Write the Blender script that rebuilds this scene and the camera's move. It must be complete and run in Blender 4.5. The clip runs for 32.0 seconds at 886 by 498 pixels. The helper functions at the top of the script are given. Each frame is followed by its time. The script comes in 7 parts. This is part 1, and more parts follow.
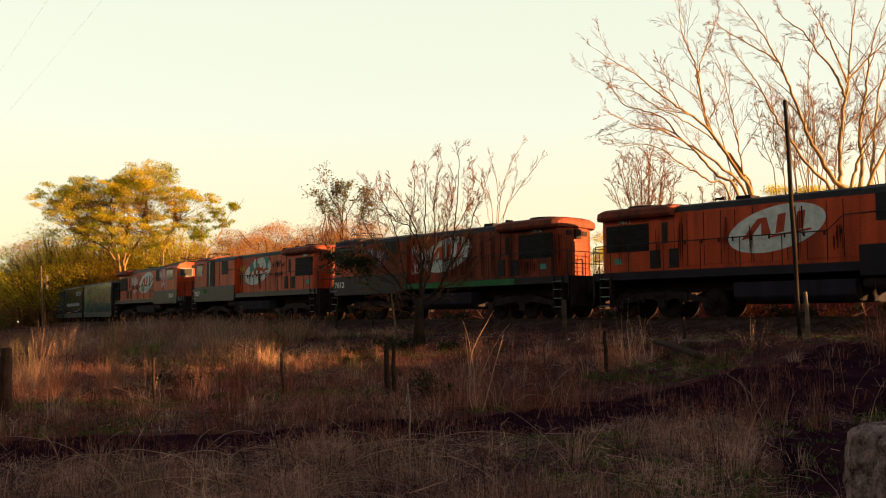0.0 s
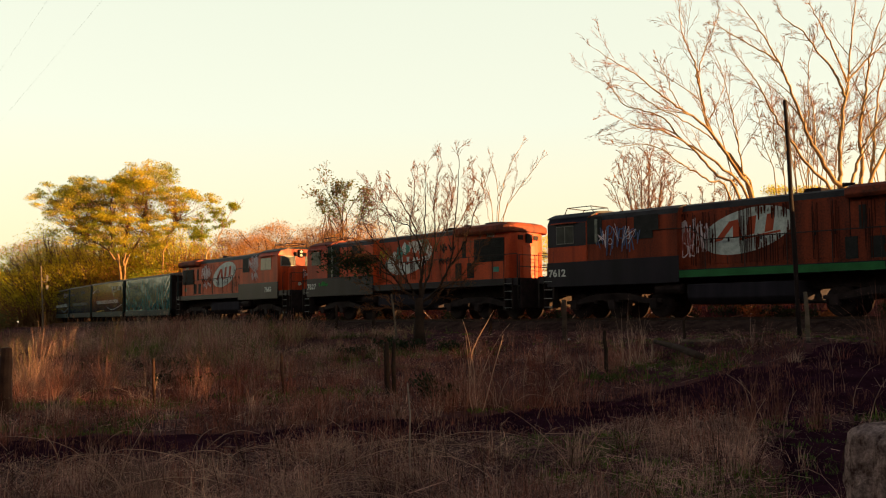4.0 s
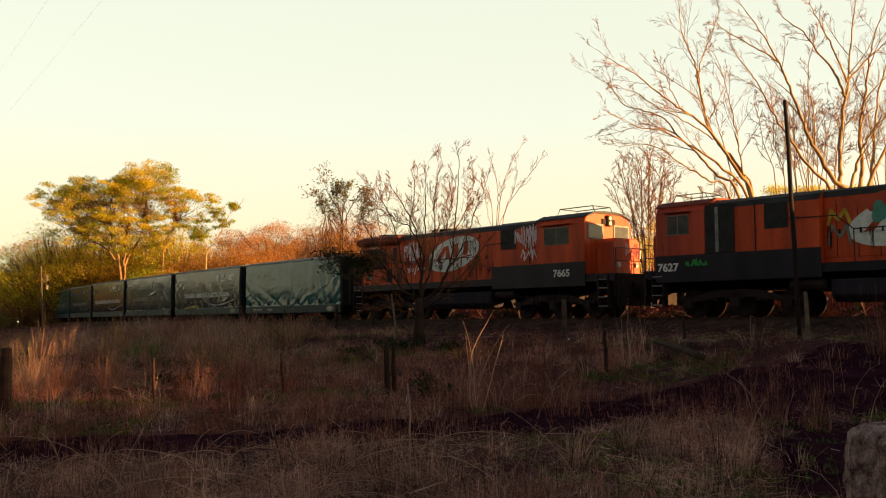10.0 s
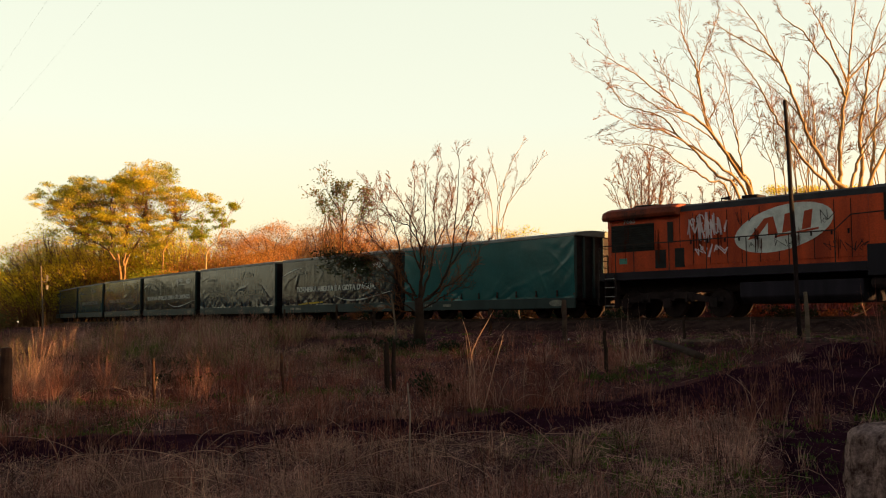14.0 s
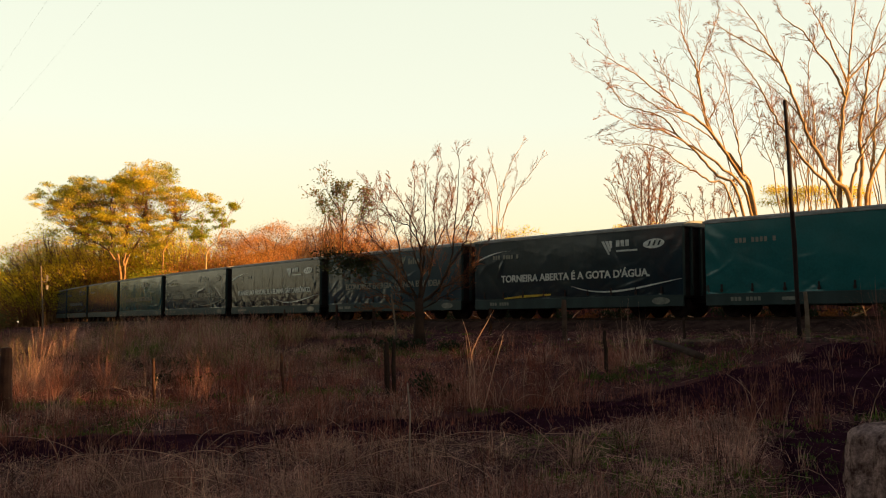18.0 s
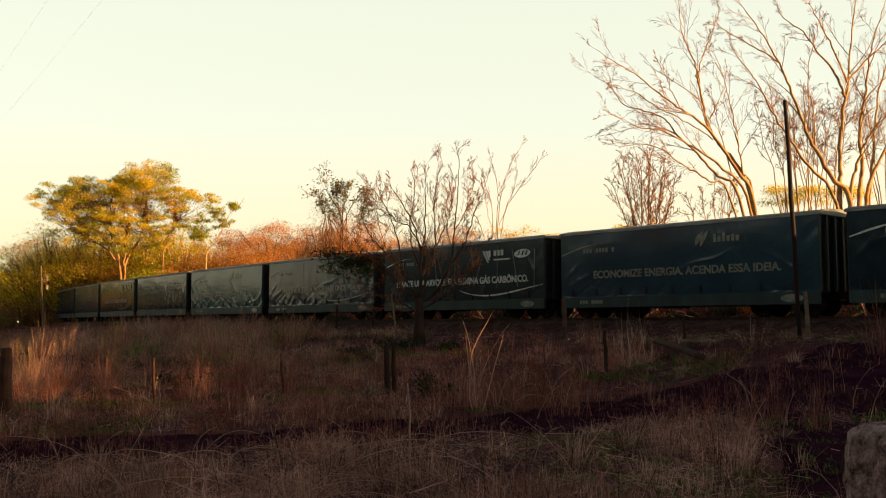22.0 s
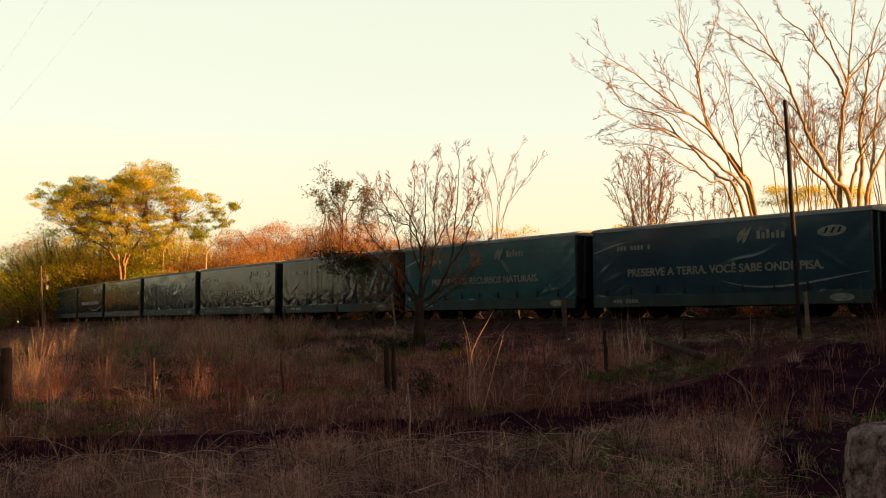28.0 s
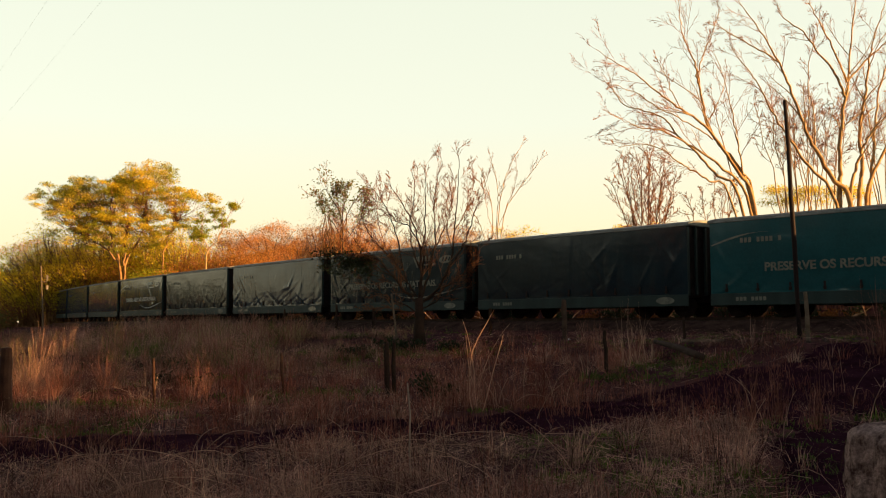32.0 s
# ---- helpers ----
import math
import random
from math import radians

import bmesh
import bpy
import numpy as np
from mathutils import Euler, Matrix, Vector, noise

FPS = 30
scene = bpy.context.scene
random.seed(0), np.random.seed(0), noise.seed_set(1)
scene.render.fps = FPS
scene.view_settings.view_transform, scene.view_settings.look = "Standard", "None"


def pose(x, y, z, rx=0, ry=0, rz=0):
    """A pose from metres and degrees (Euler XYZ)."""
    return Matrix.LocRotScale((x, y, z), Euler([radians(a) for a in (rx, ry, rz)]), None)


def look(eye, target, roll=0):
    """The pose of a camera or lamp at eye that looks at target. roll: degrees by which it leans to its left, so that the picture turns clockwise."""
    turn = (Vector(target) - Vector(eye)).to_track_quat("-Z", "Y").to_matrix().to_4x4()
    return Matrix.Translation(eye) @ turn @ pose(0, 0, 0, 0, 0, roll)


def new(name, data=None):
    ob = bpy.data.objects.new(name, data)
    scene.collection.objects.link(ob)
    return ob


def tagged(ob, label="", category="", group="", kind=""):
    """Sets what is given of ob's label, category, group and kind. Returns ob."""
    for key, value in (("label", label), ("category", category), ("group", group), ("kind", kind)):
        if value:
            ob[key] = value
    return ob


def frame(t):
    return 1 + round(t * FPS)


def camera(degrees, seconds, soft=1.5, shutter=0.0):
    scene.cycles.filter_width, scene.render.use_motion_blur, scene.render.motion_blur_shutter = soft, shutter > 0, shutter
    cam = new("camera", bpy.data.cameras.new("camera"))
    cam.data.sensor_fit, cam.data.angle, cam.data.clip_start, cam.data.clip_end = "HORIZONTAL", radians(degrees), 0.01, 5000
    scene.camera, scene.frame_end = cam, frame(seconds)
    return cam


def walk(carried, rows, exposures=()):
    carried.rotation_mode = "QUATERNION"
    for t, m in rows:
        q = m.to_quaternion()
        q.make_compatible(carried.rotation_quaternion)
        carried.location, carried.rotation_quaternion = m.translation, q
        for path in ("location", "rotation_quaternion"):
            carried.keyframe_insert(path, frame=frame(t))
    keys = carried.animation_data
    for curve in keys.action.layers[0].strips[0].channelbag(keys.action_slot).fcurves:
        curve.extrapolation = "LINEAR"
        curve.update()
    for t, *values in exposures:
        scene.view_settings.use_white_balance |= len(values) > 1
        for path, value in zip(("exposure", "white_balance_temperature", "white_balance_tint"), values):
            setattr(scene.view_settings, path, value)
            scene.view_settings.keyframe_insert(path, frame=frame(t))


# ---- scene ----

# ============ camera ============
SECONDS = 32.0
EYE = Vector((0, 0, -0.0765))
AIM = EYE + Vector((0, math.cos(0.0745), math.sin(0.0745))) * 50
cam = camera(49.49, SECONDS, soft=1.15)
walk(cam, [(0, look(EYE, AIM, -0.26)), (SECONDS, look(EYE, AIM, -0.26))], exposures=[(0, 2.0), (SECONDS, 2.0)])

# ============ world, sun ============
SUN_AZ, SUN_EL = 19.0, 7.0   # degrees to the right-rear of the view, and above the horizon
SUN_DIR = Vector((math.cos(radians(SUN_AZ)) * math.cos(radians(SUN_EL)), -math.sin(radians(SUN_AZ)) * math.cos(radians(SUN_EL)), math.sin(radians(SUN_EL))))


def make_world():
    w = bpy.data.worlds.new("evening_sky")
    scene.world = w
    w.use_nodes = True
    nt = w.node_tree
    nt.nodes.clear()
    out = nt.nodes.new("ShaderNodeOutputWorld")
    bg = nt.nodes.new("ShaderNodeBackground")
    sky = nt.nodes.new("ShaderNodeTexSky")
    sky.sky_type = "NISHITA"
    sky.sun_disc = False
    sky.sun_elevation = radians(SUN_EL)
    sky.sun_rotation = math.atan2(SUN_DIR.x, SUN_DIR.y)
    sky.dust_density, sky.air_density = 3.0, 1.0
    warm = nt.nodes.new("ShaderNodeMix")
    warm.data_type, warm.blend_type = "RGBA", "MULTIPLY"
    warm.inputs[0].default_value = 1.0
    warm.inputs[7].default_value = (1.0, 0.93, 0.72, 1)
    # evening haze: bright and creamy low down, dim overhead
    geo = nt.nodes.new("ShaderNodeTexCoord")
    sep = nt.nodes.new("ShaderNodeSeparateXYZ")
    ramp = nt.nodes.new("ShaderNodeValToRGB")
    e = ramp.color_ramp.elements
    e[0].position, e[0].color = 0.0, (1.0, 0.83, 0.46, 1)
    e[1].position, e[1].color = 1.0, (0.013, 0.017, 0.036, 1)
    for p, c in ((0.10, (0.98, 0.88, 0.60, 1)), (0.2, (0.89, 0.9, 0.73, 1)), (0.34, (0.84, 0.87, 0.71, 1)), (0.46, (0.19, 0.21, 0.25, 1)), (0.6, (0.044, 0.054, 0.09, 1))):
        x = e.new(p)
        x.color = c
    add = nt.nodes.new("ShaderNodeMix")
    add.data_type, add.blend_type = "RGBA", "ADD"
    add.inputs[0].default_value = 1.0
    scale = nt.nodes.new("ShaderNodeVectorMath")
    scale.operation = "SCALE"
    scale.inputs[3].default_value = 0.05
    nt.links.new(sky.outputs[0], warm.inputs[6])
    nt.links.new(warm.outputs[2], scale.inputs[0])
    nt.links.new(geo.outputs["Generated"], sep.inputs[0])
    nt.links.new(sep.outputs[2], ramp.inputs[0])
    nt.links.new(ramp.outputs[0], add.inputs[6])
    nt.links.new(scale.outputs[0], add.inputs[7])
    nt.links.new(add.outputs[2], bg.inputs[0])
    bg.inputs[1].default_value = 0.25
    nt.links.new(bg.outputs[0], out.inputs[0])


make_world()
sun = new("sun", bpy.data.lights.new("sun", "SUN"))
sun.data.energy, sun.data.angle, sun.data.color = 5.0, radians(0.6), (1.0, 0.55, 0.19)
sun.matrix_world = look(SUN_DIR * 80, (0, 0, 0))

# ============ materials ============
MATS = {}


def mat(name, col, col2=None, rough=0.8, metal=0.0, scale=3.0, fine=40.0, bump=0.3, dist=0.01, spec=0.12, rand=0.0, trans=0.0, streak=False, island=False):
    """A weathered surface: two colours mixed by coarse and fine grain, with relief."""
    if name in MATS:
        return MATS[name]
    m = bpy.data.materials.new(name)
    m.use_nodes = True
    nt = m.node_tree
    b = nt.nodes["Principled BSDF"]
    col2 = col2 or tuple(c * 0.6 for c in col)
    co = nt.nodes.new("ShaderNodeTexCoord")
    mp = nt.nodes.new("ShaderNodeMapping")
    if streak:
        mp.inputs["Scale"].default_value = (1, 1, 0.12)
    n1 = nt.nodes.new("ShaderNodeTexNoise")
    n1.inputs["Scale"].default_value, n1.inputs["Detail"].default_value = scale, 5
    n2 = nt.nodes.new("ShaderNodeTexNoise")
    n2.inputs["Scale"].default_value, n2.inputs["Detail"].default_value = fine, 3
    mid = nt.nodes.new("ShaderNodeMath")
    mid.operation = "MULTIPLY_ADD"
    mid.inputs[1].default_value, mid.inputs[2].default_value = 0.35, 0.0
    summ = nt.nodes.new("ShaderNodeMath")
    summ.operation = "MULTIPLY_ADD"
    summ.inputs[1].default_value = 0.65
    ramp = nt.nodes.new("ShaderNodeValToRGB")
    ramp.color_ramp.elements[0].position, ramp.color_ramp.elements[0].color = 0.36, (*col2, 1)
    ramp.color_ramp.elements[1].position, ramp.color_ramp.elements[1].color = 0.62, (*col, 1)
    L = nt.links.new
    L(co.outputs["Object"], mp.inputs[0])
    L(mp.outputs[0], n1.inputs[0])
    L(co.outputs["Object"], n2.inputs[0])
    L(n2.outputs[0], mid.inputs[0])
    L(n1.outputs[0], summ.inputs[0])
    L(mid.outputs[0], summ.inputs[2])
    L(summ.outputs[0], ramp.inputs[0])
    src = ramp.outputs[0]
    if rand > 0:
        if island:
            g = nt.nodes.new("ShaderNodeNewGeometry")
            r = g.outputs["Random Per Island"]
        else:
            r = nt.nodes.new("ShaderNodeObjectInfo").outputs["Random"]
        mr = nt.nodes.new("ShaderNodeMapRange")
        mr.inputs[3].default_value, mr.inputs[4].default_value = 1 - rand, 1 + rand
        hs = nt.nodes.new("ShaderNodeHueSaturation")
        L(r, mr.inputs[0])
        L(mr.outputs[0], hs.inputs["Value"])
        L(src, hs.inputs["Color"])
        src = hs.outputs[0]
    L(src, b.inputs["Base Color"])
    b.inputs["Roughness"].default_value = rough
    b.inputs["Metallic"].default_value = metal
    b.inputs["Specular IOR Level"].default_value = spec
    if bump > 0:
        bp = nt.nodes.new("ShaderNodeBump")
        bp.inputs["Strength"].default_value, bp.inputs["Distance"].default_value = bump, dist
        L(summ.outputs[0], bp.inputs["Height"])
        L(bp.outputs[0], b.inputs["Normal"])
    if trans > 0:
        tr = nt.nodes.new("ShaderNodeBsdfTranslucent")
        mx = nt.nodes.new("ShaderNodeMixShader")
        mx.inputs[0].default_value = trans
        L(src, tr.inputs[0])
        L(b.outputs[0], mx.inputs[1])
        L(tr.outputs[0], mx.inputs[2])
        L(mx.outputs[0], nt.nodes["Material Output"].inputs[0])
    MATS[name] = m
    return m


ORANGE = mat("orange_paint", (0.62, 0.076, 0.016), (0.27, 0.032, 0.011), rough=0.42, spec=0.2, scale=2.2, fine=24, bump=0.08, streak=True)
REDCAB = mat("red_paint", (0.5, 0.065, 0.028), (0.25, 0.033, 0.017), rough=0.42, spec=0.2, scale=1.8, bump=0.08, streak=True)
GRIMY = mat("grimy_orange_paint", (0.27, 0.045, 0.017), (0.06, 0.016, 0.011), rough=0.55, scale=2.6, fine=20, bump=0.1, streak=True)
GREY = mat("dark_grey_paint", (0.019, 0.0145, 0.025), (0.008, 0.0065, 0.011), rough=0.36, spec=0.22, scale=1.5, bump=0.08, streak=True)
PALEGREY = mat("pale_grey_paint", (0.32, 0.32, 0.31), (0.2, 0.2, 0.2), rough=0.55, scale=1.5, bump=0.08)
GREENBAND = mat("green_paint", (0.03, 0.16, 0.05), (0.02, 0.09, 0.03), rough=0.5, scale=1.5, bump=0.08)
ROOFRUST = mat("rusty_roof_paint", (0.26, 0.05, 0.025), (0.05, 0.025, 0.02), rough=0.65, scale=2.2, fine=20, bump=0.1)
ROOFPAINT = mat("roof_paint", (0.05, 0.045, 0.047), (0.025, 0.022, 0.023), rough=0.55, scale=2.0, bump=0.1)
TANKGREY = mat("dusty_tank_paint", (0.036, 0.03, 0.04), (0.02, 0.017, 0.022), rough=0.8, spec=0.05, scale=2.5, bump=0.1, streak=True)
BLACK = mat("grimy_black_steel", (0.034, 0.021, 0.021), (0.014, 0.0095, 0.0095), rough=0.7, spec=0.1, scale=4, bump=0.2)
GRILLE = mat("dark_louvre", (0.03, 0.028, 0.027), (0.015, 0.014, 0.014), rough=0.6)
RAILSTEEL = mat("handrail_steel", (0.05, 0.035, 0.03), (0.03, 0.02, 0.02), rough=0.6)
STEEL = mat("rail_steel", (0.07, 0.042, 0.034), (0.035, 0.02, 0.016), rough=0.6, metal=0.3)
WHITE = mat("white_marking", (0.72, 0.72, 0.68), (0.5, 0.5, 0.47), rough=0.6, scale=4, bump=0.02)
WORN = mat("worn_white_print", (0.62, 0.64, 0.61), (0.34, 0.37, 0.36), rough=0.22, spec=0.4, scale=5, bump=0.02)
FADED = mat("faded_print", (0.24, 0.235, 0.2), (0.12, 0.125, 0.11), rough=0.22, spec=0.4, scale=5, bump=0.02)
LOGORED = mat("logo_red", (0.45, 0.075, 0.03), (0.33, 0.05, 0.025), rough=0.55, scale=3, bump=0.05)
YELLOW = mat("yellow_paint", (0.55, 0.38, 0.04), (0.35, 0.22, 0.03), rough=0.6)
PAINTGREEN = mat("spray_green", (0.05, 0.35, 0.08), (0.04, 0.25, 0.06), rough=0.6)
SPRAYWHITE = mat("spray_pinkwhite", (0.8, 0.66, 0.68), (0.62, 0.46, 0.48), rough=0.6)
SPRAYROSE = mat("spray_rose", (0.42, 0.12, 0.1), (0.3, 0.07, 0.06), rough=0.6)
SPRAYBLACK = mat("spray_black", (0.03, 0.02, 0.02), rough=0.6)
SPRAYBLUE = mat("spray_blue", (0.12, 0.16, 0.3), rough=0.6)
SPRAYTEAL = mat("spray_teal", (0.1, 0.28, 0.22), (0.06, 0.2, 0.16), rough=0.6)
TARPS = [mat("tarpaulin_teal", (0.016, 0.115, 0.122), (0.011, 0.08, 0.088), rough=0.17, scale=0.8, fine=14, bump=0.05, dist=0.02, spec=0.4),
         mat("tarpaulin_black_green", (0.012, 0.027, 0.039), (0.008, 0.018, 0.027), rough=0.17, scale=0.8, fine=14, bump=0.05, dist=0.02, spec=0.4),
         mat("tarpaulin_petrol", (0.022, 0.05, 0.072), (0.014, 0.033, 0.05), rough=0.17, scale=0.8, fine=14, bump=0.05, dist=0.02, spec=0.4),
         mat("tarpaulin_deep_teal", (0.016, 0.084, 0.1), (0.011, 0.058, 0.07), rough=0.17, scale=0.8, fine=14, bump=0.05, dist=0.02, spec=0.4)]
SILL = mat("wagon_sill_paint", (0.035, 0.055, 0.055), (0.022, 0.034, 0.034), rough=0.5, scale=2, bump=0.08, streak=True)
WROOF = mat("wagon_roof_sheet", (0.2, 0.2, 0.19), (0.11, 0.11, 0.105), rough=0.5, scale=1.2, bump=0.08)
EAVEPALE = mat("pale_eave_paint", (0.36, 0.36, 0.34), (0.16, 0.16, 0.155), rough=0.5, scale=1.5, bump=0.08)
GLASS = mat("dusty_glass", (0.075, 0.075, 0.072), (0.04, 0.04, 0.04), rough=0.1, bump=0, spec=0.5)
ALU = mat("window_aluminium", (0.2, 0.19, 0.18), (0.12, 0.11, 0.10), rough=0.5, metal=0.2)
LENS = mat("lamp_lens", (0.6, 0.58, 0.5), rough=0.12, bump=0)
SOIL = mat("dry_soil", (0.14, 0.057, 0.056), (0.045, 0.017, 0.020), rough=0.95, scale=0.8, fine=9, bump=0.7, dist=0.05, spec=0.02)
BALLAST = mat("ballast", (0.10, 0.058, 0.046), (0.028, 0.014, 0.013), rough=0.95, scale=2.5, fine=18, bump=1.0, dist=0.06, spec=0.03)
WOOD = mat("weathered_wood", (0.2, 0.15, 0.11), (0.1, 0.07, 0.05), rough=0.85, scale=4, fine=50, bump=0.5)
REDWOOD = mat("reddish_wood", (0.13, 0.062, 0.04), (0.06, 0.028, 0.02), rough=0.85, scale=4, fine=50, bump=0.5)
SLEEPER = mat("sleeper_wood", (0.06, 0.045, 0.035), (0.03, 0.022, 0.018), rough=0.9, bump=0.5, rand=0.3)
CONCRETE = mat("rough_stone", (0.62, 0.42, 0.36), (0.10, 0.055, 0.05), rough=0.95, scale=11, fine=42, bump=1.0, dist=0.04, spec=0.02)
BARK = mat("pale_bark", (0.36, 0.24, 0.12), (0.17, 0.10, 0.05), rough=0.9, scale=3, fine=25, bump=0.5)
DARKBARK = mat("dark_bark", (0.052, 0.031, 0.023), (0.026, 0.016, 0.012), rough=0.9, scale=3, fine=25, bump=0.5)
OCHREBARK = mat("ochre_bark", (0.25, 0.14, 0.062), (0.12, 0.065, 0.03), rough=0.9, scale=3, fine=25, bump=0.5)
BROWNBARK = mat("brown_bark", (0.16, 0.085, 0.05), (0.08, 0.04, 0.025), rough=0.9, scale=3, fine=25, bump=0.5)
TWIG = mat("fine_twig", (0.22, 0.095, 0.04), (0.12, 0.05, 0.025), rough=0.9, bump=0)
BROWNTWIG = mat("brown_twig", (0.2, 0.085, 0.042), (0.1, 0.042, 0.023), rough=0.9, bump=0)
DARKTWIG = mat("dark_twig", (0.075, 0.034, 0.023), (0.036, 0.018, 0.013), rough=0.9, bump=0)


def leafmat(name, a, b, trans=0.35, vary=0.35, scale=0.25, spec=0.3):
    return mat(name, a, b, rough=0.6 + 0.3 * (spec < 0.2), scale=scale, fine=2.0, bump=0, rand=vary, island=True, trans=trans, spec=spec)


LEAFYELLOW = leafmat("yellow_green_leaf", (0.74, 0.55, 0.036), (0.44, 0.38, 0.024), 0.7)
LEAFGREEN = leafmat("green_leaf", (0.44, 0.42, 0.028), (0.24, 0.26, 0.018), 0.7)
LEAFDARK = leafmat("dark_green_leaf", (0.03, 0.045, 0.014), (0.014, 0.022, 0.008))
LEAFOLIVE = leafmat("olive_leaf", (0.17, 0.15, 0.03), (0.08, 0.075, 0.018), 0.5)
LEAFRED = leafmat("russet_leaf", (0.34, 0.12, 0.035), (0.15, 0.055, 0.02))
LEAFORANGE = leafmat("ochre_leaf", (0.52, 0.22, 0.045), (0.28, 0.13, 0.03), 0.6)
DRYGRASS = leafmat("dry_grass", (0.46, 0.205, 0.145), (0.155, 0.063, 0.053), 0.2, 0.6, 0.7, 0.05)
RUSSETGRASS = leafmat("russet_grass", (0.42, 0.14, 0.095), (0.14, 0.048, 0.04), 0.2, 0.6, 0.7, 0.05)
STRAWGRASS = leafmat("straw_grass", (0.58, 0.42, 0.22), (0.26, 0.17, 0.085), 0.25, 0.5, 0.6, 0.05)
ASHGRASS = leafmat("ashen_grass", (0.70, 0.42, 0.32), (0.20, 0.106, 0.088), 0.2, 0.6, 0.8, 0.05)
PALEGRASS = leafmat("pale_grass", (0.78, 0.50, 0.36), (0.48, 0.28, 0.20), 0.25, 0.4, 0.6, 0.1)
GREENGRASS = leafmat("green_weed", (0.17, 0.22, 0.045), (0.055, 0.08, 0.022), 0.25, 0.4, 0.6, 0.1)
TURF = leafmat("short_turf", (0.17, 0.092, 0.066), (0.05, 0.038, 0.028), 0.2, 0.6, 0.6, 0.05)

# ============ mesh tools ============


class Geo:
    """Vertices and faces of one mesh under construction."""

    def __init__(self):
        self.v, self.f = [], []

    def box(self, x0, x1, y0, y1, z0, z1):
        i = len(self.v)
        self.v += [(x0, y0, z0), (x1, y0, z0), (x1, y1, z0), (x0, y1, z0), (x0, y0, z1), (x1, y0, z1), (x1, y1, z1), (x0, y1, z1)]
        self.f += [(i, i + 3, i + 2, i + 1), (i + 4, i + 5, i + 6, i + 7), (i, i + 1, i + 5, i + 4), (i + 1, i + 2, i + 6, i + 5), (i + 2, i + 3, i + 7, i + 6), (i + 3, i, i + 4, i + 7)]
        return self

    def prism(self, pts, a, b, axis="x"):
        """A profile of (u, v) points drawn out along an axis from a to b."""
        i, n = len(self.v), len(pts)
        for s in (a, b):
            for u, w in pts:
                self.v.append((s, u, w) if axis == "x" else ((u, s, w) if axis == "y" else (u, w, s)))
        self.f += [tuple(range(i, i + n)), tuple(range(i + 2 * n - 1, i + n - 1, -1))]
        for k in range(n):
            m = (k + 1) % n
            self.f.append((i + k, i + n + k, i + n + m, i + m))
        return self

    def tube(self, pts, radii, seg=8, cap=True):
        """A round tube along points."""
        i = len(self.v)
        n = len(pts)
        P = [Vector(p) for p in pts]
        if not hasattr(radii, "__len__"):
            radii = [radii] * n
        ref = Vector((0.31, 0.17, 0.93))
        for k in range(n):
            d = (P[min(k + 1, n - 1)] - P[max(k - 1, 0)]).normalized()
            a = d.cross(ref if abs(d.dot(ref)) < 0.95 else Vector((1, 0, 0))).normalized()
            b = d.cross(a)
            for j in range(seg):
                t = 2 * math.pi * j / seg
                self.v.append(tuple(P[k] + (a * math.cos(t) + b * math.sin(t)) * radii[k]))
        for k in range(n - 1):
            for j in range(seg):
                m = (j + 1) % seg
                self.f.append((i + k * seg + j, i + k * seg + m, i + (k + 1) * seg + m, i + (k + 1) * seg + j))
        if cap:
            self.f += [tuple(i + j for j in range(seg))[::-1], tuple(i + (n - 1) * seg + j for j in range(seg))]
        return self

    def cyl(self, p0, p1, r, seg=12):
        return self.tube([p0, p1], r, seg)

    def disc(self, cx, cz, rx, rz, y, thick, seg=40, tilt=0.0):
        """A flat ellipse standing in the plane of y, drawn out by thick."""
        pts = []
        for k in range(seg):
            t = 2 * math.pi * k / seg
            u, w = rx * math.cos(t), rz * math.sin(t)
            pts.append((cx + u, cz + w + tilt * u))
        return self.prism(pts, y, y + thick, "y")

    def quad(self, a, b, c, d):
        i = len(self.v)
        self.v += [tuple(a), tuple(b), tuple(c), tuple(d)]
        self.f.append((i, i + 1, i + 2, i + 3))
        return self


def mesh_of(name, g, material, bevel=0.0, smooth=False):
    me = bpy.data.meshes.new(name)
    me.from_pydata(g.v, [], g.f)
    if bevel > 0:
        bm = bmesh.new()
        bm.from_mesh(me)
        bmesh.ops.recalc_face_normals(bm, faces=bm.faces)
        es = [e for e in bm.edges if len(e.link_faces) == 2 and e.calc_face_angle(0) > 0.6]
        bmesh.ops.bevel(bm, geom=es, offset=bevel, segments=1, affect="EDGES", profile=0.5)
        bm.to_mesh(me)
        bm.free()
    elif not smooth:
        bm = bmesh.new()
        bm.from_mesh(me)
        bmesh.ops.recalc_face_normals(bm, faces=bm.faces)
        bm.to_mesh(me)
        bm.free()
    if smooth:
        me.polygons.foreach_set("use_smooth", [True] * len(me.polygons))
    me.materials.append(material)
    me.update()
    return me


def part(name, g, material, parent, label="", bevel=0.0, smooth=False):
    ob = new(name, mesh_of(name, g, material, bevel, smooth))
    ob.parent = parent
    if label:
        ob["label"] = label
    return ob


def shared(name, me, parent, m=None):
    ob = new(name, me)
    ob.parent = parent
    if m is not None:
        ob.matrix_basis = m
    return ob


def thing(name, g, material, label, category, group="", kind="", bevel=0.0, smooth=False):
    return tagged(new(name, mesh_of(name, g, material, bevel, smooth)), label, category, group, kind)


def root(name, label, category, group=""):
    ob = new(name)
    ob.empty_display_size = 0.3
    return tagged(ob, label, category, group)


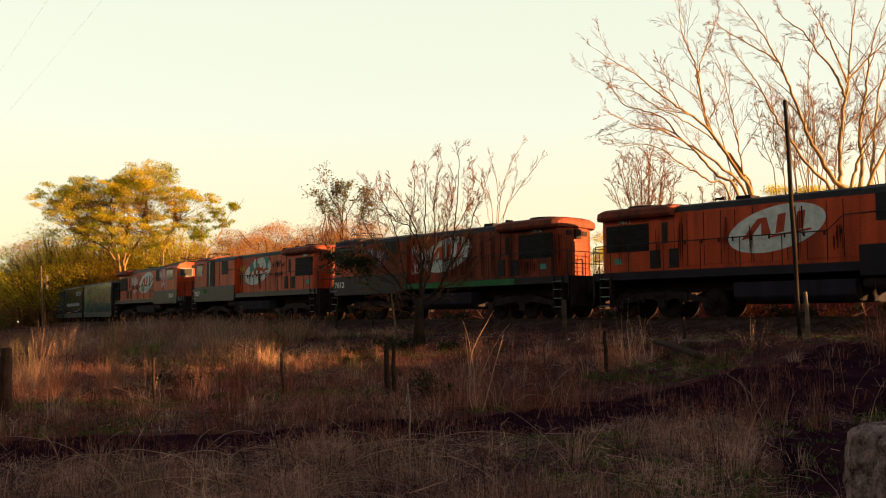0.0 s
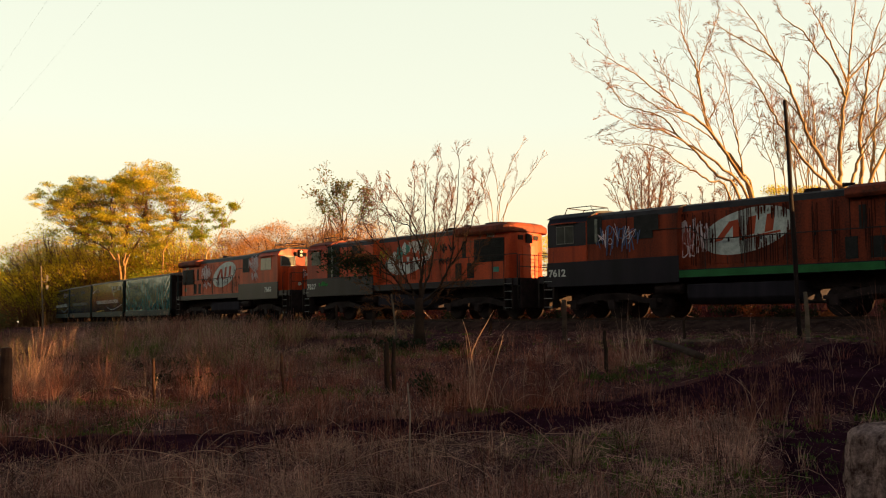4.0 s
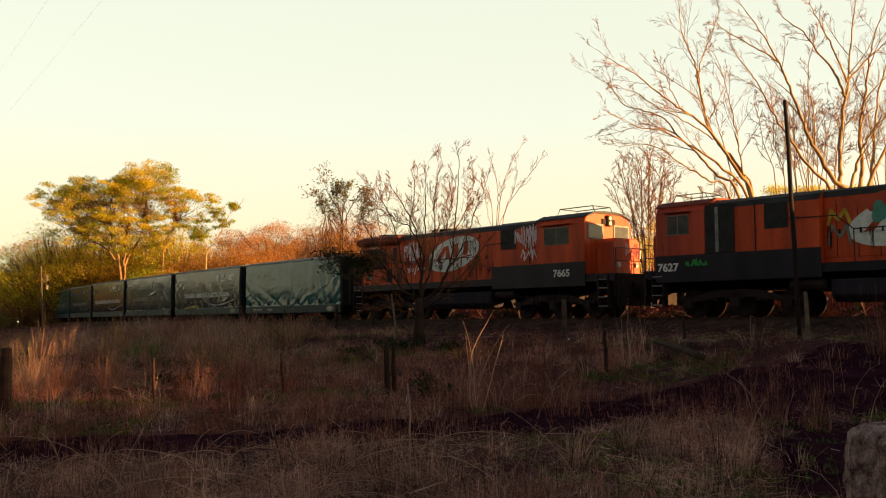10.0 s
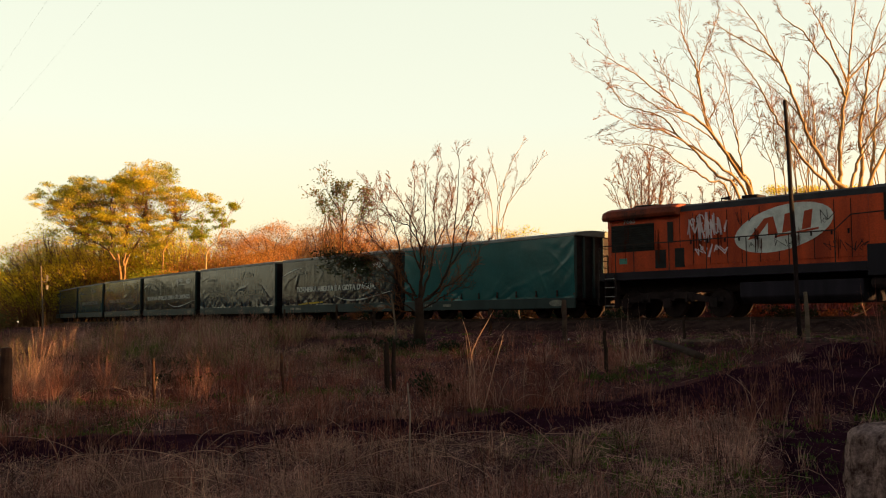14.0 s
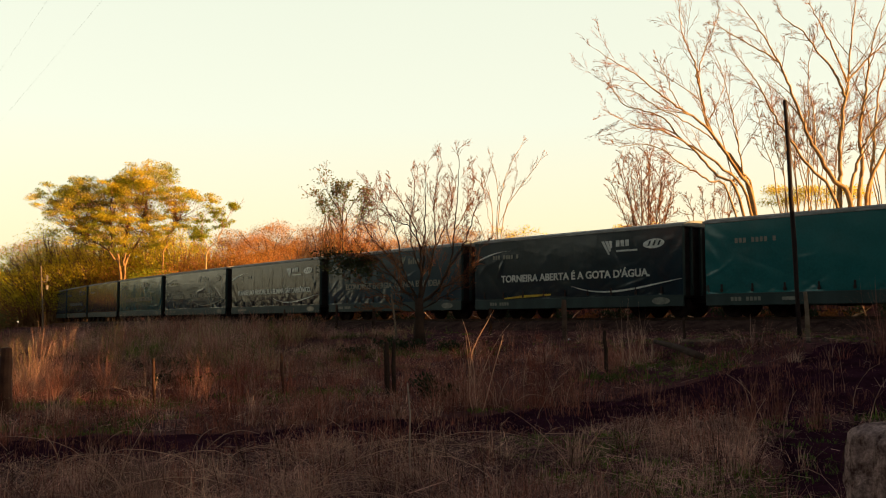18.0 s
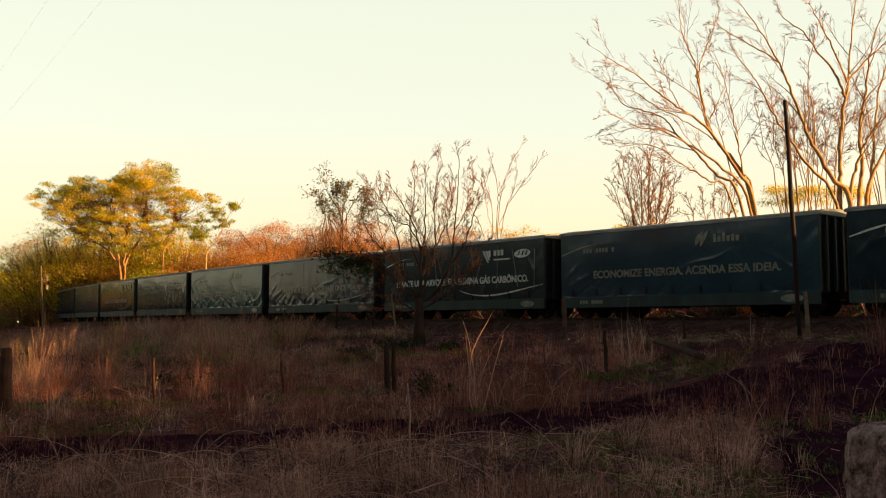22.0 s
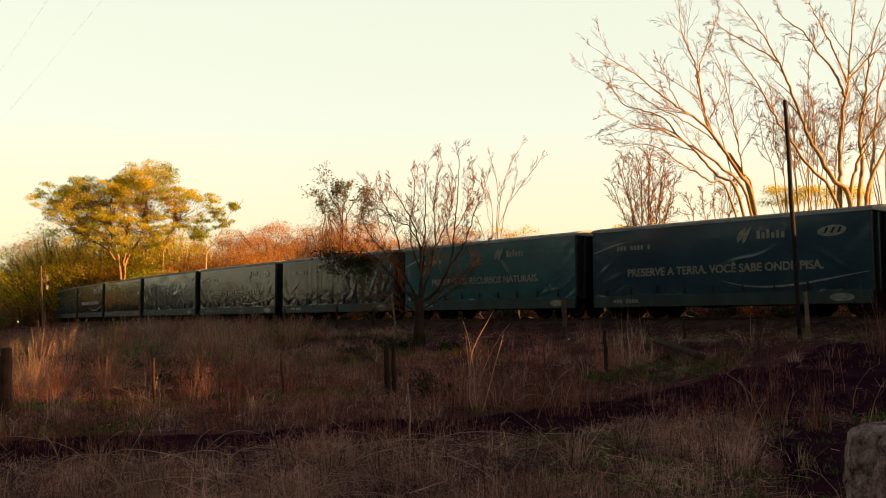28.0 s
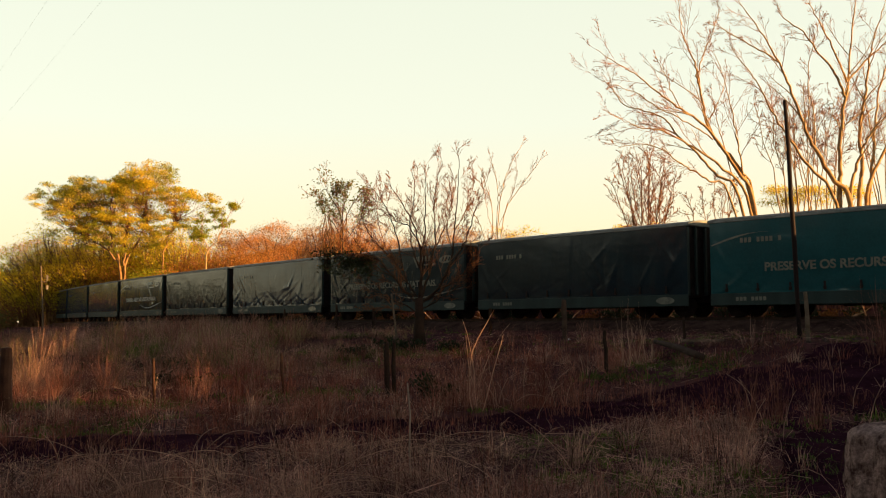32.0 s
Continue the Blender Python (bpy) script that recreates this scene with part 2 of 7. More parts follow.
def text_mesh(words, size, extrude):
    cu = bpy.data.curves.new("text", "FONT")
    cu.body, cu.size, cu.extrude, cu.align_x = words, size, extrude, "LEFT"
    cu.offset = size * 0.03
    tmp = bpy.data.objects.new("text", cu)
    scene.collection.objects.link(tmp)
    bpy.context.view_layer.update()
    me = bpy.data.meshes.new_from_object(tmp.evaluated_get(bpy.context.evaluated_depsgraph_get()))
    bpy.data.objects.remove(tmp)
    xs = [v.co.x for v in me.vertices]
    return me, min(xs), max(xs)


def lettering(name, words, size, material, parent, m, width, extrude=0.004):
    """Raised letters in the built-in font, one part for each word."""
    _, lo, hi = text_mesh(words, size, extrude)
    k = width / (hi - lo)
    told = ""
    for word in words.split(" "):
        told = (told + " " + word).strip()
        end = text_mesh(told, size, extrude)[2]
        me, a, b = text_mesh(word, size, extrude)
        me.transform(Matrix.Diagonal((k, 1, 1, 1)) @ Matrix.Translation((end - b - lo, 0, 0)))
        me.materials.clear()
        me.materials.append(material)
        ob = new(name, me)
        ob.parent, ob.matrix_basis = parent, m


# ============ the line of the track and the lie of the land ============
TH0, CURVE = -0.8208, 0.0032
X0, Y0 = 8.4635 + 0.7317 * 1.36, 30.6546 + 0.6816 * 1.36
SPOTS = [(0, -38.36), (3, -27.85), (6, -17.29), (9, -6.62), (13, 8.08), (16.5, 21.24), (19, 30.76), (23, 45.91), (28, 64.81), (32, 80.09)]
CX, CY, RAD = X0 - math.sin(TH0) / CURVE, Y0 + math.cos(TH0) / CURVE, 1 / CURVE


def along(s):
    """The place and heading of the track's middle, s metres on."""
    th = TH0 + CURVE * s
    return X0 + (math.sin(th) - math.sin(TH0)) / CURVE, Y0 - (math.cos(th) - math.cos(TH0)) / CURVE, th


def advance(t):
    """How far the train has come at t seconds: a smooth curve through SPOTS."""
    k = 0
    while k < len(SPOTS) - 2 and t > SPOTS[k + 1][0]:
        k += 1

    def slope(i):
        a, b = max(i - 1, 0), min(i + 1, len(SPOTS) - 1)
        return (SPOTS[b][1] - SPOTS[a][1]) / (SPOTS[b][0] - SPOTS[a][0])
    (t0, s0), (t1, s1) = SPOTS[k], SPOTS[k + 1]
    h = t1 - t0
    u = (t - t0) / h
    return (2 * u ** 3 - 3 * u ** 2 + 1) * s0 + (u ** 3 - 2 * u ** 2 + u) * h * slope(k) + (-2 * u ** 3 + 3 * u ** 2) * s1 + (u ** 3 - u ** 2) * h * slope(k + 1)


def aside(x, y):
    """Distance from the track's middle, positive on the camera's side."""
    return math.hypot(x - CX, y - CY) - RAD


def lie(x, y):
    """Height of the ground; the rails' tops lie at 0."""
    d = aside(x, y)
    steps = ((-400, 8.0), (-60, 1.8), (-12, 1.0), (-6, 0.45), (-3.2, -0.42), (-2.0, -0.42), (2.0, -0.42), (3.2, -0.55), (6.5, -0.68), (9.0, -1.1), (13.5, -1.62), (22, -1.8), (60, -2.0), (400, -2))
    z = steps[0][1] if d < steps[0][0] else steps[-1][1]
    for (a, za), (b, zb) in zip(steps, steps[1:]):
        if a <= d <= b:
            u = (d - a) / (b - a)
            z = za + (zb - za) * u * u * (3 - 2 * u)
            break
    k = min(1.0, max(0.0, (abs(d) - 2.5) / 3))
    return z + k * (0.10 * noise.noise((x * 0.22, y * 0.22, 0.3)) + 0.05 * noise.noise((x * 0.9, y * 0.9, 4.1)))


def make_ground():
    xs = sorted(set([-2500, -1200, -600, -350, -220, -160] + [round(-120 + 1.5 * k, 2) for k in range(60)] + [round(-30 + 0.5 * k, 2) for k in range(121)] + [round(31 + 1.5 * k, 2) for k in range(30)] + [90, 120, 180, 300, 600, 1200, 2500]))
    ys = sorted(set([-2500, -900, -300, -100, -50, -25, -12, -6] + [round(-3 + 0.5 * k, 2) for k in range(110)] + [round(52 + 1.5 * k, 2) for k in range(70)] + [170, 200, 260, 400, 800, 1500, 2500]))
    g = Geo()
    for y in ys:
        for x in xs:
            g.v.append((x, y, lie(x, y)))
    n = len(xs)
    for j in range(len(ys) - 1):
        for i in range(n - 1):
            g.f.append((j * n + i, j * n + i + 1, (j + 1) * n + i + 1, (j + 1) * n + i))
    thing("ground", g, SOIL, "dry brown earth field sloping up to the railway", "ground", kind="structure", smooth=True)


make_ground()


def make_track():
    # ballast bed
    g = Geo()
    prof = [(-2.6, -0.50), (-1.5, -0.12), (1.5, -0.12), (2.6, -0.56)]
    ss = [-260 + 1.5 * k for k in range(220)]
    for s in ss:
        x, y, th = along(s)
        for d, z in prof:
            j = 0.012 * noise.noise((s, d, 1.0))
            g.v.append((x + math.sin(th) * d, y - math.cos(th) * d, z + j))
    for k in range(len(ss) - 1):
        for j in range(3):
            a = k * 4 + j
            g.f.append((a, a + 1, a + 5, a + 4))
    tagged(new("ballast_bed", mesh_of("ballast_bed", g, BALLAST, smooth=True)), "grey-brown crushed stone ballast under the rails", "ballast", kind="structure")
    track = root("railway_track", "single metre-gauge railway track with worn steel rails", "railway track")
    track["kind"] = "structure"
    for side in (-0.535, 0.535):
        g = Geo()
        shape = [(-0.06, -0.125), (0.06, -0.125), (0.06, -0.11), (0.012, -0.09), (0.012, -0.04), (0.032, -0.03), (0.032, 0.0), (-0.032, 0.0), (-0.032, -0.03), (-0.012, -0.04), (-0.012, -0.09), (-0.06, -0.11)]
        ss2 = [-260 + 2.5 * k for k in range(132)]
        for s in ss2:
            x, y, th = along(s)
            for d, z in shape:
                dd = d + side
                g.v.append((x - math.sin(th) * dd, y + math.cos(th) * dd, z))
        n = len(shape)
        for k in range(len(ss2) - 1):
            for j in range(n):
                m = (j + 1) % n
                g.f.append((k * n + j, k * n + m, (k + 1) * n + m, (k + 1) * n + j))
        part("rail", g, STEEL, track)
    slp = mesh_of("sleeper", Geo().box(-0.1, 0.1, -1.0, 1.0, -0.27, -0.1), SLEEPER, bevel=0.012)
    for k in range(130):
        s = -52 + 0.62 * k
        x, y, th = along(s)
        shared("sleeper", slp, track, pose(x, y, random.uniform(-0.006, 0.004), 0, 0, math.degrees(th) + random.uniform(-1.5, 1.5)))


make_track()

# ============ the train ============
LOCO, WAGON = 16.6, 10.593
TRAIN = []      # (thing, where its rear coupler stands on the train, wheelsets as (part, x, radius))


def side_frame(g, x, y, half):
    """One bogie side: a sagging beam with axle boxes and springs."""
    g.prism([(x - half - 0.35, 0.62), (x - half + 0.2, 0.66), (x - half * 0.4, 0.86), (x + half * 0.4, 0.86), (x + half - 0.2, 0.66), (x + half + 0.35, 0.62), (x + half + 0.35, 0.5), (x + half - 0.25, 0.48), (x + half * 0.35, 0.62), (x - half * 0.35, 0.62), (x - half + 0.25, 0.48), (x - half - 0.35, 0.5)], y, y + 0.12, "y")
    return g


def wheelset_mesh(r, gauge=0.535):
    g = Geo()
    g.cyl((0, -0.85, 0), (0, 0.85, 0), 0.075, 10)
    for s in (-1, 1):
        g.tube([(0, s * (gauge - 0.05), 0), (0, s * (gauge - 0.03), 0), (0, s * (gauge + 0.075), 0), (0, s * (gauge + 0.1), 0)], [r + 0.025, r + 0.028, r, r * 0.93], 28)
        g.tube([(0, s * (gauge + 0.1), 0), (0, s * (gauge + 0.12), 0)], [r * 0.45, r * 0.3], 14)
        for k in range(3):
            a = k * 2.094
            g.box(math.cos(a) * r * 0.65 - 0.03, math.cos(a) * r * 0.65 + 0.03, s * (gauge + 0.11) - 0.02, s * (gauge + 0.11) + 0.02, math.sin(a) * r * 0.65 - 0.03, math.sin(a) * r * 0.65 + 0.03)
    return mesh_of("wheelset", g, BLACK)


WHEEL_L, WHEEL_W = wheelset_mesh(0.46), wheelset_mesh(0.40)


def make_bogie(parent, x, axles, r, wheel, wide):
    half = max(axles)
    g = Geo()
    for y in (-wide, wide - 0.12):
        side_frame(g, x, y, half)
        for a in axles:
            g.box(x + a - 0.14, x + a + 0.14, y - 0.05, y + 0.17, r - 0.15, r + 0.17)
        for a in axles[:-1]:
            mid = x + a + (axles[1] - axles[0]) / 2
            for k in (-0.12, 0.12):
                g.cyl((mid + k, y + 0.03, 0.5), (mid + k, y + 0.03, 0.82), 0.07, 8)
    g.box(x - 0.3, x + 0.3, -wide, wide, 0.55, 0.85)
    b = part("bogie", g, BLACK, parent, bevel=0.015)
    sets = []
    for a in axles:
        w = shared("wheelset", wheel, b, pose(x + a, 0, r))
        sets.append((w, x + a, r))
    return sets


def rounded_roof(half, z0, z1, n=10, lip=0.0):
    """A low arched roof profile, from one eave over to the other."""
    pts = [(-half, z0 - lip)]
    for k in range(n + 1):
        u = -1 + 2 * k / n
        pts.append((half * u, z0 + (z1 - z0) * (1 - abs(u) ** 2.6)))
    return pts + [(half, z0 - lip)]


def stroke(g, pts, w, y):
    """A flat painted stroke on a side wall."""
    for (x0, z0), (x1, z1) in zip(pts, pts[1:]):
        dx, dz = x1 - x0, z1 - z0
        n = math.hypot(dx, dz) or 1
        nx, nz = -dz / n * w / 2, dx / n * w / 2
        ex, ez = dx / n * w * 0.3, dz / n * w * 0.3
        g.prism([(x0 - ex + nx, z0 - ez + nz), (x0 - ex - nx, z0 - ez - nz), (x1 + ex - nx, z1 + ez - nz), (x1 + ex + nx, z1 + ez + nz)], y, y + 0.004, "y")
    return g


def scrawl(g, x0, x1, z0, z1, y, n, w, seed):
    """Quick angular spray-can strokes that cross and overlap within a rounded field."""
    r = random.Random(seed)
    mx, mz, hx, hz = (x0 + x1) / 2, (z0 + z1) / 2, (x1 - x0) / 2, (z1 - z0) / 2
    for k in range(n):
        u = -1 + 2 * (k + r.uniform(0.2, 0.8)) / n
        top = hz * math.sqrt(max(0.15, 1 - 0.8 * u * u))
        cw = hx / n * r.uniform(1.0, 2.2)
        pts = []
        up = r.choice((-1, 1))
        for j in range(r.randint(3, 5)):
            pts.append((mx + hx * u + cw * r.uniform(-1, 1), mz + top * up * r.uniform(0.25, 1.0)))
            up = -up
        stroke(g, pts, w * r.uniform(0.55, 1.0), y + 0.00015 * (k % 6))
        if k % 3 == 0:
            c, rr = (mx + hx * u * 0.8, mz + hz * r.uniform(-0.6, 0.6)), hz * r.uniform(0.14, 0.3)
            stroke(g, [(c[0] + rr * math.cos(q * 0.9), c[1] + rr * 1.2 * math.sin(q * 0.9)) for q in range(7)], w * 0.6, y + 0.001)
    return g


def make_loco(number, cab0, cab1, nose1, label, paint=None, facing=1, cabpaint=None, pale_sill=False, emblem=None, dark_cab=False):
    """A six-axle hood locomotive, rear coupler at x = 0, cab towards +x; facing -1 turns it round."""
    loco = root("locomotive", label, "locomotive", "locomotives of the train")
    paint = paint or ORANGE
    cabpaint = cabpaint or paint
    emblem = emblem or WHITE
    F = facing
    dx = 0.62 if F < 0 else -0.1   # how far the long hood stands back from the end deck
    # underframe and deck
    part("underframe", Geo().box(0.55, 16.05, -1.3, 1.3, 1.28, 1.56), GREY if not pale_sill else PALEGREY, loco, "grey side sill and walkway", bevel=0.02)
    part("centre_sill", Geo().box(0.35, 16.25, -0.45, 0.45, 0.85, 1.275), BLACK, loco, bevel=0.02)
    # fuel tank
    g = Geo().prism([(-1.2, 1.08), (1.2, 1.08), (1.2, 0.62), (0.95, 0.42), (-0.95, 0.42), (-1.2, 0.62)], 5.9, 9.75, "x")
    part("fuel_tank", g, TANKGREY, loco, "dark grey fuel tank slung between the bogies", bevel=0.03)
    # air reservoirs beside the tank
    for y in (-1.05, 1.05):
        part("air_reservoir", Geo().tube([(9.95, y, 0.95), (10.0, y, 0.95), (11.0, y, 0.95), (11.05, y, 0.95)], [0.1, 0.17, 0.17, 0.1], 12), BLACK, loco)
    # long hood
    hood = part("hood", Geo().prism([(-0.98, 1.562), (0.98, 1.562), (0.98, 3.5), (0.86, 3.68), (0.6, 3.76), (-0.6, 3.76), (-0.86, 3.68), (-0.98, 3.5)], 0.95 + dx, 10.0, "x"), paint, loco, bevel=0.02)
    g = Geo()
    for z, k in ((1.562, 1.0), (3.42, 1.0), (3.6, 0.96), (3.72, 0.86)):
        for x, y in ((0.949, -0.98), (0.78, -0.94), (0.66, -0.6), (0.62, 0.0), (0.66, 0.6), (0.78, 0.94), (0.949, 0.98)):
            g.v.append((dx + 0.949 - (0.949 - x) * k, y * (0.6 + 0.4 * k), z))
    for q in range(3):
        for j in range(6):
            g.f.append((q * 7 + j, q * 7 + j + 1, q * 7 + j + 8, q * 7 + j + 7))
    g.f += [tuple(range(21, 28)), tuple(range(6, -1, -1)), (0, 7, 14, 21, 27, 20, 13, 6)]
    part("hood_end", g, paint, loco, "rounded end of the long hood", bevel=0.02)
    part("hood_roof", Geo().prism([(-0.99, 3.5), (-0.88, 3.69), (-0.6, 3.775), (0.6, 3.775), (0.88, 3.69), (0.99, 3.5), (0.8, 3.6), (-0.8, 3.6)], 3.75 + dx, 10.2, "x"), ROOFPAINT, loco)
    # hood doors with seams, on both sides
    for s in (-1, 1):
        x = 3.78 + dx
        k = 0
        while x < 9.7:
            w = 0.62 if k % 3 else 0.5
            g = Geo().box(x, x + w - 0.03, min(s * 0.985, s * 1.005), max(s * 0.985, s * 1.005), 1.72, 3.42)
            d = part("hood_door", g, paint, loco, bevel=0.006)
            part("latch", Geo().box(x + w - 0.12, x + w - 0.07, min(s * 1.005, s * 1.03), max(s * 1.005, s * 1.03), 2.4, 2.55), BLACK, d)
            part("door_seam", Geo().box(x - 0.03, x - 0.004, min(s * 0.983, s * 0.992), max(s * 0.983, s * 0.992), 1.7, 3.43), BLACK, loco)
            x += w
            k += 1
        # radiator louvres: a dark recess with slats
        rec = part("radiator_louvre", Geo().box(dx + 0.98, dx + 2.75, min(s * 0.983, s * 1.0), max(s * 0.983, s * 1.0), 2.28, 3.22), GRILLE, loco)
        for j in range(12):
            z = 2.32 + j * 0.075
            part("slat", Geo().prism([(s * 1.0, z), (s * 1.03, z + 0.01), (s * 1.03, z + 0.025), (s * 1.0, z + 0.05)], dx + 1.0, dx + 2.73, "x"), GRILLE, rec)
        part("vent", Geo().box(dx + 3.28, dx + 3.5, min(s * 0.983, s * 1.0), max(s * 0.983, s * 1.0), 2.5, 3.2), GRILLE, loco)
        part("vent", Geo().box(dx + 3.56, dx + 3.92, min(s * 0.983, s * 1.012), max(s * 0.983, s * 1.012), 1.66, 2.3), GRILLE, loco)
        part("panel", Geo().box(dx + 2.78, dx + 3.2, min(s * 0.983, s * 0.998), max(s * 0.983, s * 0.998), 1.66, 2.28), GRILLE, loco)
        part("badge", Geo().box(dx + 1.3, dx + 1.62, min(s * 0.985, s * 0.995), max(s * 0.985, s * 0.995), 1.86, 2.06), SPRAYTEAL, loco, "small faded teal badge")
    # flared radiator roof at the long end
    prof = [(-1.26, 3.40), (-1.34, 3.5), (-1.31, 3.68), (-1.0, 3.80), (-0.5, 3.84), (0.5, 3.84), (1.0, 3.80), (1.31, 3.68), (1.34, 3.5), (1.26, 3.40)]
    g = Geo()
    for x, k, wd in ((0.56, 0.5, 0.62), (0.62, 0.8, 0.8), (0.78, 0.95, 0.93), (1.0, 1.0, 1.0), (3.6, 1.0, 1.0), (3.78, 0.93, 0.97)):
        for u, z in prof:
            g.v.append((x + dx, u * wd, 3.47 + (z - 3.47) * k))
    n = len(prof)
    for r in range(5):
        for j in range(n):
            m = (j + 1) % n
            g.f.append((r * n + j, r * n + m, (r + 1) * n + m, (r + 1) * n + j))
    g.f += [tuple(range(n)), tuple(range(6 * n - 1, 5 * n - 1, -1))]
    part("radiator_roof", g, ROOFRUST, loco, "flared radiator roof with rounded eaves", bevel=0.015)
    part("fan_grille", Geo().cyl((dx + 2.1, 0, 3.835), (dx + 2.1, 0, 3.9), 0.72, 24), GRILLE, loco)
    part("exhaust_outlet", Geo().box(5.55, 6.1, -0.3, 0.3, 3.77, 3.93), BLACK, loco, bevel=0.02)
    part("horn", Geo().tube([(4.6, 0.1, 3.8), (4.6, 0.1, 3.95), (4.95, 0.1, 3.95)], [0.03, 0.035, 0.07], 8), BLACK, loco)
    # equipment bay and cab, full width
    arch = [(-1.3, 1.56), (1.3, 1.56), (1.3, 3.42), (1.16, 3.62), (0.75, 3.76), (-0.75, 3.76), (-1.16, 3.62), (-1.3, 3.42)]
    part("equipment_bay", Geo().prism(arch, 10.0, cab0, "x"), paint, loco, bevel=0.02)
    arch2 = [(-1.34, 1.56), (1.34, 1.56), (1.34, 3.45), (1.2, 3.66), (0.78, 3.83), (0.3, 3.88), (-0.3, 3.88), (-0.78, 3.83), (-1.2, 3.66), (-1.34, 3.45)]
    cab = part("cab", Geo().prism(arch2, cab0, cab1, "x"), cabpaint, loco, bevel=0.03)
    roof2 = [(-1.26, 3.64), (-1.22, 3.69), (-0.8, 3.86), (-0.3, 3.905), (0.3, 3.905), (0.8, 3.86), (1.22, 3.69), (1.26, 3.64), (0.75, 3.8), (-0.75, 3.8)]
    part("cab_roof", Geo().prism(roof2, cab0 - 0.15, cab1 + 0.06, "x"), ROOFRUST if F < 0 and not dark_cab else ROOFPAINT, loco)
    part("bay_roof", Geo().prism([(-1.29, 3.45), (-1.18, 3.63), (-0.75, 3.775), (0.75, 3.775), (1.18, 3.63), (1.29, 3.45), (0.7, 3.7), (-0.7, 3.7)], 10.0, cab0 - 0.16, "x"), ROOFPAINT, loco)
    # dark lower panels under cab and bay
    for s in (-1, 1):
        a, b = sorted((s * 1.302, s * 1.352))
        part("lower_panel", Geo().box(9.95, cab1 + 0.02, a, b, 1.14, 2.03), GREY if not pale_sill else PALEGREY, loco, "dark grey lower side panel", bevel=0.012)
        a, b = sorted((s * 1.31, s * 1.325))
        # bay opening
        wn = part("bay_window", Geo().box(10.45 if F > 0 else 10.95, 11.28 if F > 0 else 11.7, a, b, 2.68, 3.46), GRILLE, loco, "dark open window of the equipment bay")
        part("seam", Geo().box(12.0, 12.03, a, b, 2.05, 3.5), BLACK, loco)
        a, b = sorted((s * 1.335, s * 1.36))
        w0, w1 = (cab0 + 0.42, cab1 - 0.75) if F > 0 else (cab1 - 1.25, cab1 - 0.48)
        fr = part("cab_window", Geo().box(w0 - 0.02, w1 + 0.02, a, b, 2.695, 3.345), ALU, cab, "pale-framed sliding cab window")
        a, b = sorted((s * 1.352, s * 1.366))
        for p0, p1 in ((w0, (w0 + w1) / 2 - 0.02), ((w0 + w1) / 2 + 0.02, w1)):
            part("pane", Geo().box(p0, p1, a, b, 2.72, 3.32), GLASS, fr)
        a, b = sorted((s * 1.35, s * 1.5))
        part("rain_gutter", Geo().box(w0 - 0.15, w1 + 0.15, a, b, 3.43, 3.46), cabpaint, cab)
        if dark_cab:
            a, b = sorted((s * 1.33, s * 1.346))
            part("upper_panel", Geo().box(cab0 + 0.03, cab1 - 0.04, a, b, 2.6, 3.44), GREY, cab, "dark blue-grey upper cab side", bevel=0.004)
            part("cab_edge", Geo().prism([(s * 1.345, 3.45), (s * 1.205, 3.665), (s * 0.79, 3.835), (s * 0.75, 3.8), (s * 1.15, 3.6), (s * 1.3, 3.44)], cab0 + 0.02, cab1 - 0.03, "x"), GREY, cab)
        if F < 0:
            a, b = sorted((s * 1.31, s * 1.345))
            dr = part("doorway", Geo().box(12.72 + 0.35 * dark_cab, 13.72, a, b, 2.62 if dark_cab else 2.04, 3.58), GRILLE, loco, "dark open cab doorway")
            a, b = sorted((s * 1.34, s * 1.37))
            part("door_leaf", Geo().box(13.25, 13.36, a, b, 2.66 if dark_cab else 2.06, 3.5), FADED, dr, "pale inner door edge")
    # cab front
    fx = cab1
    for y0, y1 in ((-1.18, -0.3), (0.3, 1.18)):
        fr = part("windscreen", Geo().box(fx - 0.02, fx + 0.03, y0, y1, 2.86, 3.42), ALU, cab, "pale-framed windscreen")
        part("pane", Geo().box(fx + 0.028, fx + 0.036, y0 + 0.06, y1 - 0.06, 2.92, 3.36), GLASS, fr)
    part("number_board", Geo().box(fx, fx + 0.05, -0.36, 0.36, 3.42, 3.62), BLACK, cab)
    hl = part("headlight", Geo().box(fx, fx + 0.12, -0.14, 0.14, 3.36, 3.76), BLACK, cab, bevel=0.02)
    for z in (3.46, 3.65):
        part("lens", Geo().cyl((fx + 0.11, 0, z), (fx + 0.135, 0, z), 0.075, 14), LENS, hl)
    part("nose", Geo().prism([(-0.75, 1.56), (0.75, 1.56), (0.75, 2.72), (0.6, 2.86), (-0.6, 2.86), (-0.75, 2.72)], cab1 - 0.01, nose1, "x"), cabpaint, loco, bevel=0.03)
    for s in (-1, 1):
        part("marker_lamp", Geo().cyl((nose1 - 0.01, s * 0.5, 1.9), (nose1 + 0.06, s * 0.5, 1.9), 0.09, 12), LENS, loco)
    # roof rail on the cab
    g = Geo()
    for y in (-0.5, 0.5):
        g.tube([(cab0 + 0.3, y, 3.85), (cab0 + 0.45, y, 4.12), (cab1 - 0.3, y, 4.12), (cab1 - 0.15, y, 3.85)], 0.018, 6)
    for x in (cab0 + 0.45, cab1 - 0.3):
        g.cyl((x, -0.5, 4.12), (x, 0.5, 4.12), 0.018, 6)
    part("roof_rail", g, RAILSTEEL, loco)
